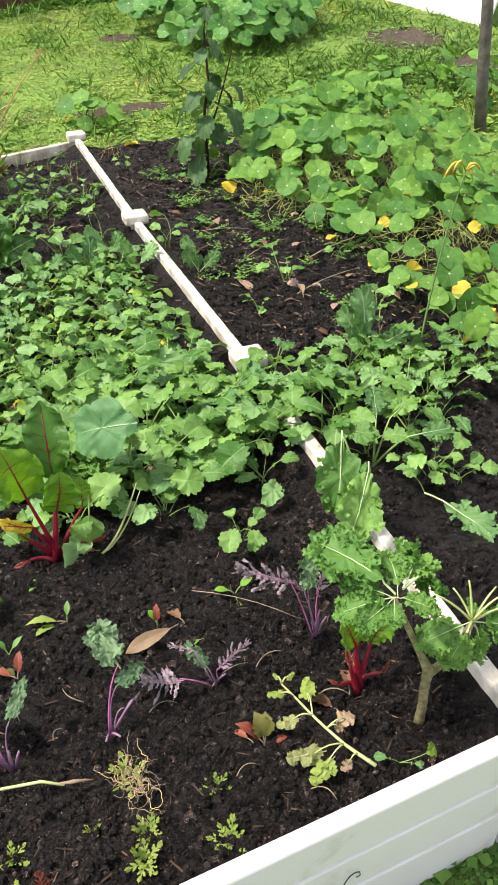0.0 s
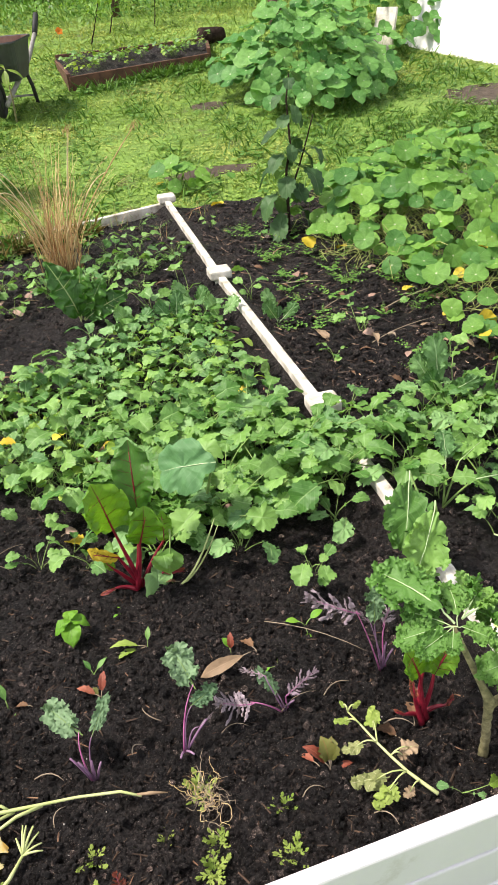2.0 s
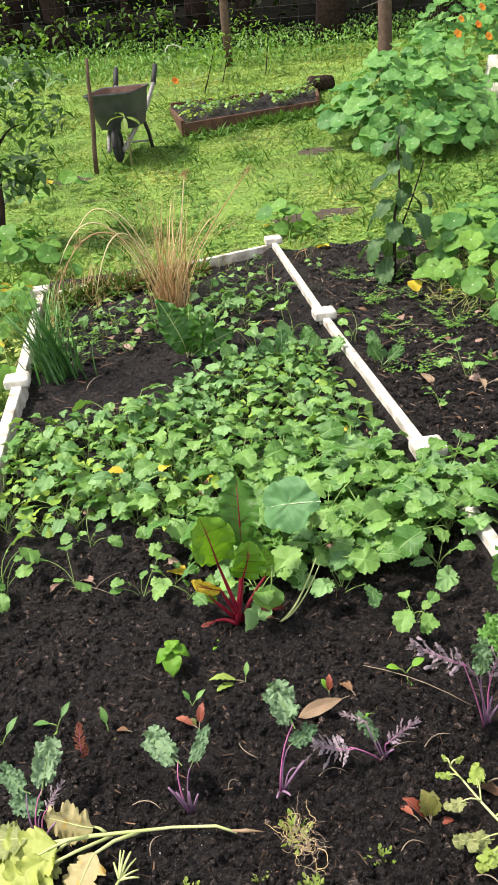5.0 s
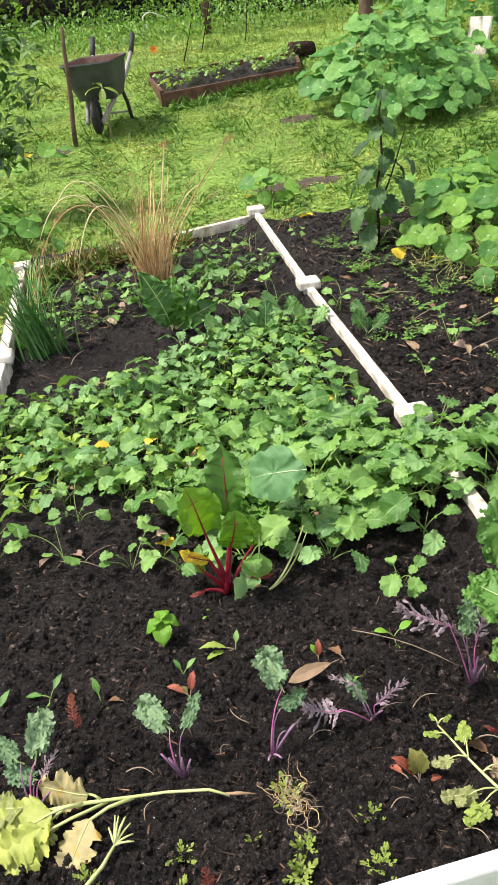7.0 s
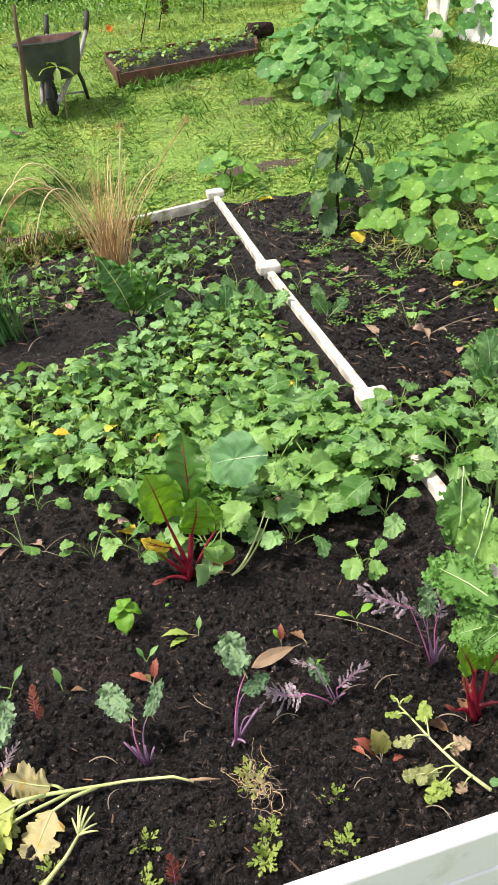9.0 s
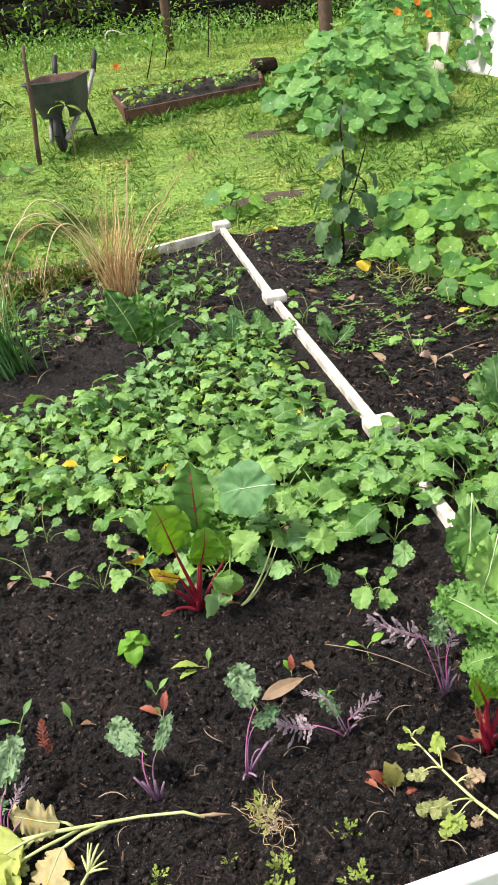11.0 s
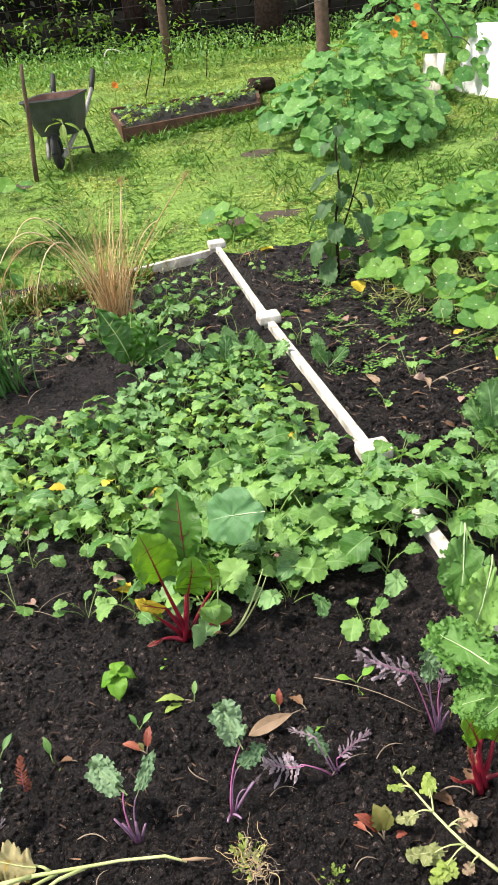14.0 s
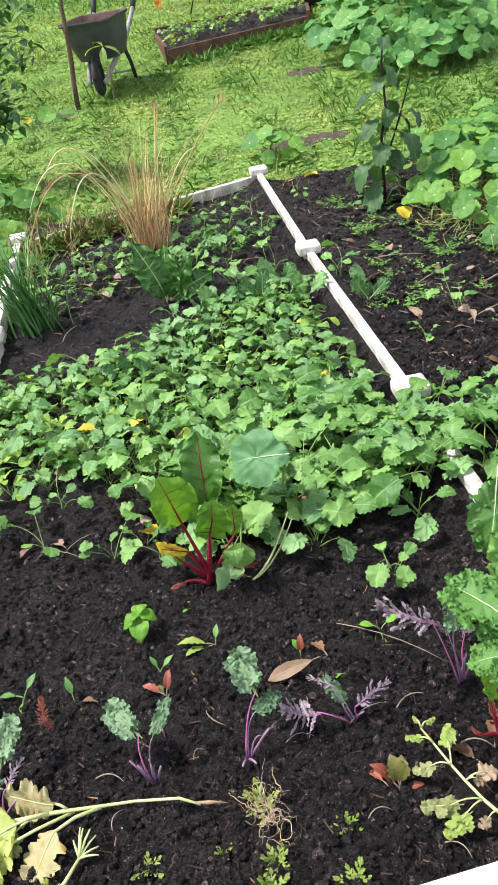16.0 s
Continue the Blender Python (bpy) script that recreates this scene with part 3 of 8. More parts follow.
def greens_leaf(name, seed, length, width, stalk, mat, stalk_mat, teeth=14, tooth=0.06, lobe=0.08, nod=0.8, droop=0.5, fold=0.12, ruffle=0.10, stalk_r=0.0014, side_lobes=1, waist=0.0, taper=0.45):
    """A young brassica leaf: a rounded, finely toothed, crumpled blade on its stalk, narrowing to the base, with small side lobes below."""
    r = random.Random(seed)
    mb = MB()
    if stalk > 0:
        tube(mb, [(0, stalk * k / 4, 0.12 * stalk * math.sin(k / 4 * math.pi)) for k in range(5)], [stalk_r * q for q in (1.5, 1.2, 1.05, 0.95, 0.8)], 5, False)
    n_stalk = len(mb.f)
    turn = Matrix.Translation((0, stalk * 0.98, 0)) @ Matrix.Rotation(-nod, 4, 'X')
    ph = [r.random() * 6.28 for _ in range(4)]
    seg = 3 * teeth
    notch = [(r.uniform(0.9, 1.4), r.uniform(0.6, 1.1)), (6.28 - r.uniform(0.9, 1.4), r.uniform(0.6, 1.1)), (r.uniform(1.8, 2.4), r.uniform(0.1, 0.7)), (6.28 - r.uniform(1.8, 2.4), r.uniform(0.1, 0.7))]
    size = [r.uniform(0.5, 1.4) for _ in range(teeth)]
    jag = [(-1.3, 0.5, 0.8)[k % 3] * size[k // 3] for k in range(seg)]
    verts, uvs, faces = [], [], []
    rings = (0.0, 0.42, 0.76, 1.0)
    for q in rings:
        for k in range(seg):
            a = 2 * math.pi * k / seg
            rim = 1 + lobe * (math.sin(3 * a + ph[0]) + 0.7 * math.sin(5 * a + ph[1])) * q * q
            for c, d in notch:
                rim *= 1 - (0.09 + 0.8 * waist) * d * math.exp(-((a - c) / 0.15) ** 2) * q * q
            if q == 1.0:
                rim *= 1 + tooth * jag[k]
            x = math.sin(a) * q * width * 0.5 * rim
            y = length * 0.5 - math.cos(a) * q * length * 0.5 * rim
            x *= 1 - taper * max(0.0, 0.62 - y / length)
            u = max(0.0, y / length)
            crumple = noise.noise((x / width * 3.3 + seed, u * 3.6, seed * 1.7)) + 0.75 * noise.noise((x / width * 8.0, u * 9.0, seed * 3.1 + 5))
            z = fold * abs(x) - 0.5 * droop * length * u * u + 0.05 * length * math.sin(5 * u + ph[2]) + ruffle * width * ((0.35 + 0.8 * q * q) * crumple + 0.22 * q ** 3 * math.sin(6 * a + ph[3]))
            verts.append(turn @ Vector((x, y * (1 - 0.15 * droop * u), z)))
            uvs.append((0.5 + x / width, min(1.0, u)))
    for i in range(len(rings) - 1):
        for k in range(seg):
            k2 = (k + 1) % seg
            faces.append((k, seg + k, seg + k2) if i == 0 else (i * seg + k, (i + 1) * seg + k, (i + 1) * seg + k2, i * seg + k2))
    mb.add(verts, faces, uvs)
    for k in range(side_lobes):
        t = 0.55 + 0.4 * (k + 0.5) / side_lobes
        for sd in (-1, 1):
            lb = blade(r, width * 0.24 * r.uniform(0.6, 1.2), width * 0.20, 3, 2, oval, 0.15, 3, 0.08, 3, 0.1, 0.4)
            mt = Matrix.Translation((0, stalk * t, 0.12 * stalk * math.sin(t * math.pi))) @ Matrix.Rotation(sd * -1.1, 4, 'Z') @ Matrix.Rotation(-0.2, 4, 'X')
            mb.add([mt @ Vector(v) for v in lb.v], lb.f, lb.uv)
    me = mb.mesh(name, mat)
    me.materials.append(stalk_mat)
    me.polygons.foreach_set("material_index", [1 if i < n_stalk else 0 for i in range(len(mb.f))])
    return me


def frilled_leaf(name, seed, length, width, stalk, mat, rib_mat, lobes=4, deep=0.3, waves=16, amp=0.06, fine=0.04, droop=0.5, fold=0.15, rib_r=0.0016, seg=60, rings=5, base=0.6, nod=0.2, curls=0, curl_size=1.0):
    """A kale leaf: a blade of rounded lobes whose margin is gathered into fine waves or set with many small curls, along a pale midrib that runs on into the stalk."""
    r = random.Random(seed)
    mb = MB()
    ph = [r.random() * 6.28 for _ in range(8)]
    turn = Matrix.Translation((0, stalk, 0)) @ Matrix.Rotation(-nod, 4, 'X')
    total = 2 * lobes + 1

    def lie(x, u, q, a):
        crumple = noise.noise((x / width * 4.0 + seed, u * 4.4, seed * 0.7)) + 0.6 * noise.noise((x / width * 9.0, u * 10.0, seed * 1.3))
        gather = math.sin(waves * a + ph[0] + 1.6 * math.sin(3 * a + ph[1])) + 0.7 * math.sin(1.63 * waves * a + ph[2] + 2 * math.sin(2 * a + ph[3]))
        return (0.03 * length * math.sin(4 * u + ph[6]) - 0.5 * droop * length * u * u + fold * abs(x)
                + width * (0.12 * crumple * min(1.0, 0.3 + q) + amp * q ** 5 * gather))

    line = [Vector((0, stalk * k / 4, 0.05 * stalk * math.sin(k / 4 * math.pi))) for k in range(4)] if stalk > 0 else []
    line += [turn @ Vector((0, length * k / 12 * (1 - 0.15 * droop * k / 12), lie(0, k / 12, 0, 0) + 0.0012)) for k in range(11)]
    tube(mb, line, [rib_r * (1.3 - 1.05 * k / (len(line) - 1)) for k in range(len(line))], 5, False)
    n_rib = len(mb.f)
    verts, uvs, faces = [], [], []
    depth = [r.uniform(0.4, 1.3) for _ in range(total + 1)]
    for i in range(rings):
        q = (i / (rings - 1)) ** 0.8
        for k in range(seg):
            a = 2 * math.pi * k / seg
            w = total * a / (2 * math.pi)
            sinus = 1 - abs(math.sin(math.pi * (w + 0.5))) ** 0.55
            rim = 1 - deep * depth[int(w + 0.5)] * sinus * q * q + fine * q ** 4 * math.sin(2.1 * waves * a + ph[4] + 2 * math.sin(5 * a + ph[5]))
            x = math.sin(a) * q * width * 0.5 * rim
            y = length * 0.5 - math.cos(a) * q * length * 0.5 * (1 + 0.6 * (rim - 1))
            x *= 1 - base * max(0.0, 0.66 - y / length)
            u = max(0.0, y / length)
            verts.append(turn @ Vector((x, y * (1 - 0.15 * droop * u), lie(x, u, q, a))))
            uvs.append((0.5 + x / width, min(1.0, u)))
    for i in range(rings - 1):
        for k in range(seg):
            k2 = (k + 1) % seg
            faces.append((k, seg + k, seg + k2) if i == 0 else (i * seg + k, (i + 1) * seg + k, (i + 1) * seg + k2, i * seg + k2))
    mb.add(verts, faces, uvs)
    for c in range(curls):
        # little scalloped lobes that turn up and down along the margin
        a = 0.5 + (2 * math.pi - 1.0) * (c + r.uniform(0.2, 0.8)) / curls
        q = r.uniform(0.62, 0.95) if c % 3 else r.uniform(0.35, 0.7)
        x = math.sin(a) * q * width * 0.5
        y = length * 0.5 - math.cos(a) * q * length * 0.5
        x *= 1 - base * max(0.0, 0.66 - y / length)
        u = max(0.0, y / length)
        size = curl_size * width * r.uniform(0.15, 0.27)
        at = turn @ Matrix.Translation((x, y * (1 - 0.15 * droop * u), lie(x, u, 0.5, a))) @ Matrix.Rotation(a - math.pi, 4, 'Z') @ Matrix.Rotation(r.uniform(-0.7, 1.0), 4, 'X') @ Matrix.Rotation(r.uniform(-0.5, 0.5), 4, 'Y')
        vs, us, fs_, n = [], [], [], 27 if curls > 20 else 18
        p0, p1 = r.random() * 6.28, r.random() * 6.28
        for i in range(4):
            w = i / 3
            for k in range(n):
                b = 2 * math.pi * k / n
                rad = size * w * (0.5 + (0.10 * math.sin(3 * b + p0) + (0.07, 0.03, -0.10)[k % 3]) * w * w)
                zz = size * (0.16 * w ** 3 * math.sin(4 * b + p1) + 0.10 * w ** 4 * math.sin(9 * b + p0) + 0.12 * noise.noise((w * 2 * math.cos(b) + c, w * 2 * math.sin(b), seed)))
                vs.append(at @ Vector((rad * math.sin(b), size * 0.3 + rad * math.cos(b), zz)))
                us.append((0.8, 0.5))
        for i in range(3):
            for k in range(n):
                k2 = (k + 1) % n
                fs_.append((k, n + k2, n + k) if i == 0 else (i * n + k, i * n + k2, (i + 1) * n + k2, (i + 1) * n + k))
        mb.add(vs, fs_, us)
    me = mb.mesh(name, mat)
    me.materials.append(rib_mat)
    me.polygons.foreach_set("material_index", [1 if i < n_rib else 0 for i in range(len(mb.f))])
    return me


def pinnate_leaf(name, seed, length, width, mat, rib_mat, pairs=5, lobe_w=0.8, tooth=0.3, curl=0.6, rib_r=0.0012, droop=0.4, core=0.25, bare=0.12, ragged=0.25, rows=7):
    """A feathery leaf: a rib with a narrow core of blade and pairs of toothed, crinkled side lobes, each turned its own way."""
    r = random.Random(seed)
    mb = MB()

    def spine(u):
        a = max(droop * u, 1e-3)
        return Vector((0.04 * length * math.sin(3 * u + seed), length * math.sin(a) / a * u, -length * u * (1 - math.cos(a)) / a))

    def env(u):
        return max(0.2, math.sin(math.pi * min(1.0, 0.16 + 0.76 * u)) ** 0.7)
    tube(mb, [spine(k / 8) + Vector((0, 0, 0.0006)) for k in range(9)], [rib_r * (1 - 0.1 * k) for k in range(9)], 5, False)
    n_rib = len(mb.f)
    vs, uv = [], []
    for k in range(13):
        u = bare + (1 - bare) * k / 12
        for t in (-1, 0, 1):
            w = width * 0.5 * core * env(u) * (1 + 0.5 * noise.noise((u * 9, t * 3.0, seed * 1.9)))
            vs.append(spine(u) + Vector((t * w, 0, abs(t) * width * 0.06 * noise.noise((u * 7, t * 2.0, seed * 2.9)))))
            uv.append((0.5 + 0.5 * t * core, u))
    mb.add(vs, [(k * 3 + j, k * 3 + j + 1, k * 3 + j + 4, k * 3 + j + 3) for k in range(12) for j in range(2)], uv)

    def lobe(u, ang, size, half):
        p0 = spine(u)
        rot = Matrix.Rotation(ang, 3, 'Z') @ Matrix.Rotation(r.uniform(-0.6, 0.5) * curl, 3, 'X') @ Matrix.Rotation(r.uniform(-0.9, 0.9) * curl, 3, 'Y')
        pts, uvs = [], []
        ph = r.random() * 9
        for a in range(rows + 1):
            s = a / rows
            w0 = half * max(0.12, (1 - abs(2 * (0.12 + 0.84 * s) - 1) ** 2.2))
            for t in (-1, -0.5, 0, 0.5, 1):
                w = w0 * ((1 + (tooth if a % 2 else -tooth) * r.uniform(0.4, 1.4)) if abs(t) == 1 else 1.0)
                z = curl * size * 0.30 * (0.3 + abs(t)) * (noise.noise((s * 3.0 + ph, t * 1.4, ph * 1.3)) + 0.6 * noise.noise((s * 7.0 + ph, t * 2.6, ph * 2.3))) - 0.12 * size * s * s
                pts.append(p0 + rot @ Vector((t * w, size * s, z)))
                uvs.append((0.5 + 0.4 * t, u))
        mb.add(pts, [(a * 5 + b, a * 5 + b + 1, a * 5 + b + 6, a * 5 + b + 5) for a in range(rows) for b in range(4)], uvs)
    step = length * (1 - bare) / pairs
    for k in range(pairs):
        for sd in (-1, 1):
            u = min(0.97, bare + (1 - bare) * (k + 0.3 + 0.5 * r.random()) / pairs)
            lobe(u, -sd * (1.25 - 0.75 * u) + r.uniform(-0.15, 0.15), width * 0.5 * env(u) * r.uniform(1 - ragged, 1 + ragged) * 1.1, step * 0.5 * lobe_w * r.uniform(1 - ragged, 1 + ragged))
    lobe(0.93, r.uniform(-0.2, 0.2), width * 0.36, step * 0.5 * lobe_w)
    me = mb.mesh(name, mat)
    me.materials.append(rib_mat)
    me.polygons.foreach_set("material_index", [1 if i < n_rib else 0 for i in range(len(mb.f))])
    return me


def rand_rosette(parent, meshes, r, n, pitch=(0.5, 1.2), scale=(0.75, 1.2), name="leaf", spread=0.012, az=None, label=""):
    """n leaves round one foot, outer ones lower."""
    for k in range(n):
        a = (az[0] + (az[1] - az[0]) * r.random()) if az else 2.4 * k + r.uniform(-0.4, 0.4)
        q = (k + 0.5) / n
        p = pitch[0] + (pitch[1] - pitch[0]) * q + r.uniform(-0.12, 0.12)
        s = r.uniform(*scale) * (1.05 - 0.3 * q)
        leaf_part(name, r.choice(meshes), aim((r.uniform(-1, 1) * spread, r.uniform(-1, 1) * spread, 0), a, p, r.uniform(-1.1, 1.1), s), parent, label)


def span(p0, p1, roll=0.0, length=1.0, face=(0.0, -0.45, 0.9)):
    """Matrix that lays a leaf of the given length, made along +Y, from p0 to p1, its upper side turned towards face as far as it goes."""
    p0, p1 = Vector(p0), Vector(p1)
    y = (p1 - p0)
    s = y.length / length
    y.normalize()
    f = Vector(face)
    z = f - y * f.dot(y)
    z.normalize()
    x = y.cross(z)
    m = Matrix((x, y, z)).transposed().to_4x4()
    return Matrix.Translation(p0) @ m @ Matrix.Rotation(roll, 4, 'Y') @ Matrix.Scale(s, 4)


M["kale_blue"] = leaf_mat("blue_green_kale", (0.12, 0.23, 0.115), (0.25, 0.38, 0.21), None, 0.55, 0.28)
M["broad"] = leaf_mat("broad_blue_green_leaf", (0.10, 0.24, 0.09), (0.12, 0.275, 0.115), (0.18, 0.34, 0.17), 0.5, 0.28, gloss=0.26)
M["kale_lilac"] = leaf_mat("faded_lilac_kale", (0.27, 0.19, 0.26), (0.44, 0.36, 0.42), None, 0.65, 0.3)
M["curly"] = leaf_mat("curly_kale", (0.11, 0.27, 0.05), (0.24, 0.43, 0.10), None, 0.42, 0.35)
M["pale_leaf"] = leaf_mat("wilting_pale_leaf", (0.26, 0.30, 0.10), (0.42, 0.42, 0.21), (0.66, 0.62, 0.40), 0.55, 0.3, spots=(0.42, 0.25, 0.10), spot_at=0.64)
M["lime"] = leaf_mat("yellow_green_leaf", (0.22, 0.34, 0.05), (0.38, 0.48, 0.11), (0.50, 0.56, 0.2), 0.5, 0.35)
M["lime_pale"] = leaf_mat("fading_yellow_green_leaf", (0.34, 0.42, 0.06), (0.48, 0.54, 0.14), (0.58, 0.60, 0.26), 0.5, 0.4)
M["yellow_dry"] = leaf_mat("dry_yellow_leaf", (0.46, 0.39, 0.18), (0.60, 0.53, 0.32), (0.62, 0.56, 0.36), 0.6, 0.3, spots=(0.52, 0.34, 0.08), spot_at=0.56)
M["yellow"] = leaf_mat("yellow_leaf", (0.58, 0.43, 0.03), (0.72, 0.58, 0.07), None, 0.55, 0.3, spots=(0.55, 0.34, 0.03), spot_at=0.74)
M["chard"] = leaf_mat("chard_leaf", (0.12, 0.31, 0.02), (0.21, 0.43, 0.035), (0.13, 0.05, 0.02), 0.3, 0.6)
# darker green for the back leaf of the tall chard
M["chard_deep"] = leaf_mat("deep_green_chard_leaf", (0.05, 0.16, 0.018), (0.075, 0.21, 0.022), (0.10, 0.04, 0.02), 0.3, 0.4)
M["basil"] = leaf_mat("basil_leaf", (0.13, 0.33, 0.025), (0.21, 0.43, 0.045), (0.14, 0.33, 0.035), 0.42, 0.35, gloss=0.3)
M["glossy"] = leaf_mat("dark_glossy_leaf", (0.05, 0.17, 0.02), (0.10, 0.27, 0.035), (0.16, 0.34, 0.10), 0.28, 0.35, gloss=0.5)
M["weed_leaf"] = leaf_mat("dark_weed_leaf", (0.04, 0.10, 0.036), (0.11, 0.22, 0.08), (0.13, 0.22, 0.09), 0.5, 0.38, gloss=0.3)
M["brown_leaf"] = leaf_mat("tan_dry_leaf", (0.27, 0.18, 0.11), (0.42, 0.30, 0.20), (0.40, 0.28, 0.18), 0.6, 0.15)
M["dark_brown_leaf"] = leaf_mat("dark_dry_leaf", (0.10, 0.05, 0.025), (0.24, 0.13, 0.07), (0.2, 0.1, 0.05), 0.65, 0.15)
M["pink_leaf"] = leaf_mat("pinkish_dry_leaf", (0.30, 0.18, 0.14), (0.50, 0.35, 0.29), (0.5, 0.3, 0.26), 0.6, 0.2)
M["red_leaf"] = leaf_mat("rust_red_leaf", (0.24, 0.05, 0.03), (0.42, 0.13, 0.08), (0.5, 0.2, 0.12), 0.5, 0.3)
M["red_stem"] = plain_mat("crimson_stem", ((0.3, (0.11, 0.006, 0.014)), (0.7, (0.30, 0.016, 0.036))), 25, 0.35, 0.15)
M["red_vein"] = plain_mat("dark_red_vein", ((0.3, (0.06, 0.012, 0.008)), (0.7, (0.13, 0.02, 0.016))), 25, 0.4, 0.1)
M["purple_stem"] = plain_mat("purple_stem", ((0.3, (0.13, 0.06, 0.13)), (0.7, (0.32, 0.20, 0.30))), 25, 0.4, 0.1)
M["pink_stem"] = plain_mat("magenta_stem", ((0.3, (0.34, 0.08, 0.22)), (0.7, (0.48, 0.18, 0.34))), 25, 0.4, 0.1)
M["pale_stem"] = plain_mat("pale_green_stem", ((0.3, (0.34, 0.42, 0.13)), (0.7, (0.52, 0.56, 0.27))), 25, 0.45, 0.1)
M["kale_rib"] = plain_mat("pale_kale_rib", ((0.3, (0.34, 0.48, 0.22)), (0.7, (0.50, 0.60, 0.36))), 25, 0.45, 0.1)
M["dark_stem"] = plain_mat("dark_green_stem", ((0.3, (0.045, 0.10, 0.02)), (0.7, (0.10, 0.18, 0.04))), 20, 0.5, 0.1)
M["tangle"] = plain_mat("yellow_green_trailing_stem", ((0.3, (0.20, 0.26, 0.06)), (0.7, (0.40, 0.42, 0.14))), 25, 0.5, 0.1)
M["kale_stem"] = plain_mat("scarred_kale_stem", ((0.3, (0.07, 0.065, 0.03)), (0.5, (0.17, 0.155, 0.075)), (0.7, (0.30, 0.27, 0.15))), 70, 0.7, 0.7, 60)
M["straw"] = plain_mat("dry_straw", ((0.3, (0.46, 0.32, 0.13)), (0.7, (0.66, 0.50, 0.26))), 12, 0.6, 0.2)
M["straw_pale"] = plain_mat("bleached_straw", ((0.3, (0.56, 0.43, 0.22)), (0.7, (0.72, 0.60, 0.38))), 12, 0.6, 0.2)
M["straw_red"] = plain_mat("reddish_straw", ((0.3, (0.38, 0.22, 0.10)), (0.7, (0.52, 0.34, 0.17))), 12, 0.6, 0.2)
M["chive_light"] = plain_mat("coarse_grass_green", ((0.3, (0.12, 0.24, 0.04)), (0.7, (0.26, 0.38, 0.09))), 12, 0.5, 0.1)
M["chive"] = plain_mat("dark_onion_green", ((0.3, (0.035, 0.12, 0.025)), (0.7, (0.09, 0.22, 0.05))), 12, 0.4, 0.1)
M["flower_yellow"] = leaf_mat("withered_yellow_petal", (0.62, 0.50, 0.06), (0.74, 0.62, 0.16), None, 0.5, 0.3)
M["orange"] = leaf_mat("orange_petal", (0.75, 0.20, 0.01), (0.85, 0.32, 0.02), None, 0.5, 0.3)
M["white_bit"] = plain_mat("off_white_scrap", ((0.3, (0.55, 0.50, 0.46)), (0.7, (0.72, 0.68, 0.64))), 30, 0.7, 0.3)
M["twig"] = plain_mat("bleached_twig", ((0.3, (0.16, 0.12, 0.08)), (0.7, (0.36, 0.29, 0.21))), 40, 0.7, 0.3)
M["grit"] = plain_mat("grey_grit", ((0.3, (0.16, 0.15, 0.14)), (0.7, (0.40, 0.38, 0.36))), 30, 0.7, 0.3)

KALE = [greens_leaf("kale_leaf", 10 + k, 0.056 + 0.004 * k, 0.048 + 0.0036 * k, 0.09 + 0.015 * k, M["kale"], M["stem"], 15 + k % 3, 0.065, 0.03, 0.45 + 0.1 * k, 0.7, 0.12, 0.12, 0.0019, 1 + k % 2, 0.22 * (k % 3 == 1)) for k in range(5)]
KALE += [frilled_leaf("kale_leaf", 110 + k, 0.085 + 0.006 * k, 0.060 + 0.004 * k, 0.07 + 0.01 * k, M["kale_cool" if k % 2 else "kale"], M["stem"], 3, 0.34, 11, 0.04, 0.05, 0.9, 0.16, 0.0012, 48, 4, 0.7, 0.35 + 0.1 * k, 5) for k in range(4)]
MUST = [greens_leaf("mustard_leaf", 30 + k, 0.046 + 0.0038 * k, 0.042 + 0.0034 * k, 0.065 + 0.011 * k, M["mustard"], M["stem"], 11 + k % 3, 0.075, 0.025, 0.4 + 0.09 * k, 0.6, 0.14, 0.10, 0.0012, k % 2, 0.18 * (k % 3 == 0)) for k in range(9)]
MUST_PALE = [greens_leaf("mustard_leaf", 330 + k, 0.042 + 0.004 * k, 0.039 + 0.003 * k, 0.06 + 0.015 * k, M["mustard_pale"], M["stem"], 12, 0.05, 0.025, 0.5 + 0.12 * k, 0.7, 0.14, 0.09, 0.0012, 0) for k in range(5)]
MUST2 = [greens_leaf("kale_leaf", 60 + k, 0.062 + 0.006 * k, 0.047 + 0.004 * k, 0.09 + 0.014 * k, M["kale_cool"], M["stem"], 12, 0.075, 0.035, 0.5 + 0.1 * k, 0.7, 0.12, 0.11, 0.0015, 1, 0.25 * (k % 2)) for k in range(5)]
NAST = [round_leaf("nasturtium_leaf", 50 + k, 0.040 + 0.005 * k, 0.105 + 0.014 * k, M["nast"], M["stem"], (k % 4) * 0.16) for k in range(7)]
NAST_BIG = [round_leaf("nasturtium_leaf", 70 + k, 0.062 + 0.006 * k, 0.22 + 0.02 * k, M["nast_cool"], M["stem"], (k % 4) * 0.18) for k in range(6)]
NAST_YEL = [round_leaf("nasturtium_leaf", 90 + k, 0.038, 0.12, M["yellow"], M["stem"], 0.5) for k in range(2)]


# ---- the mass of greens in the bed ----
def front_edge(x):
    """Where the greens begin, seen from the near board."""
    if x < -0.85:
        return 1.56
    if x < -0.62:
        return 1.56 - 0.22 * (x + 0.85) / 0.23
    return 1.27 - 0.05 * (x + 0.62)


def back_edge(x):
    return 2.38 + 0.12 * math.sin(3.0 * x + 2.0) + (0.05 if x > -0.45 else -0.10 if x < -0.62 else 0.0)


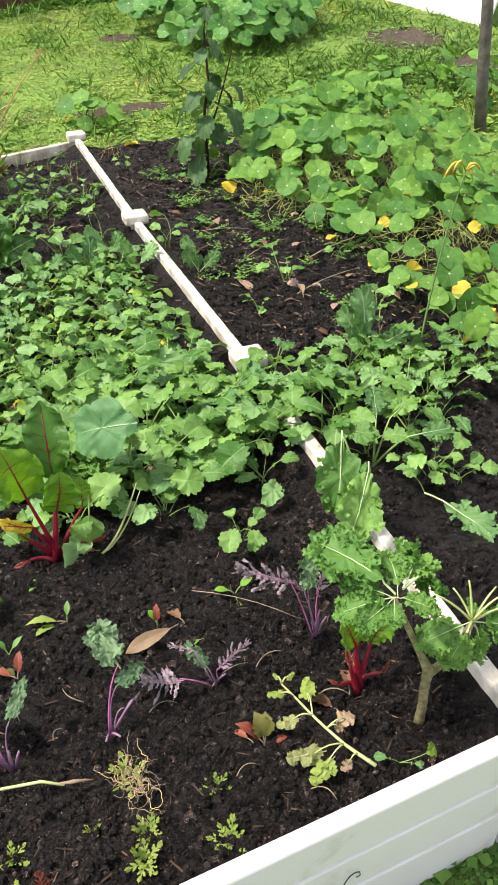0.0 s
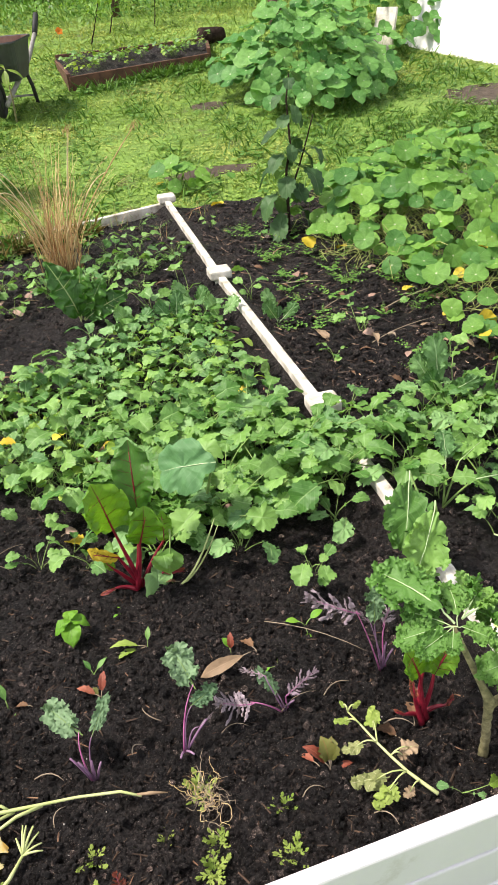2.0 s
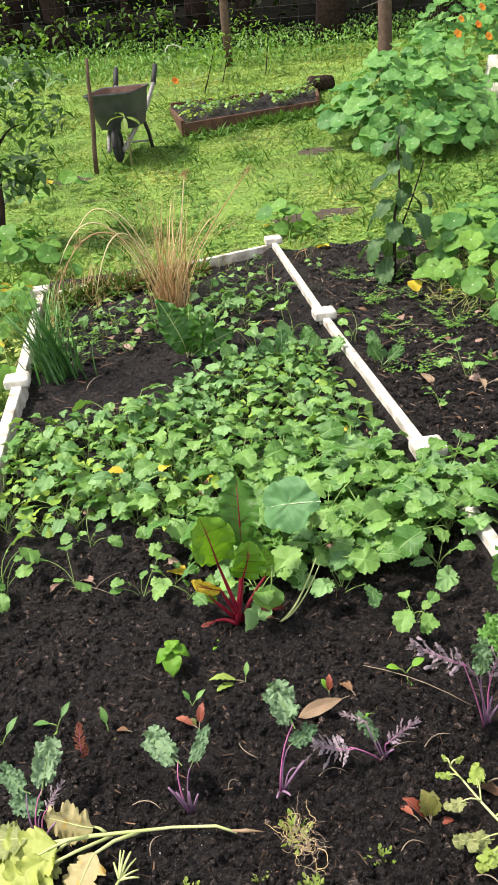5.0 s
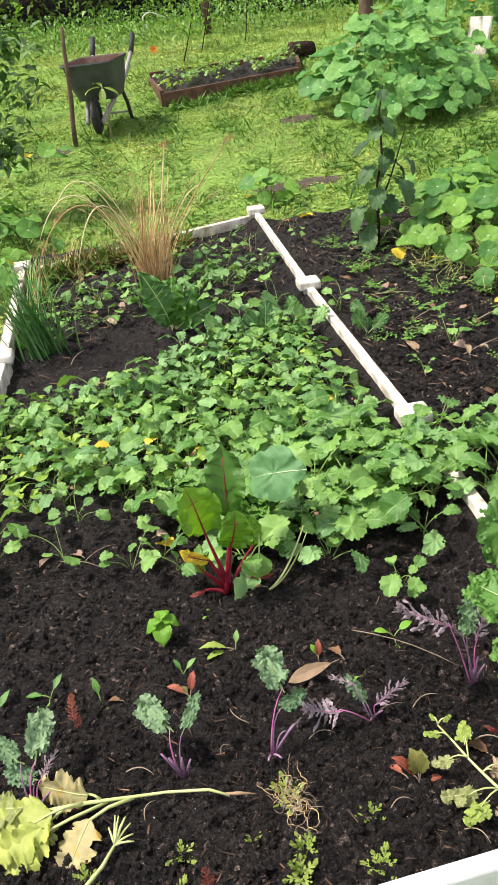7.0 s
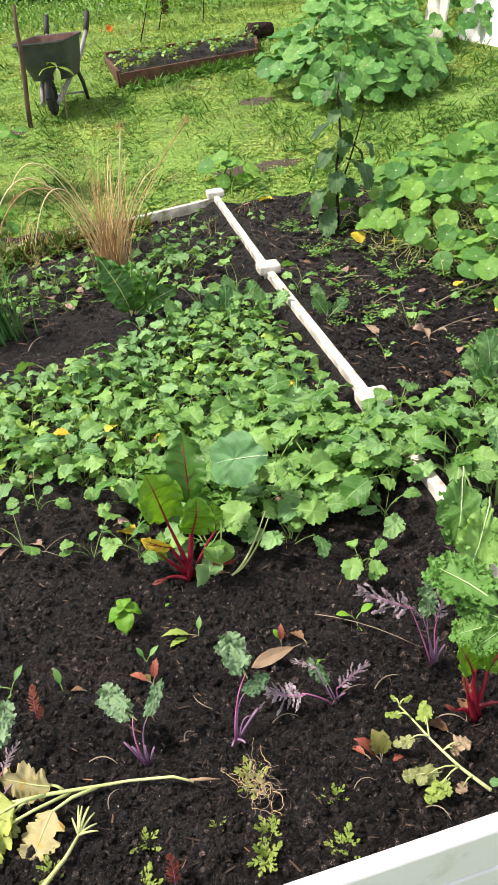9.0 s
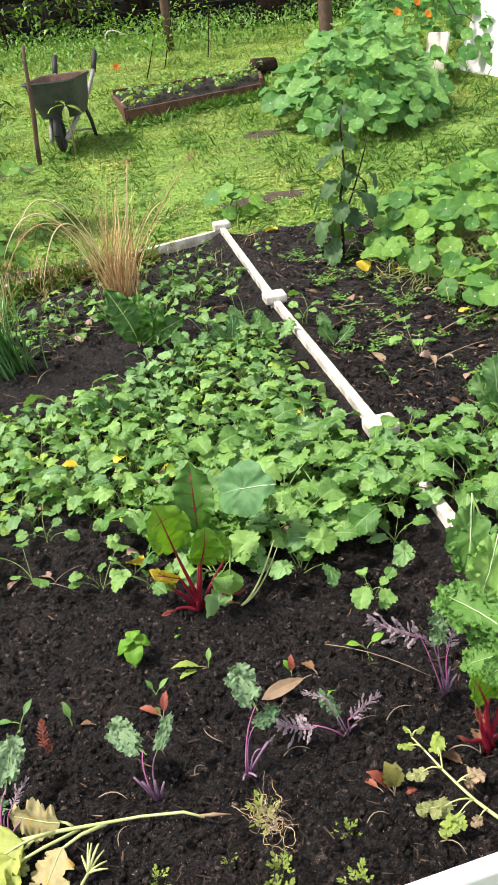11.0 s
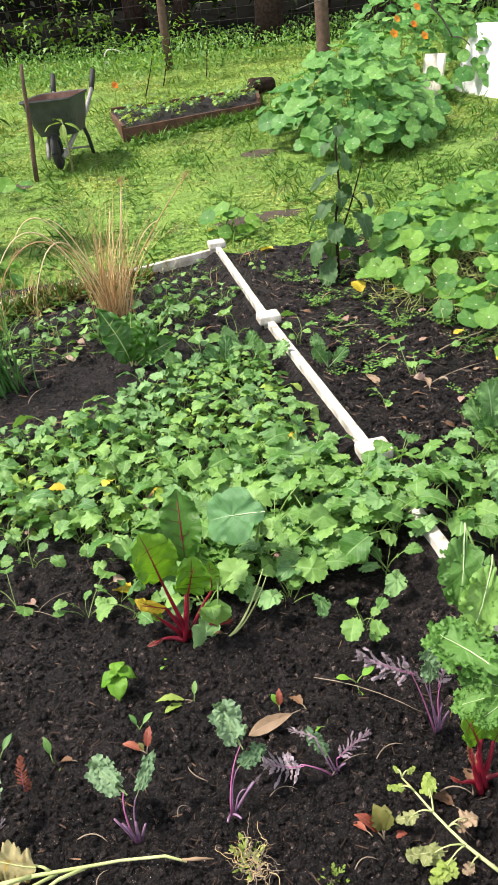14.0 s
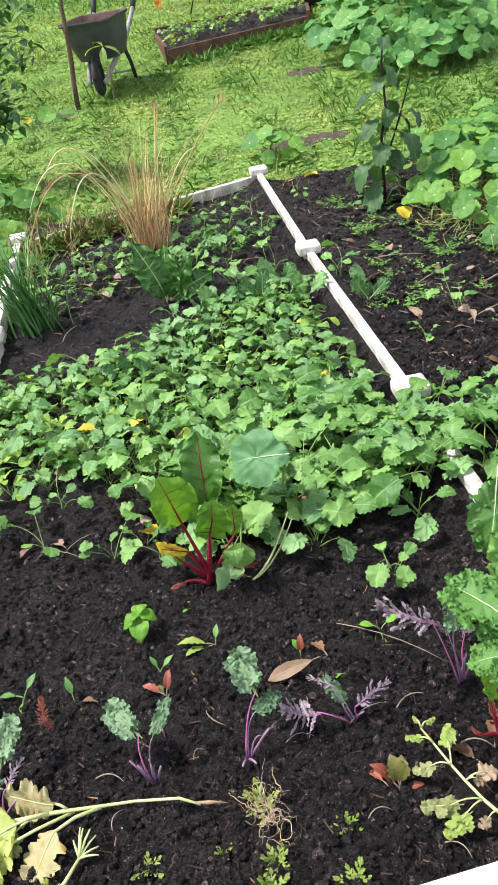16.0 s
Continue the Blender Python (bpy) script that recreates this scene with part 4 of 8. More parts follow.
def mustard_plant(x, y, r, n, s=1.0, meshes=MUST, name="mustard_plant", label="young mustard plant with lobed bright green leaves", cat="mustard plant", pitch=(0.35, 1.25)):
    p = thing(name, pose(x, y, soil_z(x, y) - 0.003, 0, 0, r.uniform(0, 360)), label, cat, "greens sown in the bed")
    rand_rosette(p, meshes, r, n, pitch, (0.75 * s, 1.2 * s))
    return p


rng = random.Random(11)
spots = []
tries = 0
while len(spots) < 190 and tries < 12000:
    tries += 1
    x, y = rng.uniform(-1.2, -0.02), rng.uniform(1.15, 2.75)
    if not (front_edge(x) + 0.03 < y < back_edge(x)) or (x > -0.13 and y > 1.5):
        continue
    if min(((x - a) ** 2 + (y - b) ** 2 for a, b in spots), default=9) < 0.066 ** 2:
        continue
    spots.append((x, y))
for x, y in spots:
    tall = (x > -0.55 and y < 1.75)
    pale = 0.5 + 0.9 * noise.noise((x * 3.0, y * 3.0, 8.0)) + (0.35 if x < -0.55 and y < 1.95 else 0.0)
    if tall:
        if rng.random() < 0.6:
            mustard_plant(x, y, rng, rng.randint(7, 10), rng.uniform(0.8, 1.15), KALE, "kale_plant", "leafy green kale plant with toothed leaves", "kale", (0.75, 1.35))
        else:
            mustard_plant(x, y, rng, rng.randint(7, 9), 1.15, MUST + MUST2[:2], pitch=(0.6, 1.3))
    else:
        kind = rng.random()
        pool = MUST2 if kind < 0.22 else MUST + MUST_PALE[:int(max(0.0, 6 * pale))]
        mustard_plant(x, y, rng, rng.randint(8, 12), rng.uniform(0.62, 0.98) * (0.9 if y > 2.2 else 1.0), pool, pitch=(0.35, 1.4))

# single kale plants along the front of the mass, beside the rail and in the neighbouring bed
for x, y, n, s in ((-0.22, 1.33, 12, 0.95), (-0.34, 1.17, 8, 0.75), (-0.43, 1.34, 12, 0.95), (-0.36, 1.30, 10, 1.0), (-0.50, 1.26, 8, 0.8), (-0.20, 1.47, 10, 1.0),
                   (0.17, 1.34, 9, 1.15), (0.17, 1.20, 5, 1.0), (0.24, 1.48, 8, 1.0), (0.30, 1.56, 7, 1.0), (0.37, 1.54, 8, 1.0), (0.44, 1.60, 7, 0.95), (0.44, 1.47, 7, 0.95), (0.36, 1.42, 6, 0.85), (0.35, 1.32, 7, 0.9), (0.42, 1.36, 7, 0.9), (0.31, 1.24, 6, 0.9), (0.40, 1.26, 6, 0.8), (0.52, 1.39, 6, 0.8), (0.62, 1.37, 6, 0.75), (0.71, 1.38, 6, 0.75),
                   (-0.10, 1.30, 10, 1.0), (-0.10, 1.20, 6, 0.75), (0.10, 1.44, 9, 1.2), (0.10, 1.28, 9, 1.15), (-0.14, 1.42, 9, 1.1), (-0.27, 1.24, 9, 1.0),
                   (-0.035, 1.50, 9, 1.0), (0.075, 1.58, 7, 0.9), (0.54, 1.50, 6, 0.85), (0.63, 1.46, 6, 0.8), (0.72, 1.48, 6, 0.85)):
    mustard_plant(x, y, rng, n, s, KALE, "kale_plant", "leafy green kale plant with toothed leaves", "kale", (0.55, 1.35))
BIGK = [frilled_leaf("kale_leaf", 85 + k, 0.165, 0.110, 0.025, M["kale_cool" if k == 2 else "kale"], M["kale_rib"], 3, 0.22, 11, 0.035, 0.04, 0.6, 0.14, 0.0014, 84, 6, 0.5, 0.1, 12) for k in range(3)]
SLIM = frilled_leaf("kale_leaf", 95, 0.14, 0.085, 0.05, M["kale_cool"], M["kale_rib"], 4, 0.5, 9, 0.03, 0.04, 0.5, 0.12, 0.0019, 84, 5, 0.9, 0.1, 12)
bk = thing("kale_plant", (0.06, 0.95, 0), "kale with broad ruffled leaves hanging over the rail", "kale", "greens sown in the bed")
for k, (p0, p1, f, me) in enumerate((((-0.055, 0.07, 0.235), (-0.125, -0.09, 0.175), (0.1, -0.8, 0.8), BIGK[0]), ((-0.04, -0.02, 0.217), (-0.12, -0.165, 0.165), (0.1, -0.7, 0.9), BIGK[1]),
                                     )):
    leaf_part("leaf", me, span(p0, p1, 0.15 * (-1) ** k, 0.19, f), bk)
for q in ((-0.055, 0.07, 0.235), (-0.04, -0.02, 0.217) ):
    st = MB()
    tube(st, bend((0, 0, -0.005), q, 0.01, 5), [0.004, 0.0036, 0.003, 0.0026, 0.002], 6)
    part("stalk", st, M["stem"], bk)
for x, y, tip in ((0.385, 1.63, 0.21),):
    bk = thing("kale_plant", (x, y, 0), "upright kale with ruffled leaves in the neighbouring bed", "kale", "greens sown in the bed")
    for k in range(5):
        a = k * 1.25 + 0.4
        leaf_part("leaf", SLIM, span((0, 0, 0), (0.03 * k * math.cos(a), 0.03 * k * math.sin(a), tip * (1.0 - 0.13 * k)), 0.1 * (-1) ** k, 0.19, (0.0, -0.8, 0.6)), bk)
# a low kale with one long leaf out over the soil, and a single leaf near it
bk = thing("kale_plant", (0.225, 1.02, 0), "small kale with one long lobed leaf on soil", "kale", "greens sown in the bed")
leaf_part("leaf", SLIM, span((0, 0, 0), (0.062, -0.185, 0.035), 0.1, 0.19, (0.0, -0.4, 1)), bk)
leaf_part("leaf", MUST2[1], aim((0, 0, 0), 0.5, 0.7, 0, 0.6), bk)
bk = thing("kale_plant", (0.165, 1.155, 0), "kale with a long ribbed leaf over bare soil", "kale", "greens sown in the bed")
for k, (p0, p1, me) in enumerate((((0.06, -0.03, 0.085), (0.19, -0.05, 0.10), SLIM), ((0.05, 0.03, 0.10), (0.14, 0.06, 0.15), BIGK[1]), ((0.02, 0.04, 0.10), (0.05, 0.10, 0.17), BIGK[2]))):
    leaf_part("leaf", me, span(p0, p1, 0.15 * (-1) ** k, 0.19, (0.0, -0.6, 0.9)), bk)
    st = MB()
    tube(st, bend((0, 0, -0.005), p0, 0.005, 5), [0.0036, 0.0032, 0.0028, 0.0025, 0.002], 6)
    part("stalk", st, M["stem"], bk)
for x, y, n in ((-0.26, 2.50, 2), (-0.10, 2.46, 2), (-0.42, 2.52, 2), (-0.16, 2.62, 2), (0.10, 2.35, 2)):
    bk = thing("kale_plant", (x, y, soil_z(x, y) - 0.003), "young kale with one tall lobed leaf", "kale", "greens sown in the bed")
    for k in range(n + 2):
        a = k * 1.9 + x * 20
        leaf_part("leaf", SLIM, span((0, 0, 0), (0.06 * math.cos(a), 0.05 * math.sin(a) - 0.03, 0.14 - 0.025 * k), 0.3 * (-1) ** k, 0.19, (0.0, -0.7, 0.8)), bk)
# small seedlings at the back of the bed and in the neighbouring bed
for x, y, n, s in ((-0.12, 3.20, 6, 0.8), (-0.28, 3.42, 6, 0.8), (-0.40, 3.30, 7, 0.95), (-0.55, 3.02, 7, 0.9), (-0.72, 3.05, 7, 0.9), (-0.85, 2.88, 6, 0.75), (-0.95, 3.05, 6, 0.8),
                   (-0.22, 3.75, 5, 0.6), (-0.33, 2.92, 6, 0.7), (-0.18, 2.72, 6, 1.0), (-0.33, 2.68, 7, 1.1), (-0.8, 3.35, 6, 0.7), (-1.0, 3.3, 5, 0.7), (-0.50, 3.60, 5, 0.6), (-1.05, 2.75, 6, 0.9)):
    mustard_plant(x, y, rng, n, s, MUST, "seedling", "small green brassica seedling in dark soil", "seedling", (0.7, 1.25))
for x, y, n, s in (
                   (0.36, 2.17, 6, 0.9), (0.05, 2.58, 5, 0.9), (0.20, 2.0, 5, 0.6), (0.55, 1.88, 6, 0.8), (0.7, 1.60, 6, 0.9), (0.60, 2.25, 5, 0.6), (0.12, 3.6, 5, 0.6), (0.3, 3.3, 5, 0.5), (0.275, 1.075, 7, 0.8), (0.32, 1.04, 7, 0.7), (0.25, 1.10, 5, 0.6)):
    mustard_plant(x, y, rng, n, s, MUST, "seedling", "small green brassica seedling in dark soil", "seedling", (0.7, 1.25))

# the broad blue-green kale leaf that stands over the greens
big = thing("kale_plant", (-0.50, 1.36, 0), "kale plant with one broad blue-green leaf", "kale", "greens sown in the bed")
BROAD = frilled_leaf("broad_leaf", 8, 0.135, 0.118, 0.0, M["broad"], M["kale_rib"], 2, 0.36, 7, 0.025, 0.02, 0.5, 0.04, 0.0011, 66, 6, 0.15, 0.0)
st = MB()
tube(st, bend((0.10, -0.03, 0), (0.125, -0.13, 0.215), 0.0), [0.0042, 0.004, 0.0036, 0.0032, 0.0028, 0.0024], 6)
part("stalk", st, M["stem"], big)
leaf_part("leaf", BROAD, span((0.132, -0.135, 0.218), (-0.020, -0.083, 0.20), 0.0, 0.135, (0.05, -0.75, 0.7)), big)
rand_rosette(big, KALE, rng, 6, (0.7, 1.3), (0.9, 1.2))


# ---- chard ----
def blunt(u):
    """Broad towards a rounded end."""
    return max(0.12, math.sin(math.pi * min(1.0, 0.88 * u ** 1.05 + 0.06)) ** 0.42) * (1.0 if u < 0.93 else 1.0 - 5.5 * (u - 0.93))


def chard_plant(at, leaves, label, s=1.0):
    """leaves: foot offset, blade base, blade tip, width."""
    c = thing("chard", at, label, "chard")
    for k, (b0, b1, w, mat) in enumerate(leaves):
        st = MB()
        foot = Vector((0.008 * math.cos(k * 2.1), 0.008 * math.sin(k * 2.1), -0.004))
        pts = bend(foot, b0, 0.0, 6, 0.006 * (-1) ** k)
        ext = Vector(b0) + (Vector(b1) - Vector(b0)) * 0.9 + Vector((0, 0, -0.002))
        tube(st, pts + bend(Vector(b0), ext, 0.0, 4)[1:], [0.0064 * s, 0.0056 * s, 0.0048 * s, 0.0041 * s, 0.0035 * s, 0.0026 * s, 0.0019 * s, 0.0011 * s, 0.0005 * s], 7)
        p = part("stalk", st, M["red_stem"], c, "crimson stalk")
        L = (Vector(b1) - Vector(b0)).length
        lines = []
        lm = lobed_leaf("blade", 200 + k, L, w * 0.98, 0.0, mat, M["red_vein"], blunt, 0.06, 1.5, 0.015, 6, 0.16, 5.5, 0.0, 0.45, 0.25, 26, 10, 0.0012 * s, veins=0.6, vein_lines=lines)
        ob = new("blade", lm)
        ob.parent = c
        ob.matrix_basis = span(b0, b1, (0.1, -0.15, 0.15, -0.3, 0.2)[k % 5], L, (0.1, -1.0, 0.5))
        for line, radii in lines:
            vn = MB()
            tube(vn, line, radii, 3, False)
            part("vein", vn, M["red_vein"], ob)
    return c


chard_plant((-0.590, 1.130, 0), (
    ((-0.028, -0.005, 0.168), (-0.046, -0.035, 0.300), 0.098, M["chard"]),
    ((0.029, 0.03, 0.183), (0.036, 0.055, 0.335), 0.085, M["chard_deep"]),
    ((0.020, -0.02, 0.130), (0.044, -0.042, 0.225), 0.075, M["chard"]),
    ((-0.030, -0.02, 0.108), (-0.085, -0.04, 0.150), 0.030, M["yellow"]),
    ((0.06, 0.0, 0.02), (0.112, 0.0, 0.008), 0.010, M["red_leaf"]),
    ((-0.05, -0.02, 0.025), (-0.085, -0.03, 0.022), 0.010, M["red_leaf"]),
    ((0.074, 0.02, 0.095), (0.078, 0.03, 0.16), 0.04, M["chard"]),
    ((-0.045, -0.01, 0.07), (-0.06, -0.015, 0.10), 0.02, M["chard"]),
), "red-stemmed chard with upright green leaves")
chard_plant((-0.148, 0.614, 0), (
    ((-0.004, 0.010, 0.10), (-0.028, 0.0, 0.175), 0.05, M["chard"]),
    ((0.022, 0.010, 0.10), (0.055, 0.008, 0.170), 0.05, M["chard"]),
    ((0.008, 0.022, 0.10), (0.02, 0.045, 0.20), 0.055, M["chard"]),
    ((-0.035, -0.004, 0.030), (-0.055, -0.004, 0.046), 0.008, M["red_leaf"]),
    ((0.040, -0.004, 0.025), (0.060, -0.004, 0.040), 0.010, M["red_leaf"]),
    ((-0.02, -0.004, 0.07), (-0.022, 0.0, 0.11), 0.014, M["red_leaf"]),
), "short chard with thick crimson stalks")


# ---- curly kale on a bare stem ----
kt = thing("curly_kale", (-0.082, 0.518, 0), "tall curly kale with a bare scarred stem", "kale")
st = MB()
tube(st, [(0, 0, -0.01), (0.001, 0.001, 0.012), (0.002, 0.002, 0.022), (0.002, 0.002, 0.033), (0.002, 0.001, 0.043), (0.001, 0.001, 0.054), (0.0, 0.001, 0.064), (-0.001, 0.0, 0.076), (-0.002, 0.0, 0.086), (-0.003, -0.002, 0.10), (-0.004, -0.003, 0.112), (-0.005, -0.005, 0.128), (-0.006, -0.006, 0.147), (-0.022, -0.003, 0.187), (-0.053, 0.007, 0.268), (-0.068, 0.019, 0.31)],
     [0.0092, 0.0088, 0.0072, 0.0084, 0.0070, 0.0083, 0.0069, 0.0082, 0.0070, 0.0084, 0.0072, 0.0085, 0.0092, 0.0056, 0.0048, 0.004], 10)
part("stem", st, M["kale_stem"], kt)
st = MB()
tube(st, [(-0.006, -0.006, 0.135), (0.012, -0.004, 0.142), (0.032, -0.003, 0.148), (0.048, -0.005, 0.18), (0.056, -0.008, 0.235)], [0.0080, 0.0068, 0.0078, 0.0064, 0.0052], 8)
part("branch", st, M["kale_stem"], kt)
CURLY = [frilled_leaf("curly_leaf", 300 + k, 0.118, 0.078, 0.028, M["curly"], M["kale_rib"], 3, 0.45, 13, 0.03, 0.05, 0.6, 0.15, 0.0014, 72, 5, 0.5, 0.1, 40) for k in range(5)]
for k, (a, b, roll) in enumerate((((-0.05, 0.04, 0.31), (-0.145, 0.053, 0.312), 0.2), ((-0.05, 0.04, 0.31), (-0.120, 0.005, 0.312), -0.2), ((-0.05, 0.04, 0.31), (0.005, 0.0, 0.318), -0.3), ((-0.05, 0.04, 0.31), (-0.075, -0.01, 0.322), 0.1),
                                 ((-0.045, 0.045, 0.31), (-0.130, 0.140, 0.40), 0.1), ((-0.03, 0.05, 0.31), (0.075, 0.150, 0.30), -0.2), ((-0.03, 0.05, 0.31), (0.12, 0.145, 0.25), 0.2), ((-0.02, 0.045, 0.29), (0.09, 0.095, 0.225), 0.2),
                                 ((-0.045, 0.045, 0.30), (-0.11, 0.10, 0.33), 0.2),
                                 ((-0.04, 0.045, 0.30), (-0.01, 0.12, 0.34), 0.1))):
    leaf_part("leaf", CURLY[k % 5], Matrix.Translation((-0.018, -0.021, 0)) @ span(a, b, roll, 0.15), kt)
for k, (a, b, roll) in enumerate((((0.074, 0.013, 0.235), (-0.025, 0.003, 0.245), 0.1), ((0.074, 0.013, 0.235), (0.052, -0.012, 0.140), 0.2), ((0.074, 0.013, 0.235), (0.015, -0.015, 0.165), 0.2), ((0.074, 0.013, 0.235), (0.12, -0.012, 0.155), -0.2),
                                 ((0.074, 0.013, 0.235), (0.175, -0.005, 0.20), 0.3), ((0.074, 0.013, 0.235), (0.13, 0.06, 0.22), -0.2), ((0.074, 0.013, 0.235), (0.09, -0.03, 0.185), 0.0))):
    leaf_part("leaf", CURLY[k % 5], Matrix.Translation((-0.018, -0.021, 0)) @ span(a, b, roll, 0.15), kt)
st = MB()
for q in ((0.07, 0.033, 0.305), (0.105, 0.003, 0.288), (0.014, 0.033, 0.298), (0.135, 0.0, 0.262), (0.04, -0.02, 0.262), (0.05, 0.04, 0.29), (0.12, 0.03, 0.275)):
    tube(st, bend((0.056, -0.008, 0.235), Vector(q) - Vector((0.018, 0.021, 0)), 0.006), [0.0022, 0.002, 0.0018, 0.0017, 0.0015, 0.0013], 6)
part("leaf_stub", st, M["pale_stem"], kt, "pale cut leaf stubs")


# ---- purple-stemmed kale seedlings ----
FEATHER = {}
for key, mt, wd, prs, lw, rag, crl in (("blue", "kale_blue", 0.056, 6, 1.1, 0.3, 1.0), ("lilac", "kale_lilac", 0.056, 8, 0.62, 0.5, 0.9), ("red", "red_leaf", 0.050, 9, 0.75, 0.12, 0.3), ("lime", "lime", 0.085, 3, 0.75, 0.25, 0.5)):
    FEATHER[key] = [pinnate_leaf("feathery_leaf", 400 + k, 0.10, wd, M[mt], M["pink_stem"] if key in ("lilac", "red") else M["stem"], prs, lw, 0.38, crl, 0.0012, 0.4, 0.3 if key == "blue" else 0.12, 0.08, rag, 9) for k in range(3)]


FEATHER["blue"] = [frilled_leaf("kale_leaf", 430 + k, 0.094, 0.034, 0.006, M["kale_blue"], M["stem"], 4, 0.6, 9, 0.05, 0.08, 0.6, 0.15, 0.0010, 54, 4, 0.4, 0.1, 20, 2.5) for k in range(3)]


def purple_kale(x, y, leaves, stubs, label="kale seedling with purple stems and frilled blue-green leaves"):
    p = thing("kale_seedling", (x, y, 0), label, "kale", "purple kale seedlings")
    for k, (mid, tip, key, w) in enumerate(leaves):
        st = MB()
        f = Vector((0.004 * (k - 1), 0, -0.005))
        tube(st, bend(f, mid, 0.012, 6, 0.006), [0.0023, 0.0018, 0.0015, 0.0013, 0.0011, 0.0009], 6)
        part("stalk", st, M["purple_stem"] if k % 3 else M["pink_stem"], p)
        leaf_part("leaf", FEATHER[key][k % 3], span(Vector(mid) - (Vector(tip) - Vector(mid)) * 0.1, tip, 0.2 * (-1) ** k, 0.1, (0.0, -1.0, 0.7)) @ Matrix.Diagonal((w, 1, w, 1)), p)
    for k, q in enumerate(stubs):
        st = MB()
        tube(st, bend((0.003 * k - 0.004, 0.002, -0.005), q, 0.004, 4), [0.0025, 0.0023, 0.0021, 0.0018], 6)
        part("stub", st, M["purple_stem"], p)
    return p


purple_kale(-0.730, 0.674, (((-0.008, 0.036, 0.085), (-0.068, 0.092, 0.122), "blue", 0.9), ((0.015, 0.033, 0.078), (0.052, 0.076, 0.122), "blue", 0.6)),
            ((-0.03, 0.012, 0.055), (-0.018, 0.004, 0.05), (0.004, 0.0, 0.05), (0.018, 0.004, 0.035)))
purple_kale(-0.567, 0.681, (((0.034, 0.040, 0.115), (0.012, 0.090, 0.178), "blue", 1.15), ((0.026, 0.028, 0.080), (0.072, 0.030, 0.108), "blue", 1.0), ((0.030, 0.010, 0.04), (0.056, 0.012, 0.062), "lilac", 0.25)),
            ((-0.012, -0.02, 0.010), (0.012, -0.02, 0.010), (0.045, 0.01, 0.055)))
purple_kale(-0.377, 0.708, (((-0.062, -0.004, 0.052), (-0.125, 0.022, 0.034), "lilac", 1.3), ((-0.028, 0.018, 0.085), (-0.066, 0.048, 0.078), "lilac", 0.45), ((-0.010, 0.006, 0.045), (-0.034, 0.026, 0.092), "blue", 0.8), ((0.012, 0.006, 0.03), (0.066, 0.018, 0.062), "lilac", 0.75)),
            ((0.02, 0.0, 0.02),), "sprawling kale seedling with lilac feathery leaves")
purple_kale(-0.172, 0.738, (((-0.050, 0.008, 0.165), (-0.130, 0.020, 0.208), "lilac", 0.9), ((-0.012, 0.014, 0.12), (-0.004, 0.024, 0.19), "blue", 0.9), ((-0.022, 0.008, 0.125), (-0.045, 0.015, 0.155), "lilac", 0.4), ((0.012, 0.02, 0.10), (0.05, 0.05, 0.15), "lilac", 0.8)),
            ((0.012, 0.012, 0.06), (0.02, 0.0, 0.05), (0.004, 0.0, 0.065)))
purple_kale(-0.987, 0.661, (((0.014, 0.050, 0.075), (0.034, 0.128, 0.128), "blue", 0.85), ((-0.012, 0.052, 0.075), (-0.08, 0.10, 0.095), "blue", 0.8), ((0.012, 0.030, 0.048), (-0.052, 0.050, 0.064), "blue", 0.9), ((0.02, 0.03, 0.05), (0.045, 0.06, 0.075), "lilac", 0.7)),
            ((0.034, 0.014, 0.035), (0.02, -0.01, 0.04)))


# ---- nasturtiums ----
def nast_patch(at, rx, ry, height, n, meshes, seed, label, s=1.0, yellow=0.03, flowers=0, front=0.0):
    """A mound of shield leaves: leaf discs over a dome, each on its own stalk."""
    r = random.Random(seed)
    p = thing("nasturtium", at, label, "nasturtium")
    z0 = at[2]
    for k in range(n):
        a = r.random() * 2 * math.pi
        q = math.sqrt(r.random())
        x, y = rx * q * math.cos(a), ry * q * math.sin(a)
        edge = (1 - q ** 2.2)
        top = height * (0.18 + 0.82 * edge) * r.uniform(0.62, 1.08)
        me = r.choice(NAST_YEL) if r.random() < yellow else r.choice(meshes)
        sc = s * r.uniform(0.6, 1.15)
        stalk = (0.15 if meshes is NAST else 0.27) * sc
        z = max(lawn_z(at[0] + x, at[1] + y) - z0 if abs(at[0] + x) > 1.6 or at[1] > 4.2 else 0.0, top - stalk)
        # outer leaves lean outwards, and all turn a little to the open sky in front
        tilt = 0.75 * q
        m = Matrix.Translation((x, y, z)) @ Matrix.Rotation(a, 4, 'Z') @ Matrix.Rotation(tilt * r.uniform(0.2, 1.0), 4, 'Y') @ Matrix.Rotation(-a, 4, 'Z') @ Matrix.Rotation(front * r.uniform(0.2, 1), 4, 'X') @ Matrix.Rotation(r.uniform(0, 6.28), 4, 'Z') @ Matrix.Scale(sc, 4)
        leaf_part("leaf", me, m, p)
    return p


def inner_stalks(parent, rx, ry, height, n, seed, mat="stem", rad=0.0028, reach=0.25):
    """The tangle of trailing stems under the leaves."""
    r = random.Random(seed)
    mb = MB()
    for k in range(n):
        a, b = r.random() * 6.28, r.random() * 6.28
        q = 0.95 * math.sqrt(r.random())
        p0 = Vector((rx * q * math.cos(a), ry * q * math.sin(a), 0.01))
        p1 = p0 + Vector((reach * math.cos(b), reach * math.sin(b), r.uniform(0.1, 0.9) * height * (1 - q * q)))
        tube(mb, bend(p0, p1, r.uniform(-0.02, 0.08), 5, r.uniform(-0.05, 0.05)), rad, 4, False)
    tagged(part("stem_tangle", mb, M[mat], parent, "tangle of pale trailing stems"), kind="stuff")


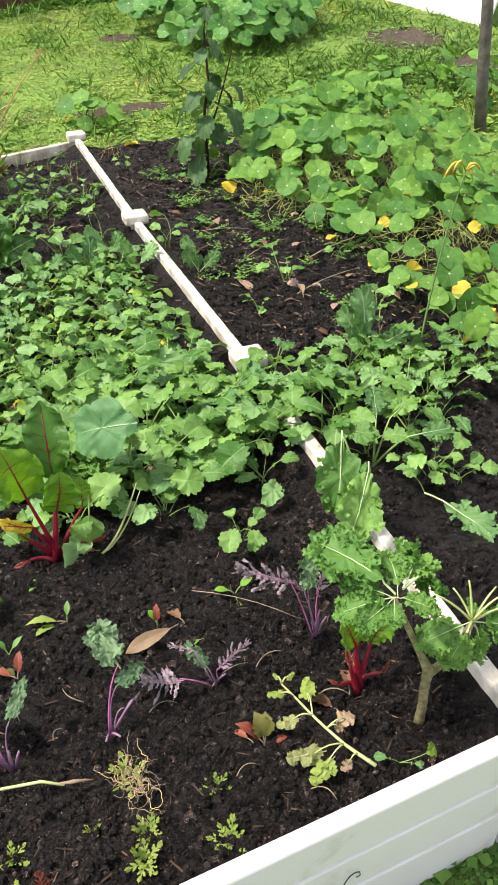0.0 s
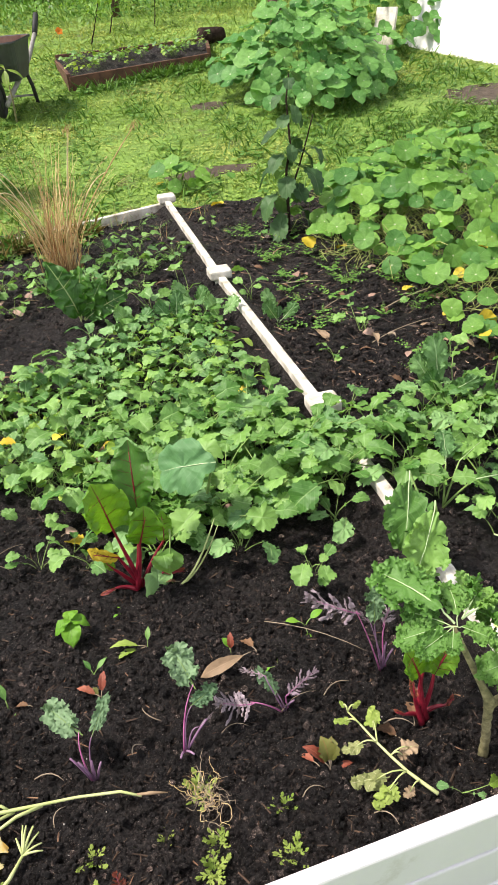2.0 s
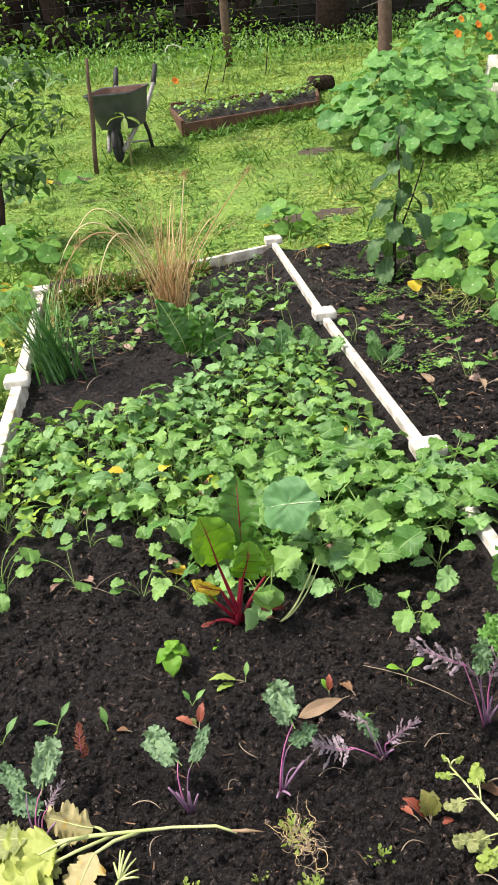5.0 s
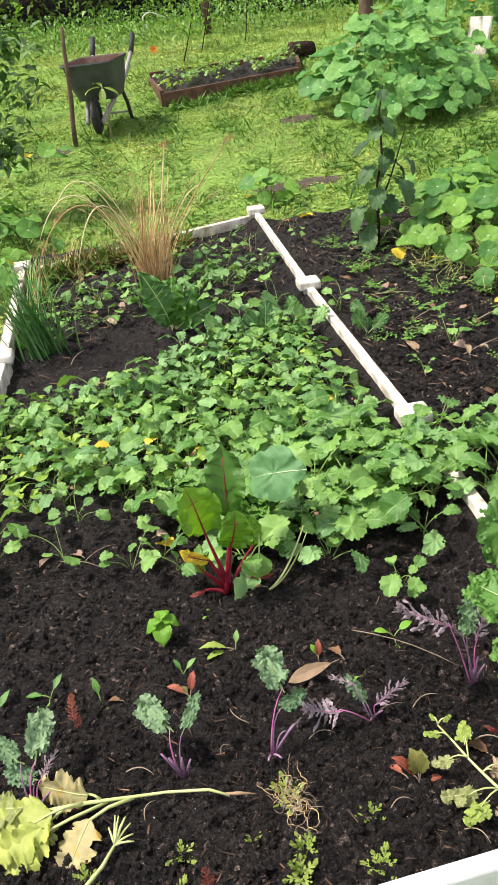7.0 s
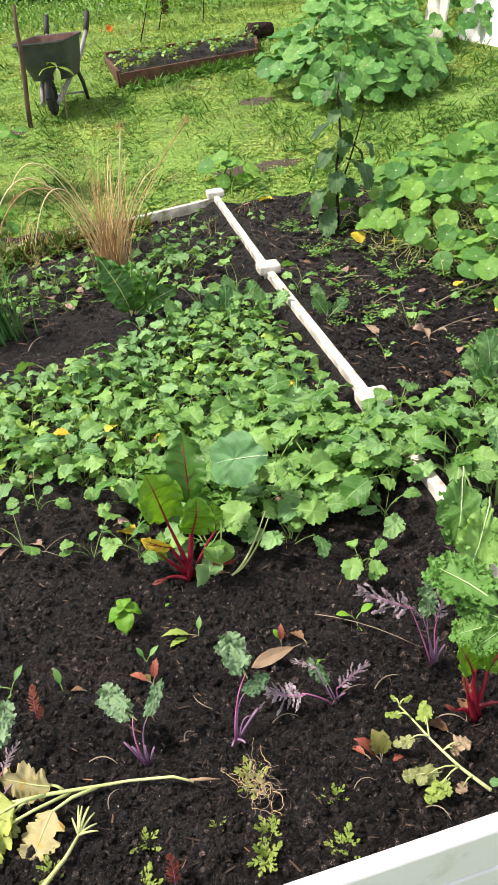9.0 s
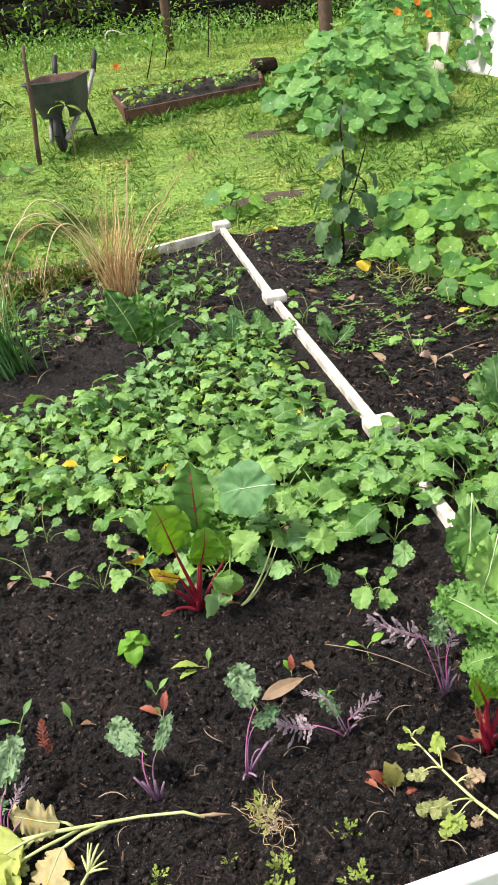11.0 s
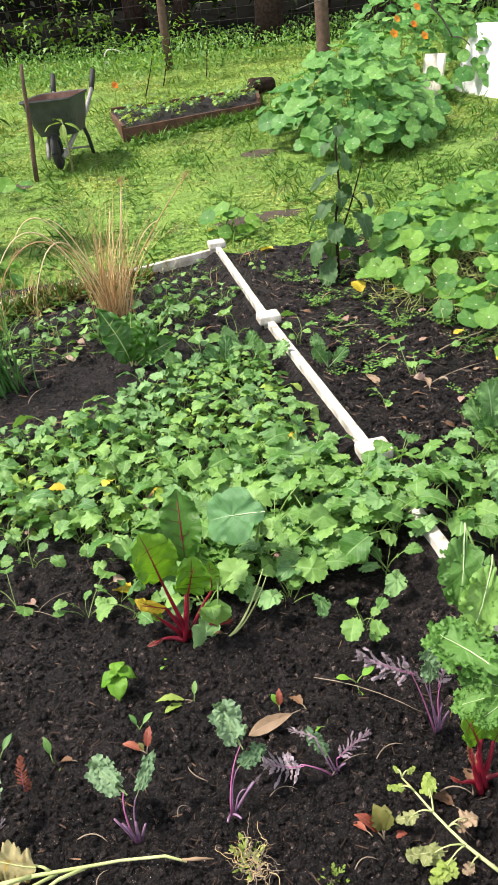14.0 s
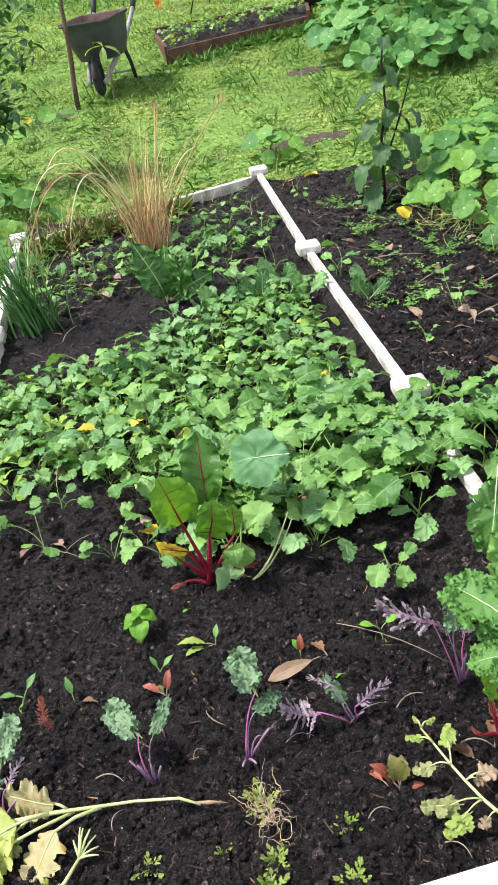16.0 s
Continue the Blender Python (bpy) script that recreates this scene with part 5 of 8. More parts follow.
n1 = nast_patch((1.16, 3.25, 0.0), 0.62, 0.85, 0.28, 260, NAST, 21, "mound of round-leaved nasturtiums spilling over the bed", 0.80, 0.008, front=0.6)
inner_stalks(n1, 0.6, 0.85, 0.22, 160, 22, "tangle", 0.0016)
n1a = nast_patch((1.03, 3.0, 0.0), 0.46, 0.60, 0.26, 110, NAST, 41, "mound of round-leaved nasturtiums spilling over the bed", 0.84, 0.015, front=0.6)
nast_patch((1.30, 3.70, 0.0), 0.55, 0.36, 0.26, 110, NAST, 42, "mound of round-leaved nasturtiums spilling over the bed", 0.80, 0.01, front=0.6)
inner_stalks(n1a, 0.55, 0.68, 0.16, 420, 46, "tangle", 0.0013, 0.12)
n1b = nast_patch((1.10, 2.15, 0.0), 0.46, 0.62, 0.20, 165, NAST, 23, "nasturtium with yellowing round leaves at the bed", 0.78, 0.06, front=0.55)
inner_stalks(n1b, 0.42, 0.5, 0.12, 260, 24, "tangle", 0.0013, 0.12)
nast_patch((0.80, 1.72, 0.0), 0.15, 0.24, 0.13, 26, NAST, 47, "nasturtium with yellowing round leaves at the bed", 0.66, 0.34, front=0.5)
nast_patch((2.2, 4.4, -0.04), 0.6, 0.5, 0.16, 70, NAST, 25, "low nasturtiums behind the bed", 0.9, 0.02, front=0.55)
n2 = nast_patch((1.60, 6.75, 0.10), 0.62, 0.75, 0.76, 220, NAST_BIG, 26, "tall mound of large round nasturtium leaves", 0.88, 0.005, front=0.6)
nast_patch((1.56, 6.40, 0.10), 0.58, 0.55, 0.60, 170, NAST_BIG, 43, "tall mound of large round nasturtium leaves", 0.86, 0.005, front=0.6)
nast_patch((1.50, 6.0, 0.09), 0.48, 0.34, 0.30, 80, NAST_BIG, 48, "low front of the large nasturtium mound", 0.72, 0.01, front=0.5)
inner_stalks(n2, 0.9, 0.7, 0.6, 120, 27)
nast_patch((2.58, 7.38, 0.15), 0.24, 0.16, 0.30, 26, NAST_BIG, 49, "nasturtium leaves in front of the stained panel", 0.62, 0.01, front=0.5)
n3 = nast_patch((2.9, 8.3, 0.2), 1.05, 0.7, 0.98, 290, NAST_BIG, 28, "high nasturtium bank climbing with orange flowers", 0.85, 0.01, front=0.6)
nast_patch((4.3, 9.6, 0.3), 1.6, 0.8, 1.15, 200, NAST_BIG, 29, "high nasturtium bank behind the white panel", 1.05, 0.01, front=0.6)
nast_patch((0.20, 4.65, -0.04), 0.26, 0.18, 0.16, 22, NAST, 30, "small nasturtium at the end of the bed", 0.85, 0.05, front=0.55)
nast_patch((-1.55, 4.35, -0.05), 0.35, 0.5, 0.26, 60, NAST, 31, "nasturtiums with yellow leaves beside the bed", 1.0, 0.10, front=0.55)
nast_patch((-1.46, 3.35, -0.02), 0.17, 0.42, 0.22, 46, NAST, 44, "nasturtiums with yellow leaves beside the bed", 0.8, 0.08, front=0.5)
nast_patch((-1.52, 2.75, -0.05), 0.16, 0.35, 0.18, 34, NAST, 45, "nasturtiums with yellow leaves beside the bed", 0.8, 0.06, front=0.5)
nast_patch((-1.45, 6.0, 0.07), 0.3, 0.25, 0.18, 18, NAST, 32, "small nasturtium on the lawn", 1.0, 0.03, front=0.55)


def petal_flower(parent, at, s):
    m = MB()
    r = random.Random(int(s * 1e4) + int(at[0] * 100))
    for k in range(5):
        b = blade(r, 0.035, 0.032, 4, 3, paddle, 0.05, 3, 0.08, 4, 0.1, 0.4)
        mt = Matrix.Rotation(k * 1.257, 4, 'Z') @ Matrix.Rotation(0.5, 4, 'X')
        m.add([mt @ Vector(v) for v in b.v], b.f, b.uv)
    f = part("flower", m, M["orange"], parent, "orange nasturtium flower")
    f.matrix_basis = pose(*at, 60, 0, 20) @ Matrix.Scale(s, 4)


for k, at in enumerate(((-0.45, -0.55, 0.72), (-0.3, -0.6, 0.66), (-0.25, -0.55, 0.80), (0.05, -0.55, 0.90), (-0.2, -0.62, 0.55), (0.25, -0.55, 0.92), (-0.5, -0.6, 0.6))):
    petal_flower(n3, at, 1.15 + 0.06 * k)

def trunk_log():
    mb = MB()
    r = random.Random(5)
    tube(mb, [(0, 0, -0.14), (0, 0, -0.05), (0, 0, 0.05), (0.01, 0, 0.14)], [0.088, 0.085, 0.083, 0.08], 14)
    mb.v = [Vector(v) * r.uniform(0.94, 1.05) for v in mb.v]
    return mb


# ---- far garden: planter box ----
pl = thing("planter_box", pose(0, 0, 0), "weathered brown timber planter with seedlings", "planter")
A, B, C, D = Vector((-0.29, 7.60)), Vector((1.14, 8.20)), Vector((1.28, 8.95)), Vector((-0.34, 8.90))
for a, b in ((A, B), (B, C), (C, D), (D, A)):
    zt = (lawn_z(a.x, a.y) + lawn_z(b.x, b.y)) / 2 + 0.10
    plank(pl, a, b, 0.21, zt - 0.002 * (a.x > 0), 0.035, M["planter"])
mb = MB()
rows = 14
for j in range(rows + 1):
    for i in range(21):
        u, v = i / 20, j / rows
        q = (A * (1 - u) + B * u) * (1 - v) + (D * (1 - u) + C * u) * v
        mb.v.append((q.x, q.y, lawn_z(q.x, q.y) + 0.07 + 0.05 * noise.noise((q.x * 9, q.y * 9, 4)) + 0.03 * noise.noise((q.x * 23, q.y * 23, 1))))
        mb.uv.append((u, v))
mb.f = [(j * 21 + i, j * 21 + i + 1, (j + 1) * 21 + i + 1, (j + 1) * 21 + i) for j in range(rows) for i in range(20)]
part("soil", mb, M["soil"], pl, "black soil")
r2 = random.Random(44)
for k in range(58):
    u, v = r2.uniform(0.15, 0.99) ** 1.7, r2.uniform(0.08, 0.9)
    q = (A * (1 - u) + B * u) * (1 - v) + (D * (1 - u) + C * u) * v
    s = thing("lettuce", pose(q.x, q.y, lawn_z(q.x, q.y) + 0.10), "small lettuce in the timber planter", "lettuce", "lettuces in the planter")
    rand_rosette(s, MUST_PALE if k % 2 else MUST, r2, 6, (0.5, 1.2), (0.5, 1.0))


lg = thing("log", pose(1.36, 9.05, lawn_z(1.36, 9.05) + 0.10, 0, 90, 20), "short dark weathered log beside the planter", "log")
part("trunk", trunk_log(), M["bark"], lg)
sh = thing("sapling", (-0.80, 6.62, lawn_z(-0.8, 6.62)), "thin shoot with three yellow-green leaves", "sapling")
mb = MB()
tube(mb, [(0, 0, -0.02), (0.01, 0, 0.2), (0.0, 0, 0.42)], [0.010, 0.008, 0.006], 6)
part("stem", mb, M["kale_stem"], sh)
SHL = full_leaf("shoot_leaf", 811, 0.15, 0.06, 0.02, M["lime"], M["stem"], oval, 0.02, 3, 0.02, 3, 0.2, 0.6, 0.2, 8, 4, 0.002)
for a, p in ((1.9, 0.2), (-1.7, -0.2), (0.4, 0.5), (3.0, -0.5)):
    leaf_part("leaf", SHL, aim((0, 0, 0.41), a, p, 0.2), sh)


fl = thing("garden_flower", (-0.27, 9.1, lawn_z(-0.27, 9.1)), "single orange flower on a thin stem by the planter", "flower")
mb = MB()
tube(mb, bend((0, 0, -0.02), (0.02, 0, 0.27), 0.01, 6), [0.006, 0.0055, 0.005, 0.005, 0.004, 0.004], 5)
part("stem", mb, M["stem"], fl)
petal_flower(fl, (0.02, 0, 0.28), 1.3)
hp = thing("hoop", pose(-0.19, 12.77, lawn_z(-0.19, 12.77)) @ Matrix.Scale(0.6, 4), "pale bent hoop of plastic pipe in the weeds", "hoop")
mb = MB()
tube(mb, [(0.02, 0, -0.05), (0, 0, 0.25), (0.02, 0, 0.36), (0.10, 0, 0.43), (0.24, 0, 0.43), (0.42, 0.02, 0.36), (0.62, 0.05, 0.25)], [0.016] * 4 + [0.013, 0.010, 0.007], 7)
part("pipe", mb, M["white_bit"], hp)


# ---- wheelbarrow ----
def wheelbarrow(m):
    w = thing("wheelbarrow", m, "grey wheelbarrow with a rusty inside and black grips", "wheelbarrow")
    bm = bmesh.new()
    # tray: a deep tub, wider and longer at the rim, with a rolled lip; the front is +Y
    prof = [(0.0, 0.30), (0.12, 0.36), (0.26, 0.44)]
    def ring(hx, y0, y1, z):
        out = []
        rad = 0.10
        for cx, cy, a0 in ((hx - rad, y1 - rad, 0), (-hx + rad, y1 - rad, 90), (-hx + rad, y0 + rad, 180), (hx - rad, y0 + rad, 270)):
            for k in range(5):
                a = radians(a0 + 22.5 * k)
                out.append(bm.verts.new((cx + rad * math.cos(a), cy + rad * math.sin(a), z)))
        return out
    rings = [ring(0.23, -0.34, 0.20, 0.30), ring(0.25, -0.36, 0.26, 0.31), ring(0.29, -0.41, 0.40, 0.46), ring(0.318, -0.46, 0.50, 0.66), ring(0.338, -0.48, 0.52, 0.668), ring(0.342, -0.484, 0.524, 0.655), ring(0.336, -0.478, 0.518, 0.642)]
    for a, b in zip(rings, rings[1:]):
        for k in range(20):
            bm.faces.new((a[k], a[(k + 1) % 20], b[(k + 1) % 20], b[k]))
    bm.faces.new(list(reversed(rings[0])))
    tray = part("tray", bm, M["barrow"], w, "dark grey moulded tray")
    bm = bmesh.new()
    inner = [ring(0.22, -0.33, 0.19, 0.312), ring(0.28, -0.40, 0.39, 0.464), ring(0.311, -0.453, 0.493, 0.662)]
    for a, b in zip(inner, inner[1:]):
        for k in range(20):
            bm.faces.new((b[k], b[(k + 1) % 20], a[(k + 1) % 20], a[k]))
    bm.faces.new(inner[0])
    part("lining", bm, M["barrow_in"], tray, "rust-brown inside of the tray")
    for sx in (-1, 1):
        mb = MB()
        tube(mb, [(sx * 0.10, 0.50, 0.13), (sx * 0.16, 0.2, 0.24), (sx * 0.24, -0.5, 0.44), (sx * 0.28, -0.95, 0.64)], 0.028, 8)
        h = part("handle", mb, M["grey_wood"], w, "grey handle bar")
        mb = MB()
        tube(mb, [(sx * 0.279, -0.93, 0.63), (sx * 0.295, -1.15, 0.80)], 0.036, 8)
        part("grip", mb, M["black"], h, "black rubber grip")
        mb = MB()
        tube(mb, [(sx * 0.21, -0.25, 0.38), (sx * 0.25, -0.34, 0.20), (sx * 0.27, -0.40, 0.0)], 0.026, 6)
        part("leg", mb, M["black"], w)
    mb = MB()
    tube(mb, [(-0.26, -0.38, 0.10), (0.26, -0.38, 0.10)], 0.012, 6)
    part("brace", mb, M["grey_wood"], w)
    mb = MB()
    tube(mb, [(0, 0.40 + 0.135 * math.cos(2 * math.pi * k / 24), 0.175 + 0.135 * math.sin(2 * math.pi * k / 24)) for k in range(25)], 0.042, 8, False)
    wh = part("wheel", mb, M["black"], w, "black rubber tyre")
    bm = bmesh.new()
    bmesh.ops.create_cone(bm, cap_ends=True, segments=20, radius1=0.115, radius2=0.115, depth=0.03, matrix=Matrix.Translation((0, 0.40, 0.175)) @ Matrix.Rotation(radians(90), 4, 'Y'))
    part("rim", bm, M["barrow"], wh, "grey wheel disc")
    return w


M["black"] = plain_mat("black_rubber", ((0.3, (0.012, 0.012, 0.012)), (0.7, (0.03, 0.03, 0.03))), 12, 0.7, 0.2)
# front and wheel turned to the bed, handles away towards the trees
wheelbarrow(pose(-0.83, 7.08, lawn_z(-0.83, 7.08), 0, 0, 168) @ Matrix.Diagonal((0.64, 0.74, 0.82, 1)))

# ---- white panel ----
sp = thing("white_panel", pose(3.33, 6.85, 0.04, 0, 0, -74) @ pose(0, 0, 0, -24, 0, 0), "large white panel leaning along the lawn's edge", "panel")
for x0, x1, dz in ((-1.07, -0.35, 0.0), (-0.346, 0.45, 0.004), (0.454, 1.07, -0.006)):
    sh_ = part("sheet", box_bm(x1 - x0, 0.026, 0.82, 0.006), M["sheet"], sp)
    sh_.matrix_basis = pose((x0 + x1) / 2, 0, 0.41 + dz)
bk_ = part("backing_board", box_bm(1.5, 0.02, 0.80, 0.004), M["grey_wood"], sp, "grey board behind the white sheets")
bk_.matrix_basis = pose(0.28, 0.026, 0.485, 0, -0.8, 0)
# the dark slit in the panel, imitated by a grey strip on its face
tear = part("slit_strip", box_bm(0.022, 0.006, 0.26, 0.002), M["grey_wood"], sp, "grey strip laid on the sheet for its dark slit")
tear.matrix_basis = pose(0.07, -0.015, 0.55, 0, -20, 0)
low = thing("white_panel", pose(2.74, 7.62, lawn_z(2.74, 7.62) - 0.01, -12, 0, -60), "smaller stained white panel half hidden by nasturtiums", "panel")
part("sheet", box_bm(0.24, 0.03, 0.42, 0.006, (0, 0, 0.21)), M["white_dirty"], low)

# ---- posts, trees ----
def trunk_mesh(pts, radii, sides=9, seed=0, rough=0.12):
    mb = MB()
    tube(mb, pts, radii, sides)
    r = random.Random(seed)
    mb.v = [Vector(v) + Vector((r.uniform(-1, 1), r.uniform(-1, 1), 0)) * rough * radii[0] for v in mb.v]
    return mb


def smooth_line(p0, p1, n, wob, seed):
    r = random.Random(seed)
    p0, p1 = Vector(p0), Vector(p1)
    out = [p0 + (p1 - p0) * k / n for k in range(n + 1)]
    return [p if k in (0,) else p + Vector((r.uniform(-wob, wob), r.uniform(-wob, wob), 0)) for k, p in enumerate(out)]


def leaf_cloud(r, centre, rad, n, size, flat=0.6):
    mb = MB()
    c = Vector(centre)
    for k in range(n):
        d = Vector((r.gauss(0, 1), r.gauss(0, 1), r.gauss(0, 1) * flat))
        d = d.normalized() * rad * r.random() ** 0.45
        L = size * r.uniform(0.6, 1.3)
        b = [(0, 0, 0), (L * 0.25, L * 0.4, 0.05 * L), (0, L, -0.1 * L), (-L * 0.25, L * 0.4, 0.05 * L)]
        m = aim(c + d, r.random() * 6.28, r.uniform(-1.0, 0.6), r.uniform(-0.5, 0.5))
        mb.add([m @ Vector(v) for v in b], [(0, 1, 2, 3)], [(0.5, 0), (1, 0.4), (0.5, 1), (0, 0.4)])
    return mb


def tree(name, base, top, r0, label, cat, crowns, seed, leaf=0.09, mat="shade_leaf", bark="bark", n=160, limbs=()):
    r = random.Random(seed)
    t = thing(name, base, label, cat)
    h = Vector(top) - Vector(base)
    part("trunk", trunk_mesh(smooth_line((0, 0, -0.05), h, 8, r0 * 0.35, seed), [r0 * (1 - 0.07 * k) for k in range(9)], 9, seed), M[bark], t)
    for c, rad in crowns:
        mb = leaf_cloud(r, c, rad, n, leaf)
        tagged(part("crown", mb, M[mat], t), kind="stuff")
    for a, b, rr in limbs:
        mb = MB()
        tube(mb, bend(a, b, 0.05, 6, 0.05), [rr, rr * 0.9, rr * 0.75, rr * 0.6, rr * 0.45, rr * 0.3], 6)
        part("limb", mb, M[bark], t)
    return t


M["wire"] = plain_mat("rusty_wire", ((0.3, (0.03, 0.025, 0.022)), (0.7, (0.08, 0.07, 0.06))), 20, 0.7, 0.1, metal=0.3)
M["grey_bark"] = plain_mat("grey_lichen_bark", ((0.3, (0.05, 0.042, 0.036)), (0.7, (0.15, 0.135, 0.12))), 18, 0.85, 0.8, 40, dist=0.01)
M["brown_post"] = plain_mat("brown_weathered_post", ((0.3, (0.05, 0.03, 0.02)), (0.7, (0.14, 0.085, 0.06))), 14, 0.85, 0.6, 40)
M["fresh_leaf"] = leaf_mat("young_tree_leaf", (0.10, 0.24, 0.03), (0.24, 0.42, 0.06), None, 0.45, 0.4, island=True)
M["citrus"] = leaf_mat("citrus_leaf", (0.03, 0.09, 0.022), (0.12, 0.24, 0.06), None, 0.35, 0.3, island=True)
# grey trunk beside the nasturtiums, its crown far overhead
tree("fruit_tree", (2.19, 3.72, lawn_z(2.19, 3.72)), (1.90, 3.80, 2.6), 0.034, "slim grey-barked fruit tree beside the nasturtiums", "tree",
     (((0.5, 0.4, 3.0), 0.9),), 61, 0.08, "fresh_leaf", "grey_bark", 260,
     (((0.30, 0.1, 2.2), (-0.5, 2.2, 2.25), 0.02), ((0.3, 0.1, 2.3), (1.0, 0.6, 2.9), 0.02)))
def bare_twig(parent, pts, r0):
    mb = MB()
    fine = []
    for a, b in zip(pts, pts[1:]):
        fine += bend(a, b, 0.02, 5)[:-1]
    fine.append(Vector(pts[-1]))
    tube(mb, fine, [r0 * (1 - 0.75 * k / len(fine)) for k in range(len(fine))], 6)
    part("limb", mb, M["grey_bark"], parent, "thin bare branch")


FRUIT = bpy.data.objects["fruit_tree"]
bare_twig(FRUIT, ((-0.22, 0.06, 1.95), (-0.5, 0.9, 1.55), (-0.55, 1.28, 1.32), (-0.56, 1.28, 1.14), (-0.42, 1.28, 0.96), (-0.30, 1.28, 0.90)), 0.012)
bare_twig(FRUIT, ((-0.22, 0.06, 2.0), (-0.45, 0.9, 1.5), (-0.70, 1.28, 1.34), (-1.05, 1.28, 1.25), (-1.43, 1.28, 1.22)), 0.009)
bare_twig(FRUIT, ((-0.9, 1.28, 1.29), (-1.2, 1.35, 1.45), (-1.4, 1.4, 1.75)), 0.005)
# brown post behind the tall nasturtiums
post = thing("garden_post", (1.98, 8.6, lawn_z(1.98, 8.6)), "rough brown timber post in the garden", "post")
part("post", trunk_mesh(smooth_line((0, 0, 0), (-0.02, 0.0, 2.6), 6, 0.006, 3), [0.075, 0.073, 0.07, 0.07, 0.068, 0.066, 0.065], 9, 5), M["brown_post"], post)
post = thing("garden_post", (0.66, 11.9, lawn_z(0.66, 11.9)), "thin brown fence post at the wood's edge", "post")
part("post", trunk_mesh(smooth_line((0, 0, 0), (0.05, 0.0, 3.4), 6, 0.02, 4), [0.060] * 7, 8, 6), M["brown_post"], post)
# stake in front of the wheelbarrow
stk = thing("stake", (-1.10, 6.62, lawn_z(-1.1, 6.62)), "thin brown wooden stake on the lawn", "stake")
part("post", trunk_mesh(smooth_line((0, 0, 0), (0.09, 0.0, 0.86), 5, 0.006, 7), [0.020, 0.019, 0.018, 0.017, 0.016, 0.013], 7, 8), M["brown_post"], stk)
# young citrus at the left of the bed
tree("citrus_tree", (-1.66, 4.85, lawn_z(-1.66, 4.85)), (-1.45, 5.05, 1.25), 0.022, "young citrus tree with glossy dark leaves", "tree",
     (((0.34, 0.15, 0.80), 0.26), ((0.22, 0.1, 0.52), 0.24), ((0.42, 0.1, 1.0), 0.2), ((0.12, 0.2, 1.02), 0.26), ((-0.25, 0.1, 0.85), 0.28), ((0.2, 0.15, 0.42), 0.14), ((-0.2, 0.1, 0.5), 0.22)), 63, 0.085, "citrus", "bark", 95,
     (((0.10, 0.1, 0.6), (0.32, 0.15, 0.72), 0.009), ((0.06, 0.06, 0.5), (-0.25, 0.1, 0.75), 0.009)))

# sheen lowered too, so the wood keeps its painted shade
for key in ("shade_leaf", "bark"):
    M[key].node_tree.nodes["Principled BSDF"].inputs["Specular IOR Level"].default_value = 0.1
# wood's edge: trunks, undergrowth, and a near-black backdrop for the shade behind
rw = random.Random(77)


def wood_edge(x):
    """How far the lawn reaches before the trees begin; the edge runs aslant."""
    return min(15.4, max(12.7, 13.9 - 0.42 * x))


for k in range(22):
    x = -8 + k * 1.05 + rw.uniform(-0.4, 0.4)
    y = wood_edge(x) + rw.uniform(0.7, 3.2)
    z = lawn_z(x, y)
    # high crowns out of view, added to shade the wood
    tree("forest_tree", (x, y, z - 0.1), (x + rw.uniform(-0.3, 0.5), y, z + 6.5), rw.uniform(0.08, 0.26), "tall forest tree at the garden's end, shade in its leaf colour", "tree",
         (((rw.uniform(-0.5, 0.5), 0, 6.2), 1.9), ((rw.uniform(-1, 1), -0.5, 4.2), 1.2)), 100 + k, 0.34, "shade_leaf", "bark", 120)


def thicket(name, x0, x1, y0, y1, h, n, size, mat, seed, label, cat, zf=None):
    r = random.Random(seed)
    mb = MB()
    for k in range(n):
        x, y = r.uniform(x0, x1), r.uniform(y0, y1)
        z = lawn_z(x, y) + h * r.random() ** 1.3
        L = size * r.uniform(0.5, 1.4)
        m = aim((x, y, z), r.random() * 6.28, r.uniform(-0.9, 0.7), r.uniform(-0.6, 0.6))
        mb.add([m @ Vector(v) for v in ((0, 0, 0), (L * 0.22, L * 0.4, 0.03), (0, L, -0.1 * L), (-L * 0.22, L * 0.4, 0.03))], [(0, 1, 2, 3)])
    return tagged(part(name, mb, M[mat]), label, cat, kind="stuff")


# undergrowth in the near-black leaf colour that stands for forest shade
thicket("forest_undergrowth", -11, 16, 16.2, 20.5, 6.5, 4500, 0.24, "shade_leaf", 81, "undergrowth between the forest trees, shade in its leaf colour", "undergrowth")
thicket("tall_weeds", -6, 10, 11.4, 14.6, 0.24, 15000, 0.07, "chickweed", 82, "tall green weeds at the wood's edge", "weeds")
thicket("ferns", -3.2, 0.2, 14.3, 15.7, 0.6, 420, 0.15, "fresh_leaf", 83, "fresh green ferns under the trees", "fern")
# close to black: the shade inside the wood is put into this colour
M["bank"] = plain_mat("painted_wood_shade", ((0.3, (0.0012, 0.0013, 0.001)), (0.7, (0.006, 0.0062, 0.004))), 1.5, 0.95, 0.5, 6, spec=0.05)
# backdrop added to close the gaps between the trees with that shade
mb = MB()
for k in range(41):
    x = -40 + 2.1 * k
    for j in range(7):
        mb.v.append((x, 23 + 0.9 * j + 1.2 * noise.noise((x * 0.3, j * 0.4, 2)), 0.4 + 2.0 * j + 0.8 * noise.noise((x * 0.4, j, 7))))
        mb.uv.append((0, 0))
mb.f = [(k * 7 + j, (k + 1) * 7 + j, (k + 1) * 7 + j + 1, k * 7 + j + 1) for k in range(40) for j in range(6)]
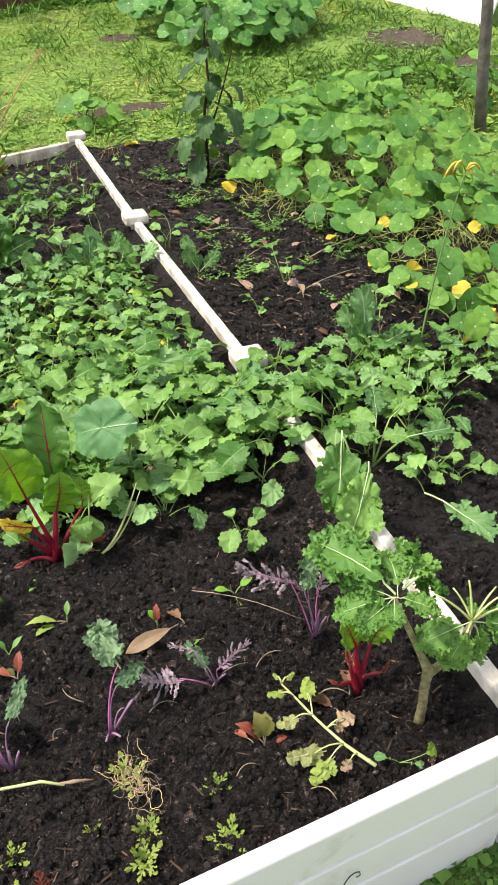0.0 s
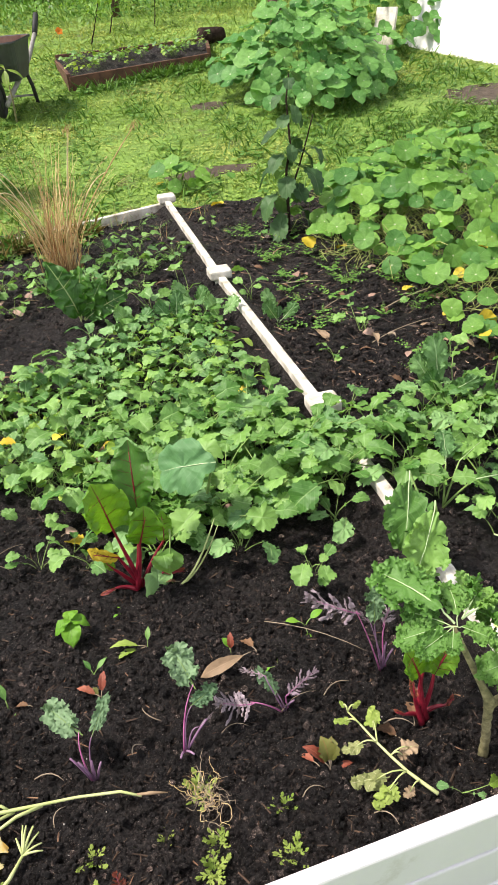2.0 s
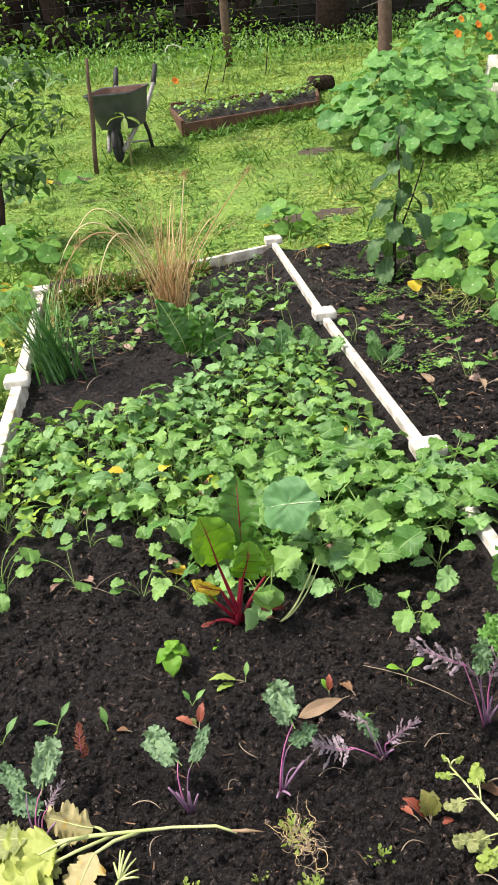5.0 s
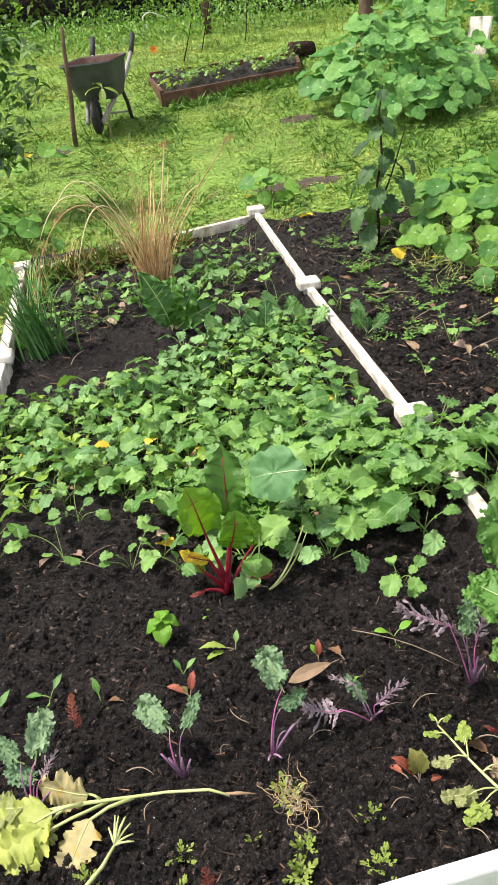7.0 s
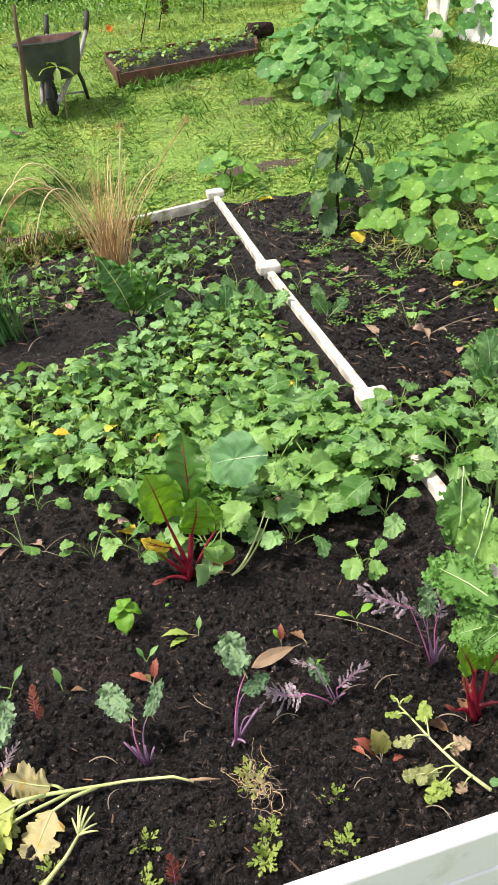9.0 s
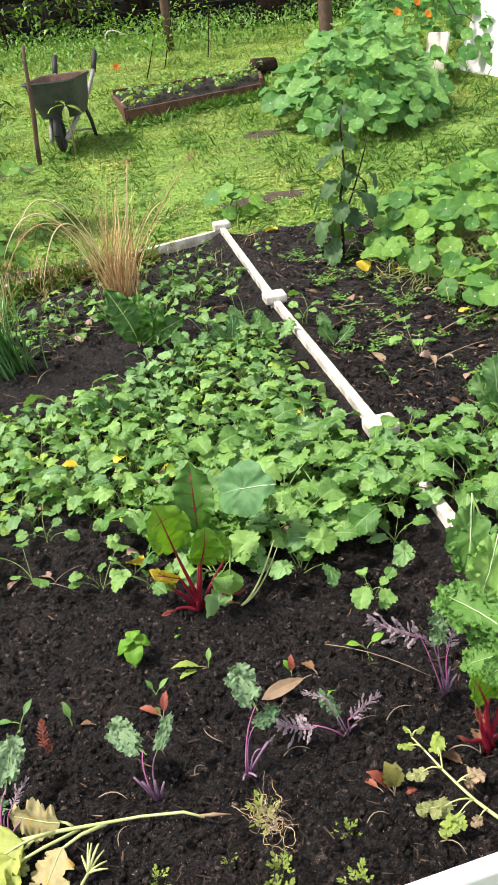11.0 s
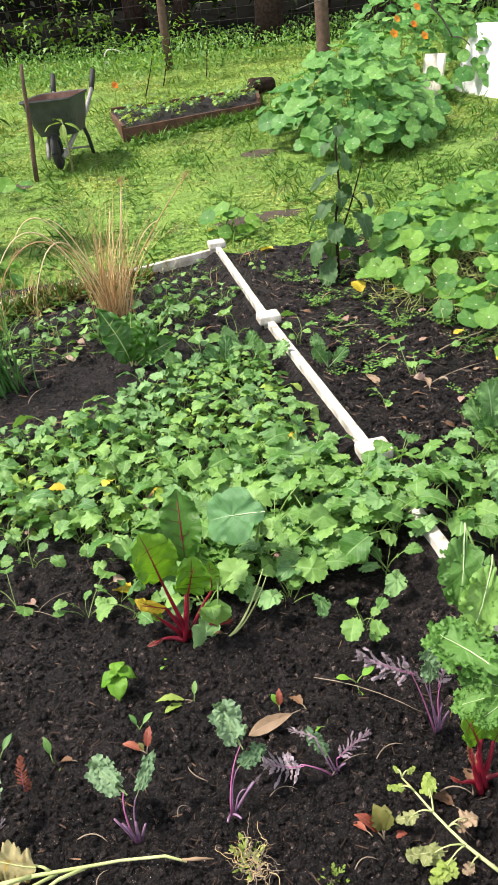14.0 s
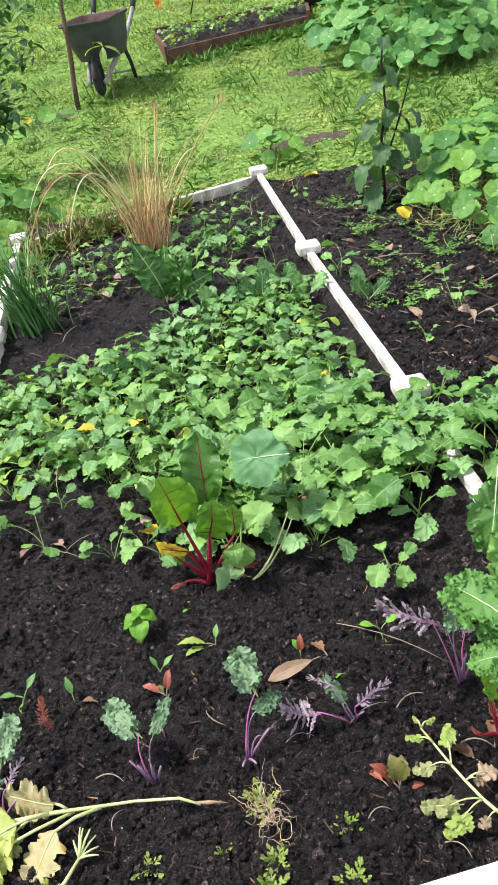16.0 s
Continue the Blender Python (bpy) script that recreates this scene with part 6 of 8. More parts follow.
tagged(part("backdrop", mb, M["bank"]), "near-black backdrop standing for the shade inside the wood", "bank", kind="structure")

# sheet over the bright ground, coloured near black for the trees' shade
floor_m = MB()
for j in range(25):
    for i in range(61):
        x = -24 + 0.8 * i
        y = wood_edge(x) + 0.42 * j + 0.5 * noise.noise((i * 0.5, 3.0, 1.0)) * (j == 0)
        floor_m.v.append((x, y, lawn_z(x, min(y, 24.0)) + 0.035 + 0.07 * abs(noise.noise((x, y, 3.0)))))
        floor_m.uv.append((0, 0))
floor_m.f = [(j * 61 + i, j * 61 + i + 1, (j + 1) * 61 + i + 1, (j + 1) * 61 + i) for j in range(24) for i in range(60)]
tagged(part("forest_floor", floor_m, M["bank"]), "floor under the trees with their shade in its colour", "forest floor", kind="structure")

# wire fence along the wood, and climbers hanging at its edge
wf = thing("wire_fence", pose(0, 14.25, -0.05, 0, 0, -17), "thin rusty wire fence along the wood's edge", "fence")
for k in range(9):
    mb = MB()
    tube(mb, [(-6 + 1.5 * i, 0.02 * math.sin(i * 2.0 + k), lawn_z(-6 + 1.5 * i, 15.0) + 0.15 + 0.17 * k + 0.012 * math.sin(i * 1.7)) for i in range(10)], 0.0035, 4, False)
    part("wire", mb, M["wire"], wf)
for k in range(46):
    mb = MB()
    x = -6 + 0.29 * k
    z = lawn_z(x, 15.0)
    tube(mb, [(x, 0.0, z + 0.15), (x + 0.01, 0.01, z + 0.9), (x, 0.0, z + 1.51)], 0.003, 4, False)
    part("wire", mb, M["wire"], wf)
rc = random.Random(19)
for x, y, z0, z1, n in ((-1.72, 10.5, 0.9, 3.2, 60), (-1.05, 11.0, 1.0, 3.2, 60), (-1.95, 9.0, 0.9, 2.6, 60), (-0.15, 11.2, 1.0, 2.9, 45), (-1.4, 12.0, 0.6, 3.2, 40), (-2.3, 9.6, 0.5, 2.7, 70)):
    cl = thing("climber", (x, y, 0), "hanging twig with light green leaves", "climber")
    mb = MB()
    pts = [Vector((0.10 * math.sin(k * 1.3 + x * 9) * k / 8, 0.05 * math.sin(k + y), z1 + (z0 - z1) * k / 8)) for k in range(9)]
    tube(mb, [Vector((0.3, 0.1, z1 + 1.5))] + pts, [0.012, 0.009, 0.008, 0.0075, 0.007, 0.006, 0.005, 0.004, 0.003, 0.002], 5, False)
    part("stem", mb, M["bark"], cl)
    mb = MB()
    for k in range(n):
        p = pts[rc.randint(1, 8)] + Vector((rc.gauss(0, 0.06), rc.gauss(0, 0.06), rc.gauss(0, 0.12)))
        L = rc.uniform(0.05, 0.10)
        m = aim(p, rc.random() * 6.28, rc.uniform(-1.2, 0.3), rc.uniform(-0.5, 0.5))
        mb.add([m @ Vector(v) for v in ((0, 0, 0), (L * 0.3, L * 0.4, 0.02), (0, L, -0.1 * L), (-L * 0.3, L * 0.4, 0.02))], [(0, 1, 2, 3)])
    tagged(part("foliage", mb, M["fresh_leaf"], cl), kind="stuff")

# saplings and brambles at the wood's edge
for k, (x, y, h) in enumerate(((0.05, 15.2, 2.0), (-0.9, 14.6, 1.7), (-1.7, 13.8, 1.9), (-2.6, 13.0, 1.8), (2.6, 14.8, 1.4), (-0.4, 12.6, 0.9), (0.7, 12.2, 0.8), (0.4, 10.6, 0.55), (1.0, 10.8, 0.6), (0.1, 9.9, 0.5))):
    z = lawn_z(x, y)
    tree("sapling", (x, y, z), (x + rw.uniform(-0.2, 0.2), y, z + h), 0.008, "spindly sapling with light green leaves", "sapling",
         (((0, 0, h * 0.85), 0.28), ((0.1, 0, h * 0.55), 0.25), ((-0.12, 0, h * 1.1), 0.22)), 140 + k, 0.075, "fresh_leaf", "bark", 24)


# ---- lawn growth ----
def growth(name, n, region, size, mat, seed, label, cat, bare=(), in_bed=False):
    r = random.Random(seed)
    mb = MB()
    made = 0
    while made < n:
        x, y = region(r)
        if not in_bed and -1.33 < x < 1.62 and 0.40 < y < 4.12:
            continue
        dens = noise.noise((x * 0.8, y * 0.8, 5.0)) + 0.5 * noise.noise((x * 2.5, y * 2.5, 9.0))
        if dens < r.uniform(-1.1, -0.25) or any((x - a) ** 2 / c ** 2 + (y - b) ** 2 / d ** 2 < r.uniform(0.05, 1.25) for a, b, c, d in bare):
            made += 0.3
            continue
        made += 1
        z = soil_z(x, y) if in_bed else lawn_z(x, y)
        sc = size * r.uniform(0.5, 1.4) * (1 + 0.35 * dens)
        kind = r.random()
        if kind < 0.42:      # clover: three round leaflets
            a0 = r.random() * 6.28
            up = sc * r.uniform(0.2, 0.9)
            for q in range(3):
                m = aim((x, y, z + up), a0 + q * 2.09, r.uniform(-0.3, 0.35))
                mb.add([m @ Vector(v) for v in ((0, 0, 0), (sc * 0.5, sc * 0.55, 0), (0, sc * 0.95, -0.1 * sc), (-sc * 0.5, sc * 0.55, 0))], [(0, 1, 2, 3)])
        else:                # blade
            L = sc * r.uniform(1.6, 3.4)
            m = aim((x, y, z - 0.005), r.random() * 6.28, r.uniform(0.5, 1.45))
            w = sc * 0.12
            mb.add([m @ Vector(v) for v in ((-w, 0, 0), (w, 0, 0), (w * 0.7, L * 0.6, -0.06 * L), (0, L, -0.25 * L), (-w * 0.7, L * 0.6, -0.06 * L))], [(0, 1, 2, 3, 4)])
    return tagged(part(name, mb, M[mat]), label, cat, kind="stuff")


BARE = ((0.40, 4.85, 0.42, 0.14), (2.85, 5.75, 0.42, 0.42), (3.0, 5.0, 0.45, 0.28), (-1.30, 6.5, 0.22, 0.15), (0.75, 6.5, 0.22, 0.2))
growth("clover_lawn", 58000, lambda r: (r.uniform(-2.4, 3.6), r.uniform(4.0, 8.2)), 0.0135, "tuft", 91, "mossy lawn growth of clover and grass", "clover", BARE)
growth("clover_lawn", 30000, lambda r: (r.uniform(-3.2, 5.0), r.uniform(8.0, 14.6)), 0.026, "tuft", 92, "mossy lawn growth of clover and grass", "clover", BARE)
growth("clover_lawn", 7000, lambda r: (r.uniform(-0.5, 1.8), 0.40 - 0.35 * r.random() ** 1.4), 0.010, "chickweed", 93, "clover at the foot of the white board", "clover")
growth("clover_lawn", 6000, lambda r: (r.uniform(-4.5, 4.5), r.uniform(-3.2, 1.0)), 0.035, "chickweed", 98, "mossy lawn growth of clover and grass", "clover")
growth("clover_lawn", 3000, lambda r: (r.uniform(1.6, 3.4), r.uniform(1.0, 4.4)), 0.03, "tuft", 94, "clover lawn beside the bed", "clover")
growth("clover_lawn", 3500, lambda r: (r.uniform(-2.6, -1.3), r.uniform(1.0, 4.4)), 0.028, "tuft", 95, "clover lawn beside the bed", "clover")


growth("lawn_weeds", 9000, lambda r: (lambda x, y: (x + r.gauss(0, 0.10), y + r.gauss(0, 0.10)))(r.uniform(-2.2, 3.4) // 0.55 * 0.55 + 0.2, r.uniform(4.3, 9.5) // 0.6 * 0.6 + 0.3 * (r.random() < 0.5)), 0.026, "chickweed", 96, "clumps of coarser weeds in the lawn", "weeds", BARE)
M["dry_weed"] = leaf_mat("dry_weed_leaf", (0.11, 0.10, 0.03), (0.34, 0.27, 0.10), None, 0.6, 0.3, island=True)
for mat, n, seed in (("chickweed", 1000, 99), ("dry_weed", 1300, 103)):
    growth("bed_weeds", n, lambda r: (lambda q: (-1.25 + 0.80 * q + r.gauss(0, 0.01), 3.63 + 0.245 * q - abs(r.gauss(0, 0.05))))(r.random() ** 1.15), 0.034, mat, seed, "low half-dry weeds against the back board", "weeds", (), True)
growth("bed_weeds", 700, lambda r: (-1.24 + abs(r.gauss(0, 0.05)), r.uniform(2.75, 3.6)), 0.020, "chickweed", 100, "low weeds against the side board", "weeds", (), True)
growth("lawn_weeds", 1500, lambda r: (lambda q: (-0.25 + 1.4 * q, 7.50 + 0.60 * q - abs(r.gauss(0, 0.10))))(r.random() ** 0.7), 0.032, "chickweed", 104, "weeds at the foot of the timber planter", "weeds")
growth("lawn_weeds", 6000, lambda r: (r.gauss(2.3, 0.6), r.gauss(5.2, 0.7)), 0.028, "chickweed", 97, "clumps of coarser weeds in the lawn", "weeds", BARE)


# ---- bare earth showing through the lawn ----
M["earth"] = plain_mat("bare_brown_earth", ((0.3, (0.03, 0.021, 0.015)), (0.7, (0.10, 0.075, 0.052))), 18, 0.9, 0.8, 60, dist=0.01)
for k, (x, y, rx, ry) in enumerate(BARE):
    mb = MB()
    seg = 28
    for i in range(5):
        for j in range(seg):
            a = 2 * math.pi * j / seg
            q = i / 4 * (1 + 0.35 * noise.noise((math.cos(a) * 2, math.sin(a) * 2, k)))
            px, py = x + rx * q * math.cos(a), y + ry * q * math.sin(a)
            mb.v.append((px, py, lawn_z(px, py) + 0.009 * (1 - (i / 4) ** 2) - 0.004))
            mb.uv.append((0, 0))
    mb.f = [(i * seg + j, i * seg + (j + 1) % seg, (i + 1) * seg + (j + 1) % seg, (i + 1) * seg + j) for i in range(4) for j in range(seg)]
    tagged(part("bare_earth", mb, M["earth"]), "bare brown earth worn into the lawn", "earth", kind="structure")


# ---- dry grass, onions, tall weed at the back of the bed ----
def curve_blade(seed, L, w, bow, mat, name="blade"):
    """A narrow grass blade that rises along +Z and bows towards +Y."""
    mb = MB()
    n = 7
    verts = []
    for k in range(n + 1):
        u = k / n
        y, z = L * bow * u * u, L * (u - 0.35 * bow * u ** 3)
        ww = w * (1 - 0.8 * u)
        verts += [(-ww, y, z), (0, y + ww * 0.4, z), (ww, y, z)]
    mb.add(verts, [(3 * k + j, 3 * k + j + 1, 3 * k + j + 4, 3 * k + j + 3) for k in range(n) for j in range(2)])
    return mb.mesh(name, mat)


rg = random.Random(33)
GB = [curve_blade(k, 0.56, 0.0025, 0.10 + 0.22 * (k % 5), M[("straw_red", "straw", "straw_red", "straw", "chive_light")[(k + k // 5) % 5]]) for k in range(10)]
gr = thing("ornamental_grass", (-0.64, 3.34, 0.0), "clump of dry straw-coloured ornamental grass", "grass")
for k in range(170):
    a = rg.random() * 6.28
    me = GB[min(4, int(abs(rg.gauss(0, 1.5)))) + 5 * (k % 2)]
    m = Matrix.Translation((rg.gauss(0, 0.04), rg.gauss(0, 0.04), -0.01)) @ Matrix.Rotation(a, 4, 'Z') @ Matrix.Rotation(-rg.uniform(0.0, 0.36), 4, 'X') @ Matrix.Scale(rg.uniform(0.45, 1.1), 4)
    leaf_part("blade", me, m, gr)
# long arching culms with drooping seed heads
for k, (tip, sag) in enumerate((((-0.44, -0.25, 0.33), 0.28), ((-0.36, -0.15, 0.42), 0.26), ((0.42, -0.03, 0.58), 0.03), ((-0.30, -0.35, 0.22), 0.30), ((-0.2, -0.1, 0.5), 0.1), ((0.14, -0.05, 0.60), 0.0), ((-0.52, -0.2, 0.12), 0.35), ((0.28, 0.0, 0.40), 0.1))):
    mb = MB()
    tube(mb, bend((0.01 * k - 0.03, 0, 0), tip, sag, 16), [0.0027] * 12 + [0.0025, 0.0022, 0.0018, 0.0014], 5)
    part("culm", mb, M["straw_red"] if k % 4 == 2 else M["straw_pale"], gr)
for k, (tip, az) in enumerate(((-0.44, 1.9), (-0.36, 1.7), (-0.30, 2.2), (-0.52, 2.0), (0.42, -1.2), (0.14, -0.4))):
    mb = MB()
    c = Vector((tip, (-0.25, -0.15, -0.35, -0.2, -0.03, -0.05)[k], (0.33, 0.42, 0.22, 0.12, 0.58, 0.60)[k]))
    for q in range(26):
        d = Vector((rg.gauss(0, 0.010) + 0.05 * (q / 26 - 0.5) * (-1 if tip < 0 else 0.4), rg.gauss(0, 0.012), -0.06 * (q / 26) * (1 if tip < 0 else -0.4)))
        tube(mb, [c + d, c + d + Vector((rg.gauss(0, 0.012), rg.gauss(0, 0.012), -0.024))], [0.0011, 0.0005], 3, False)
    part("seed_head", mb, M["straw_red"], gr, "reddish drooping seed head")
TB = [curve_blade(k, 0.22, 0.0026, 0.1 + 0.25 * k, M[("straw", "straw_red", "chive_light", "chive_light")[k]]) for k in range(4)]
for x, y, n, sc in ((-1.20, 3.15, 26, 0.7), (-1.22, 3.40, 34, 0.8), (-1.19, 3.55, 40, 0.8), (-1.10, 3.60, 44, 0.75), (-1.02, 3.66, 44, 0.8), (-0.94, 3.66, 44, 0.7), (-0.86, 3.72, 44, 0.75), (-0.78, 3.74, 44, 0.7), (-0.70, 3.78, 44, 0.75), (-0.60, 3.80, 36, 0.65), (-0.5, 3.86, 14, 0.5), (-1.26, 2.85, 20, 0.7), (-0.28, 3.92, 14, 0.5), (-0.12, 3.55, 12, 0.4), (0.12, 3.80, 14, 0.5)):
    tf = thing("grass_tuft", (x, y, 0.01), "tuft of coarse dry grass with some green by the rail", "grass", "grass tufts by the rail")
    for k in range(n):
        m = Matrix.Translation((rg.gauss(0, 0.04), rg.gauss(0, 0.04), -0.01)) @ Matrix.Rotation(rg.random() * 6.28, 4, 'Z') @ Matrix.Rotation(-rg.uniform(0.0, 0.6), 4, 'X') @ Matrix.Scale(sc * rg.uniform(0.5, 1.2), 4)
        leaf_part("blade", rg.choice(TB), m, tf)
ch = thing("onion_clump", (-1.105, 2.67, 0.0), "clump of dark green onion leaves in the bed", "onion")
CB = [curve_blade(k, 0.36, 0.0055, 0.1 + 0.12 * k, M["chive"]) for k in range(4)]
for k in range(90):
    m = Matrix.Translation((rg.gauss(0, 0.04), rg.gauss(0, 0.03), -0.01)) @ Matrix.Rotation(-0.16, 4, 'Y') @ Matrix.Rotation(rg.random() * 6.28, 4, 'Z') @ Matrix.Rotation(-rg.uniform(0.0, 0.26), 4, 'X') @ Matrix.Scale(rg.uniform(0.6, 1.15), 4)
    leaf_part("blade", rg.choice(CB), m, ch)
# dark glossy chard at the back
dg = thing("chard", (-0.60, 2.68, 0), "low chard with dark glossy crinkled leaves", "chard")
GL = [lobed_leaf("glossy_leaf", 500 + k, 0.20, 0.115, 0.03, M["glossy"], M["pale_stem"], None, 0.06, 1.5, 0.02, 6, 0.16, 8.0, 0.0, 0.5, 0.35, 28, 10, 0.0030, curl=0.8) for k in range(3)]
for k, (tip, f) in enumerate((((-0.06, -0.02, 0.25), (0.4, -1, 0.3)), ((0.10, -0.02, 0.16), (0.2, -1, 0.8)), ((0.02, -0.01, 0.21), (-0.4, -1, 0.3)), ((0.17, -0.02, 0.11), (0, -0.6, 1)), ((0.12, 0.0, 0.15), (0.3, -1, 0.6)))):
    leaf_part("leaf", GL[k % 3], span((0, 0, 0), tip, 0.1 * k, 0.22, f), dg)
# tall dark weed
wd = thing("tall_weed", (0.456, 3.36, 0), "tall upright weed with drooping dark leaves", "weed")
mb = MB()
tube(mb, smooth_line((0, 0, -0.01), (0.03, 0, 0.70), 7, 0.01, 9), [0.008, 0.0075, 0.007, 0.006, 0.0055, 0.005, 0.004, 0.003], 7)
part("stem", mb, M["bark"], wd)
mb = MB()
tube(mb, bend((0.012, 0, 0.18), (0.14, 0.0, 0.52), -0.02, 6), [0.005, 0.005, 0.004, 0.004, 0.003, 0.002], 6)
part("stem", mb, M["bark"], wd)
WL = [greens_leaf("weed_leaf", 520 + k, 0.085, 0.058, 0.035, M["weed_leaf"], M["stem"], 15, 0.07, 0.03, 0.8, 0.7, 0.15, 0.12, 0.0016, 0, 0.0, 0.2) for k in range(3)]
for k in range(32):
    q = k / 32
    z = 0.07 + 0.64 * q
    b = (0.03 * z / 0.7, 0, z) if k % 4 else (0.012 + 0.13 * (z - 0.1) / 0.6, 0, 0.18 + (z - 0.1) * 0.55)
    leaf_part("leaf", WL[k % 3], aim(b, 2.4 * k, rg.uniform(0.0, 0.7), 0, rg.uniform(0.9, 1.5) * (1.45 - 0.85 * q)), wd)
# flower stalk in the neighbouring bed
fs = thing("flower_stalk", (0.50, 1.53, 0), "bolting dark green stalk with yellow withered flowers", "flower stalk")
mb = MB()
tube(mb, bend((0, 0, -0.01), (0.20, 0.18, 0.465), -0.012, 9, 0.012), [0.0034, 0.0034, 0.0032, 0.003, 0.0028, 0.0026, 0.0024, 0.0022, 0.002], 7)
part("stem", mb, M["dark_stem"], fs)
for k, (dx, dy, dz, sag) in enumerate(((-0.075, -0.01, -0.012, 0.035), (-0.055, -0.02, 0.004, 0.03), (0.006, -0.03, 0.020, 0.0), (0.020, 0.0, 0.016, 0.006), (0.040, -0.01, -0.004, 0.02), (0.012, -0.02, -0.01, 0.006))):
    mb = MB()
    tube(mb, bend((0.20, 0.18, 0.462), (0.20 + dx, 0.18 + dy, 0.465 + dz), sag, 7), [0.001, 0.0014, 0.0022, 0.0034, 0.0042, 0.0034, 0.0008], 6)
    part("petal", mb, M["flower_yellow"], fs)
LL = greens_leaf("stalk_leaf", 777, 0.06, 0.032, 0.01, M["kale"], M["stem"], 10, 0.03, 0.02, 0.2, 0.6, 0.1, 0.1, 0.001, 0)
for k, (z, az) in enumerate(((0.06, 0.6), (0.10, 3.4), (0.03, 5.2))):
    leaf_part("leaf", LL, aim((0.20 * z / 0.46, 0.18 * z / 0.46, z), az, 0.3, 0, 0.9), fs)

# ---- small things on the near soil ----
BAS = [lobed_leaf("basil_leaf", 540 + k, 0.050, 0.036, 0.0, M["basil"], M["stem"], None, 0.03, 1.5, 0.01, 6, 0.045, 5.0, 0.0, 1.2, 0.22, 18, 8, 0.0007, curl=0.9) for k in range(2)]
bs = thing("basil", (-0.742, 1.022, 0), "young basil with four glossy puckered leaves", "basil")
mb = MB()
tube(mb, [(0, 0, -0.005), (0.001, 0, 0.02), (0, 0, 0.042)], 0.0025, 6)
part("stem", mb, M["stem"], bs)
for k, (az, pt, s) in enumerate(((3.1, 0.05, 1.15), (-0.2, 0.35, 0.95), (1.75, 0.0, 0.95), (-1.7, 0.05, 0.95), (2.3, 0.6, 0.5), (-0.9, 0.7, 0.5))):
    leaf_part("leaf", BAS[k % 2], aim((0, 0, 0.04 + 0.002 * k), az, pt, 0, s), bs)

M["olive_leaf"] = leaf_mat("olive_wilted_leaf", (0.12, 0.13, 0.025), (0.22, 0.22, 0.05), (0.30, 0.10, 0.05), 0.5, 0.3)
LOOSE = {}
for key, mt, L, w, ol, lob in (("tan", "brown_leaf", 0.10, 0.029, paddle, 0.03), ("dark", "dark_brown_leaf", 0.05, 0.024, oval, 0.14), ("pink", "pink_leaf", 0.044, 0.034, oval, 0.22),
                               ("yel", "yellow", 0.07, 0.06, oval, 0.08), ("red", "red_leaf", 0.042, 0.018, oval, 0.16), ("lime", "lime", 0.055, 0.017, lance, 0.10), ("olive", "olive_leaf", 0.036, 0.026, oval, 0.2)):
    LOOSE[key] = full_leaf("loose_leaf", 600 + len(LOOSE), L, w, 0.018, M[mt], M["twig"], ol, lob, 4, 0.06, 5, 0.3, 0.7, 0.0, 10, 6, 0.0012)


def loose(key, x, y, az, s=1.0, lift=0.006, pitch=0.0, roll=0.2, label="", cat="leaf"):
    names = {"tan": "dry tan leaf curled on the soil", "dark": "dark withered leaf on the soil", "pink": "pinkish fallen leaf on the soil", "yel": "yellow fallen leaf on the soil",
             "red": "rust-red wilting leaf on the soil", "lime": "yellow-green drooping leaf on the soil", "olive": "olive wilted leaf on the soil"}
    ob = tagged(new("fallen_leaf", LOOSE[key]), label or names[key], cat, "fallen leaves")
    ob.matrix_basis = aim((x, y, max(soil_z(x, y), 0.0) + lift), radians(az), pitch, roll, s)
    return ob


loose("tan", -0.405, 0.840, 104, 0.95, 0.024, 0.05, -0.5)
for key, x, y, az, s in (("dark", -0.39, 0.853, 20, 0.9), ("dark", -0.50, 1.10, 60, 0.6), ("pink", -0.92, 1.33, 40, 0.9), ("pink", -0.75, 1.36, -60, 0.8), ("pink", -0.66, 1.37, 10, 0.7), ("pink", -1.00, 1.36, 120, 0.7),
                         ("dark", -0.20, 0.575, 30, 1.1), ("dark", -0.17, 0.60, -20, 1.0), ("red", -0.355, 0.575, 30, 0.8), ("dark", -0.83, 0.86, 60, 0.6), ("yel", -0.70, 1.30, 30, 0.8),
                         ("dark", 0.9, 2.3, 10, 0.7)):
    loose(key, x, y, az, s)
for key, x, y, az, s in (("pink", -0.91, 2.98, 20, 1.6), ("pink", -0.86, 2.95, 200, 1.3), ("pink", -0.3, 3.25, 80, 1.0), ("pink", -0.76, 3.15, 150, 1.1), ("dark", -0.2, 2.95, 80, 1.2), ("dark", 0.52, 3.26, 60, 1.0), ("yel", 0.28, 3.95, 40, 1.2),
                         ("tan", 0.20, 2.25, 200, 1.0), ("dark", 0.25, 3.0, 40, 1.0), ("pink", 0.35, 2.75, 10, 0.9), ("pink", 0.55, 2.45, 100, 1.0), ("tan", 0.68, 2.35, 250, 1.1), ("dark", 0.5, 2.6, 30, 1.1), ("yel", 0.75, 1.55, 60, 1.0),
                         ("pink", 0.45, 1.95, 130, 0.7), ("dark", 0.3, 1.9, 20, 0.8), ("tan", 0.62, 2.1, 80, 0.8), ("pink", 0.18, 1.95, 0, 0.8), ("tan", 0.85, 2.0, 300, 0.9), ("yel", 0.62, 3.0, 20, 0.8), ("tan", -1.17, 1.46, 30, 0.7), ("tan", -1.16, 1.30, 100, 0.7), ("yel", 0.7, 2.45, 90, 0.8)):
    loose(key, x, y, az, s)


loose("yel", 0.45, 2.98, 8, 1.1, 0.02, 0.8, 0.0)
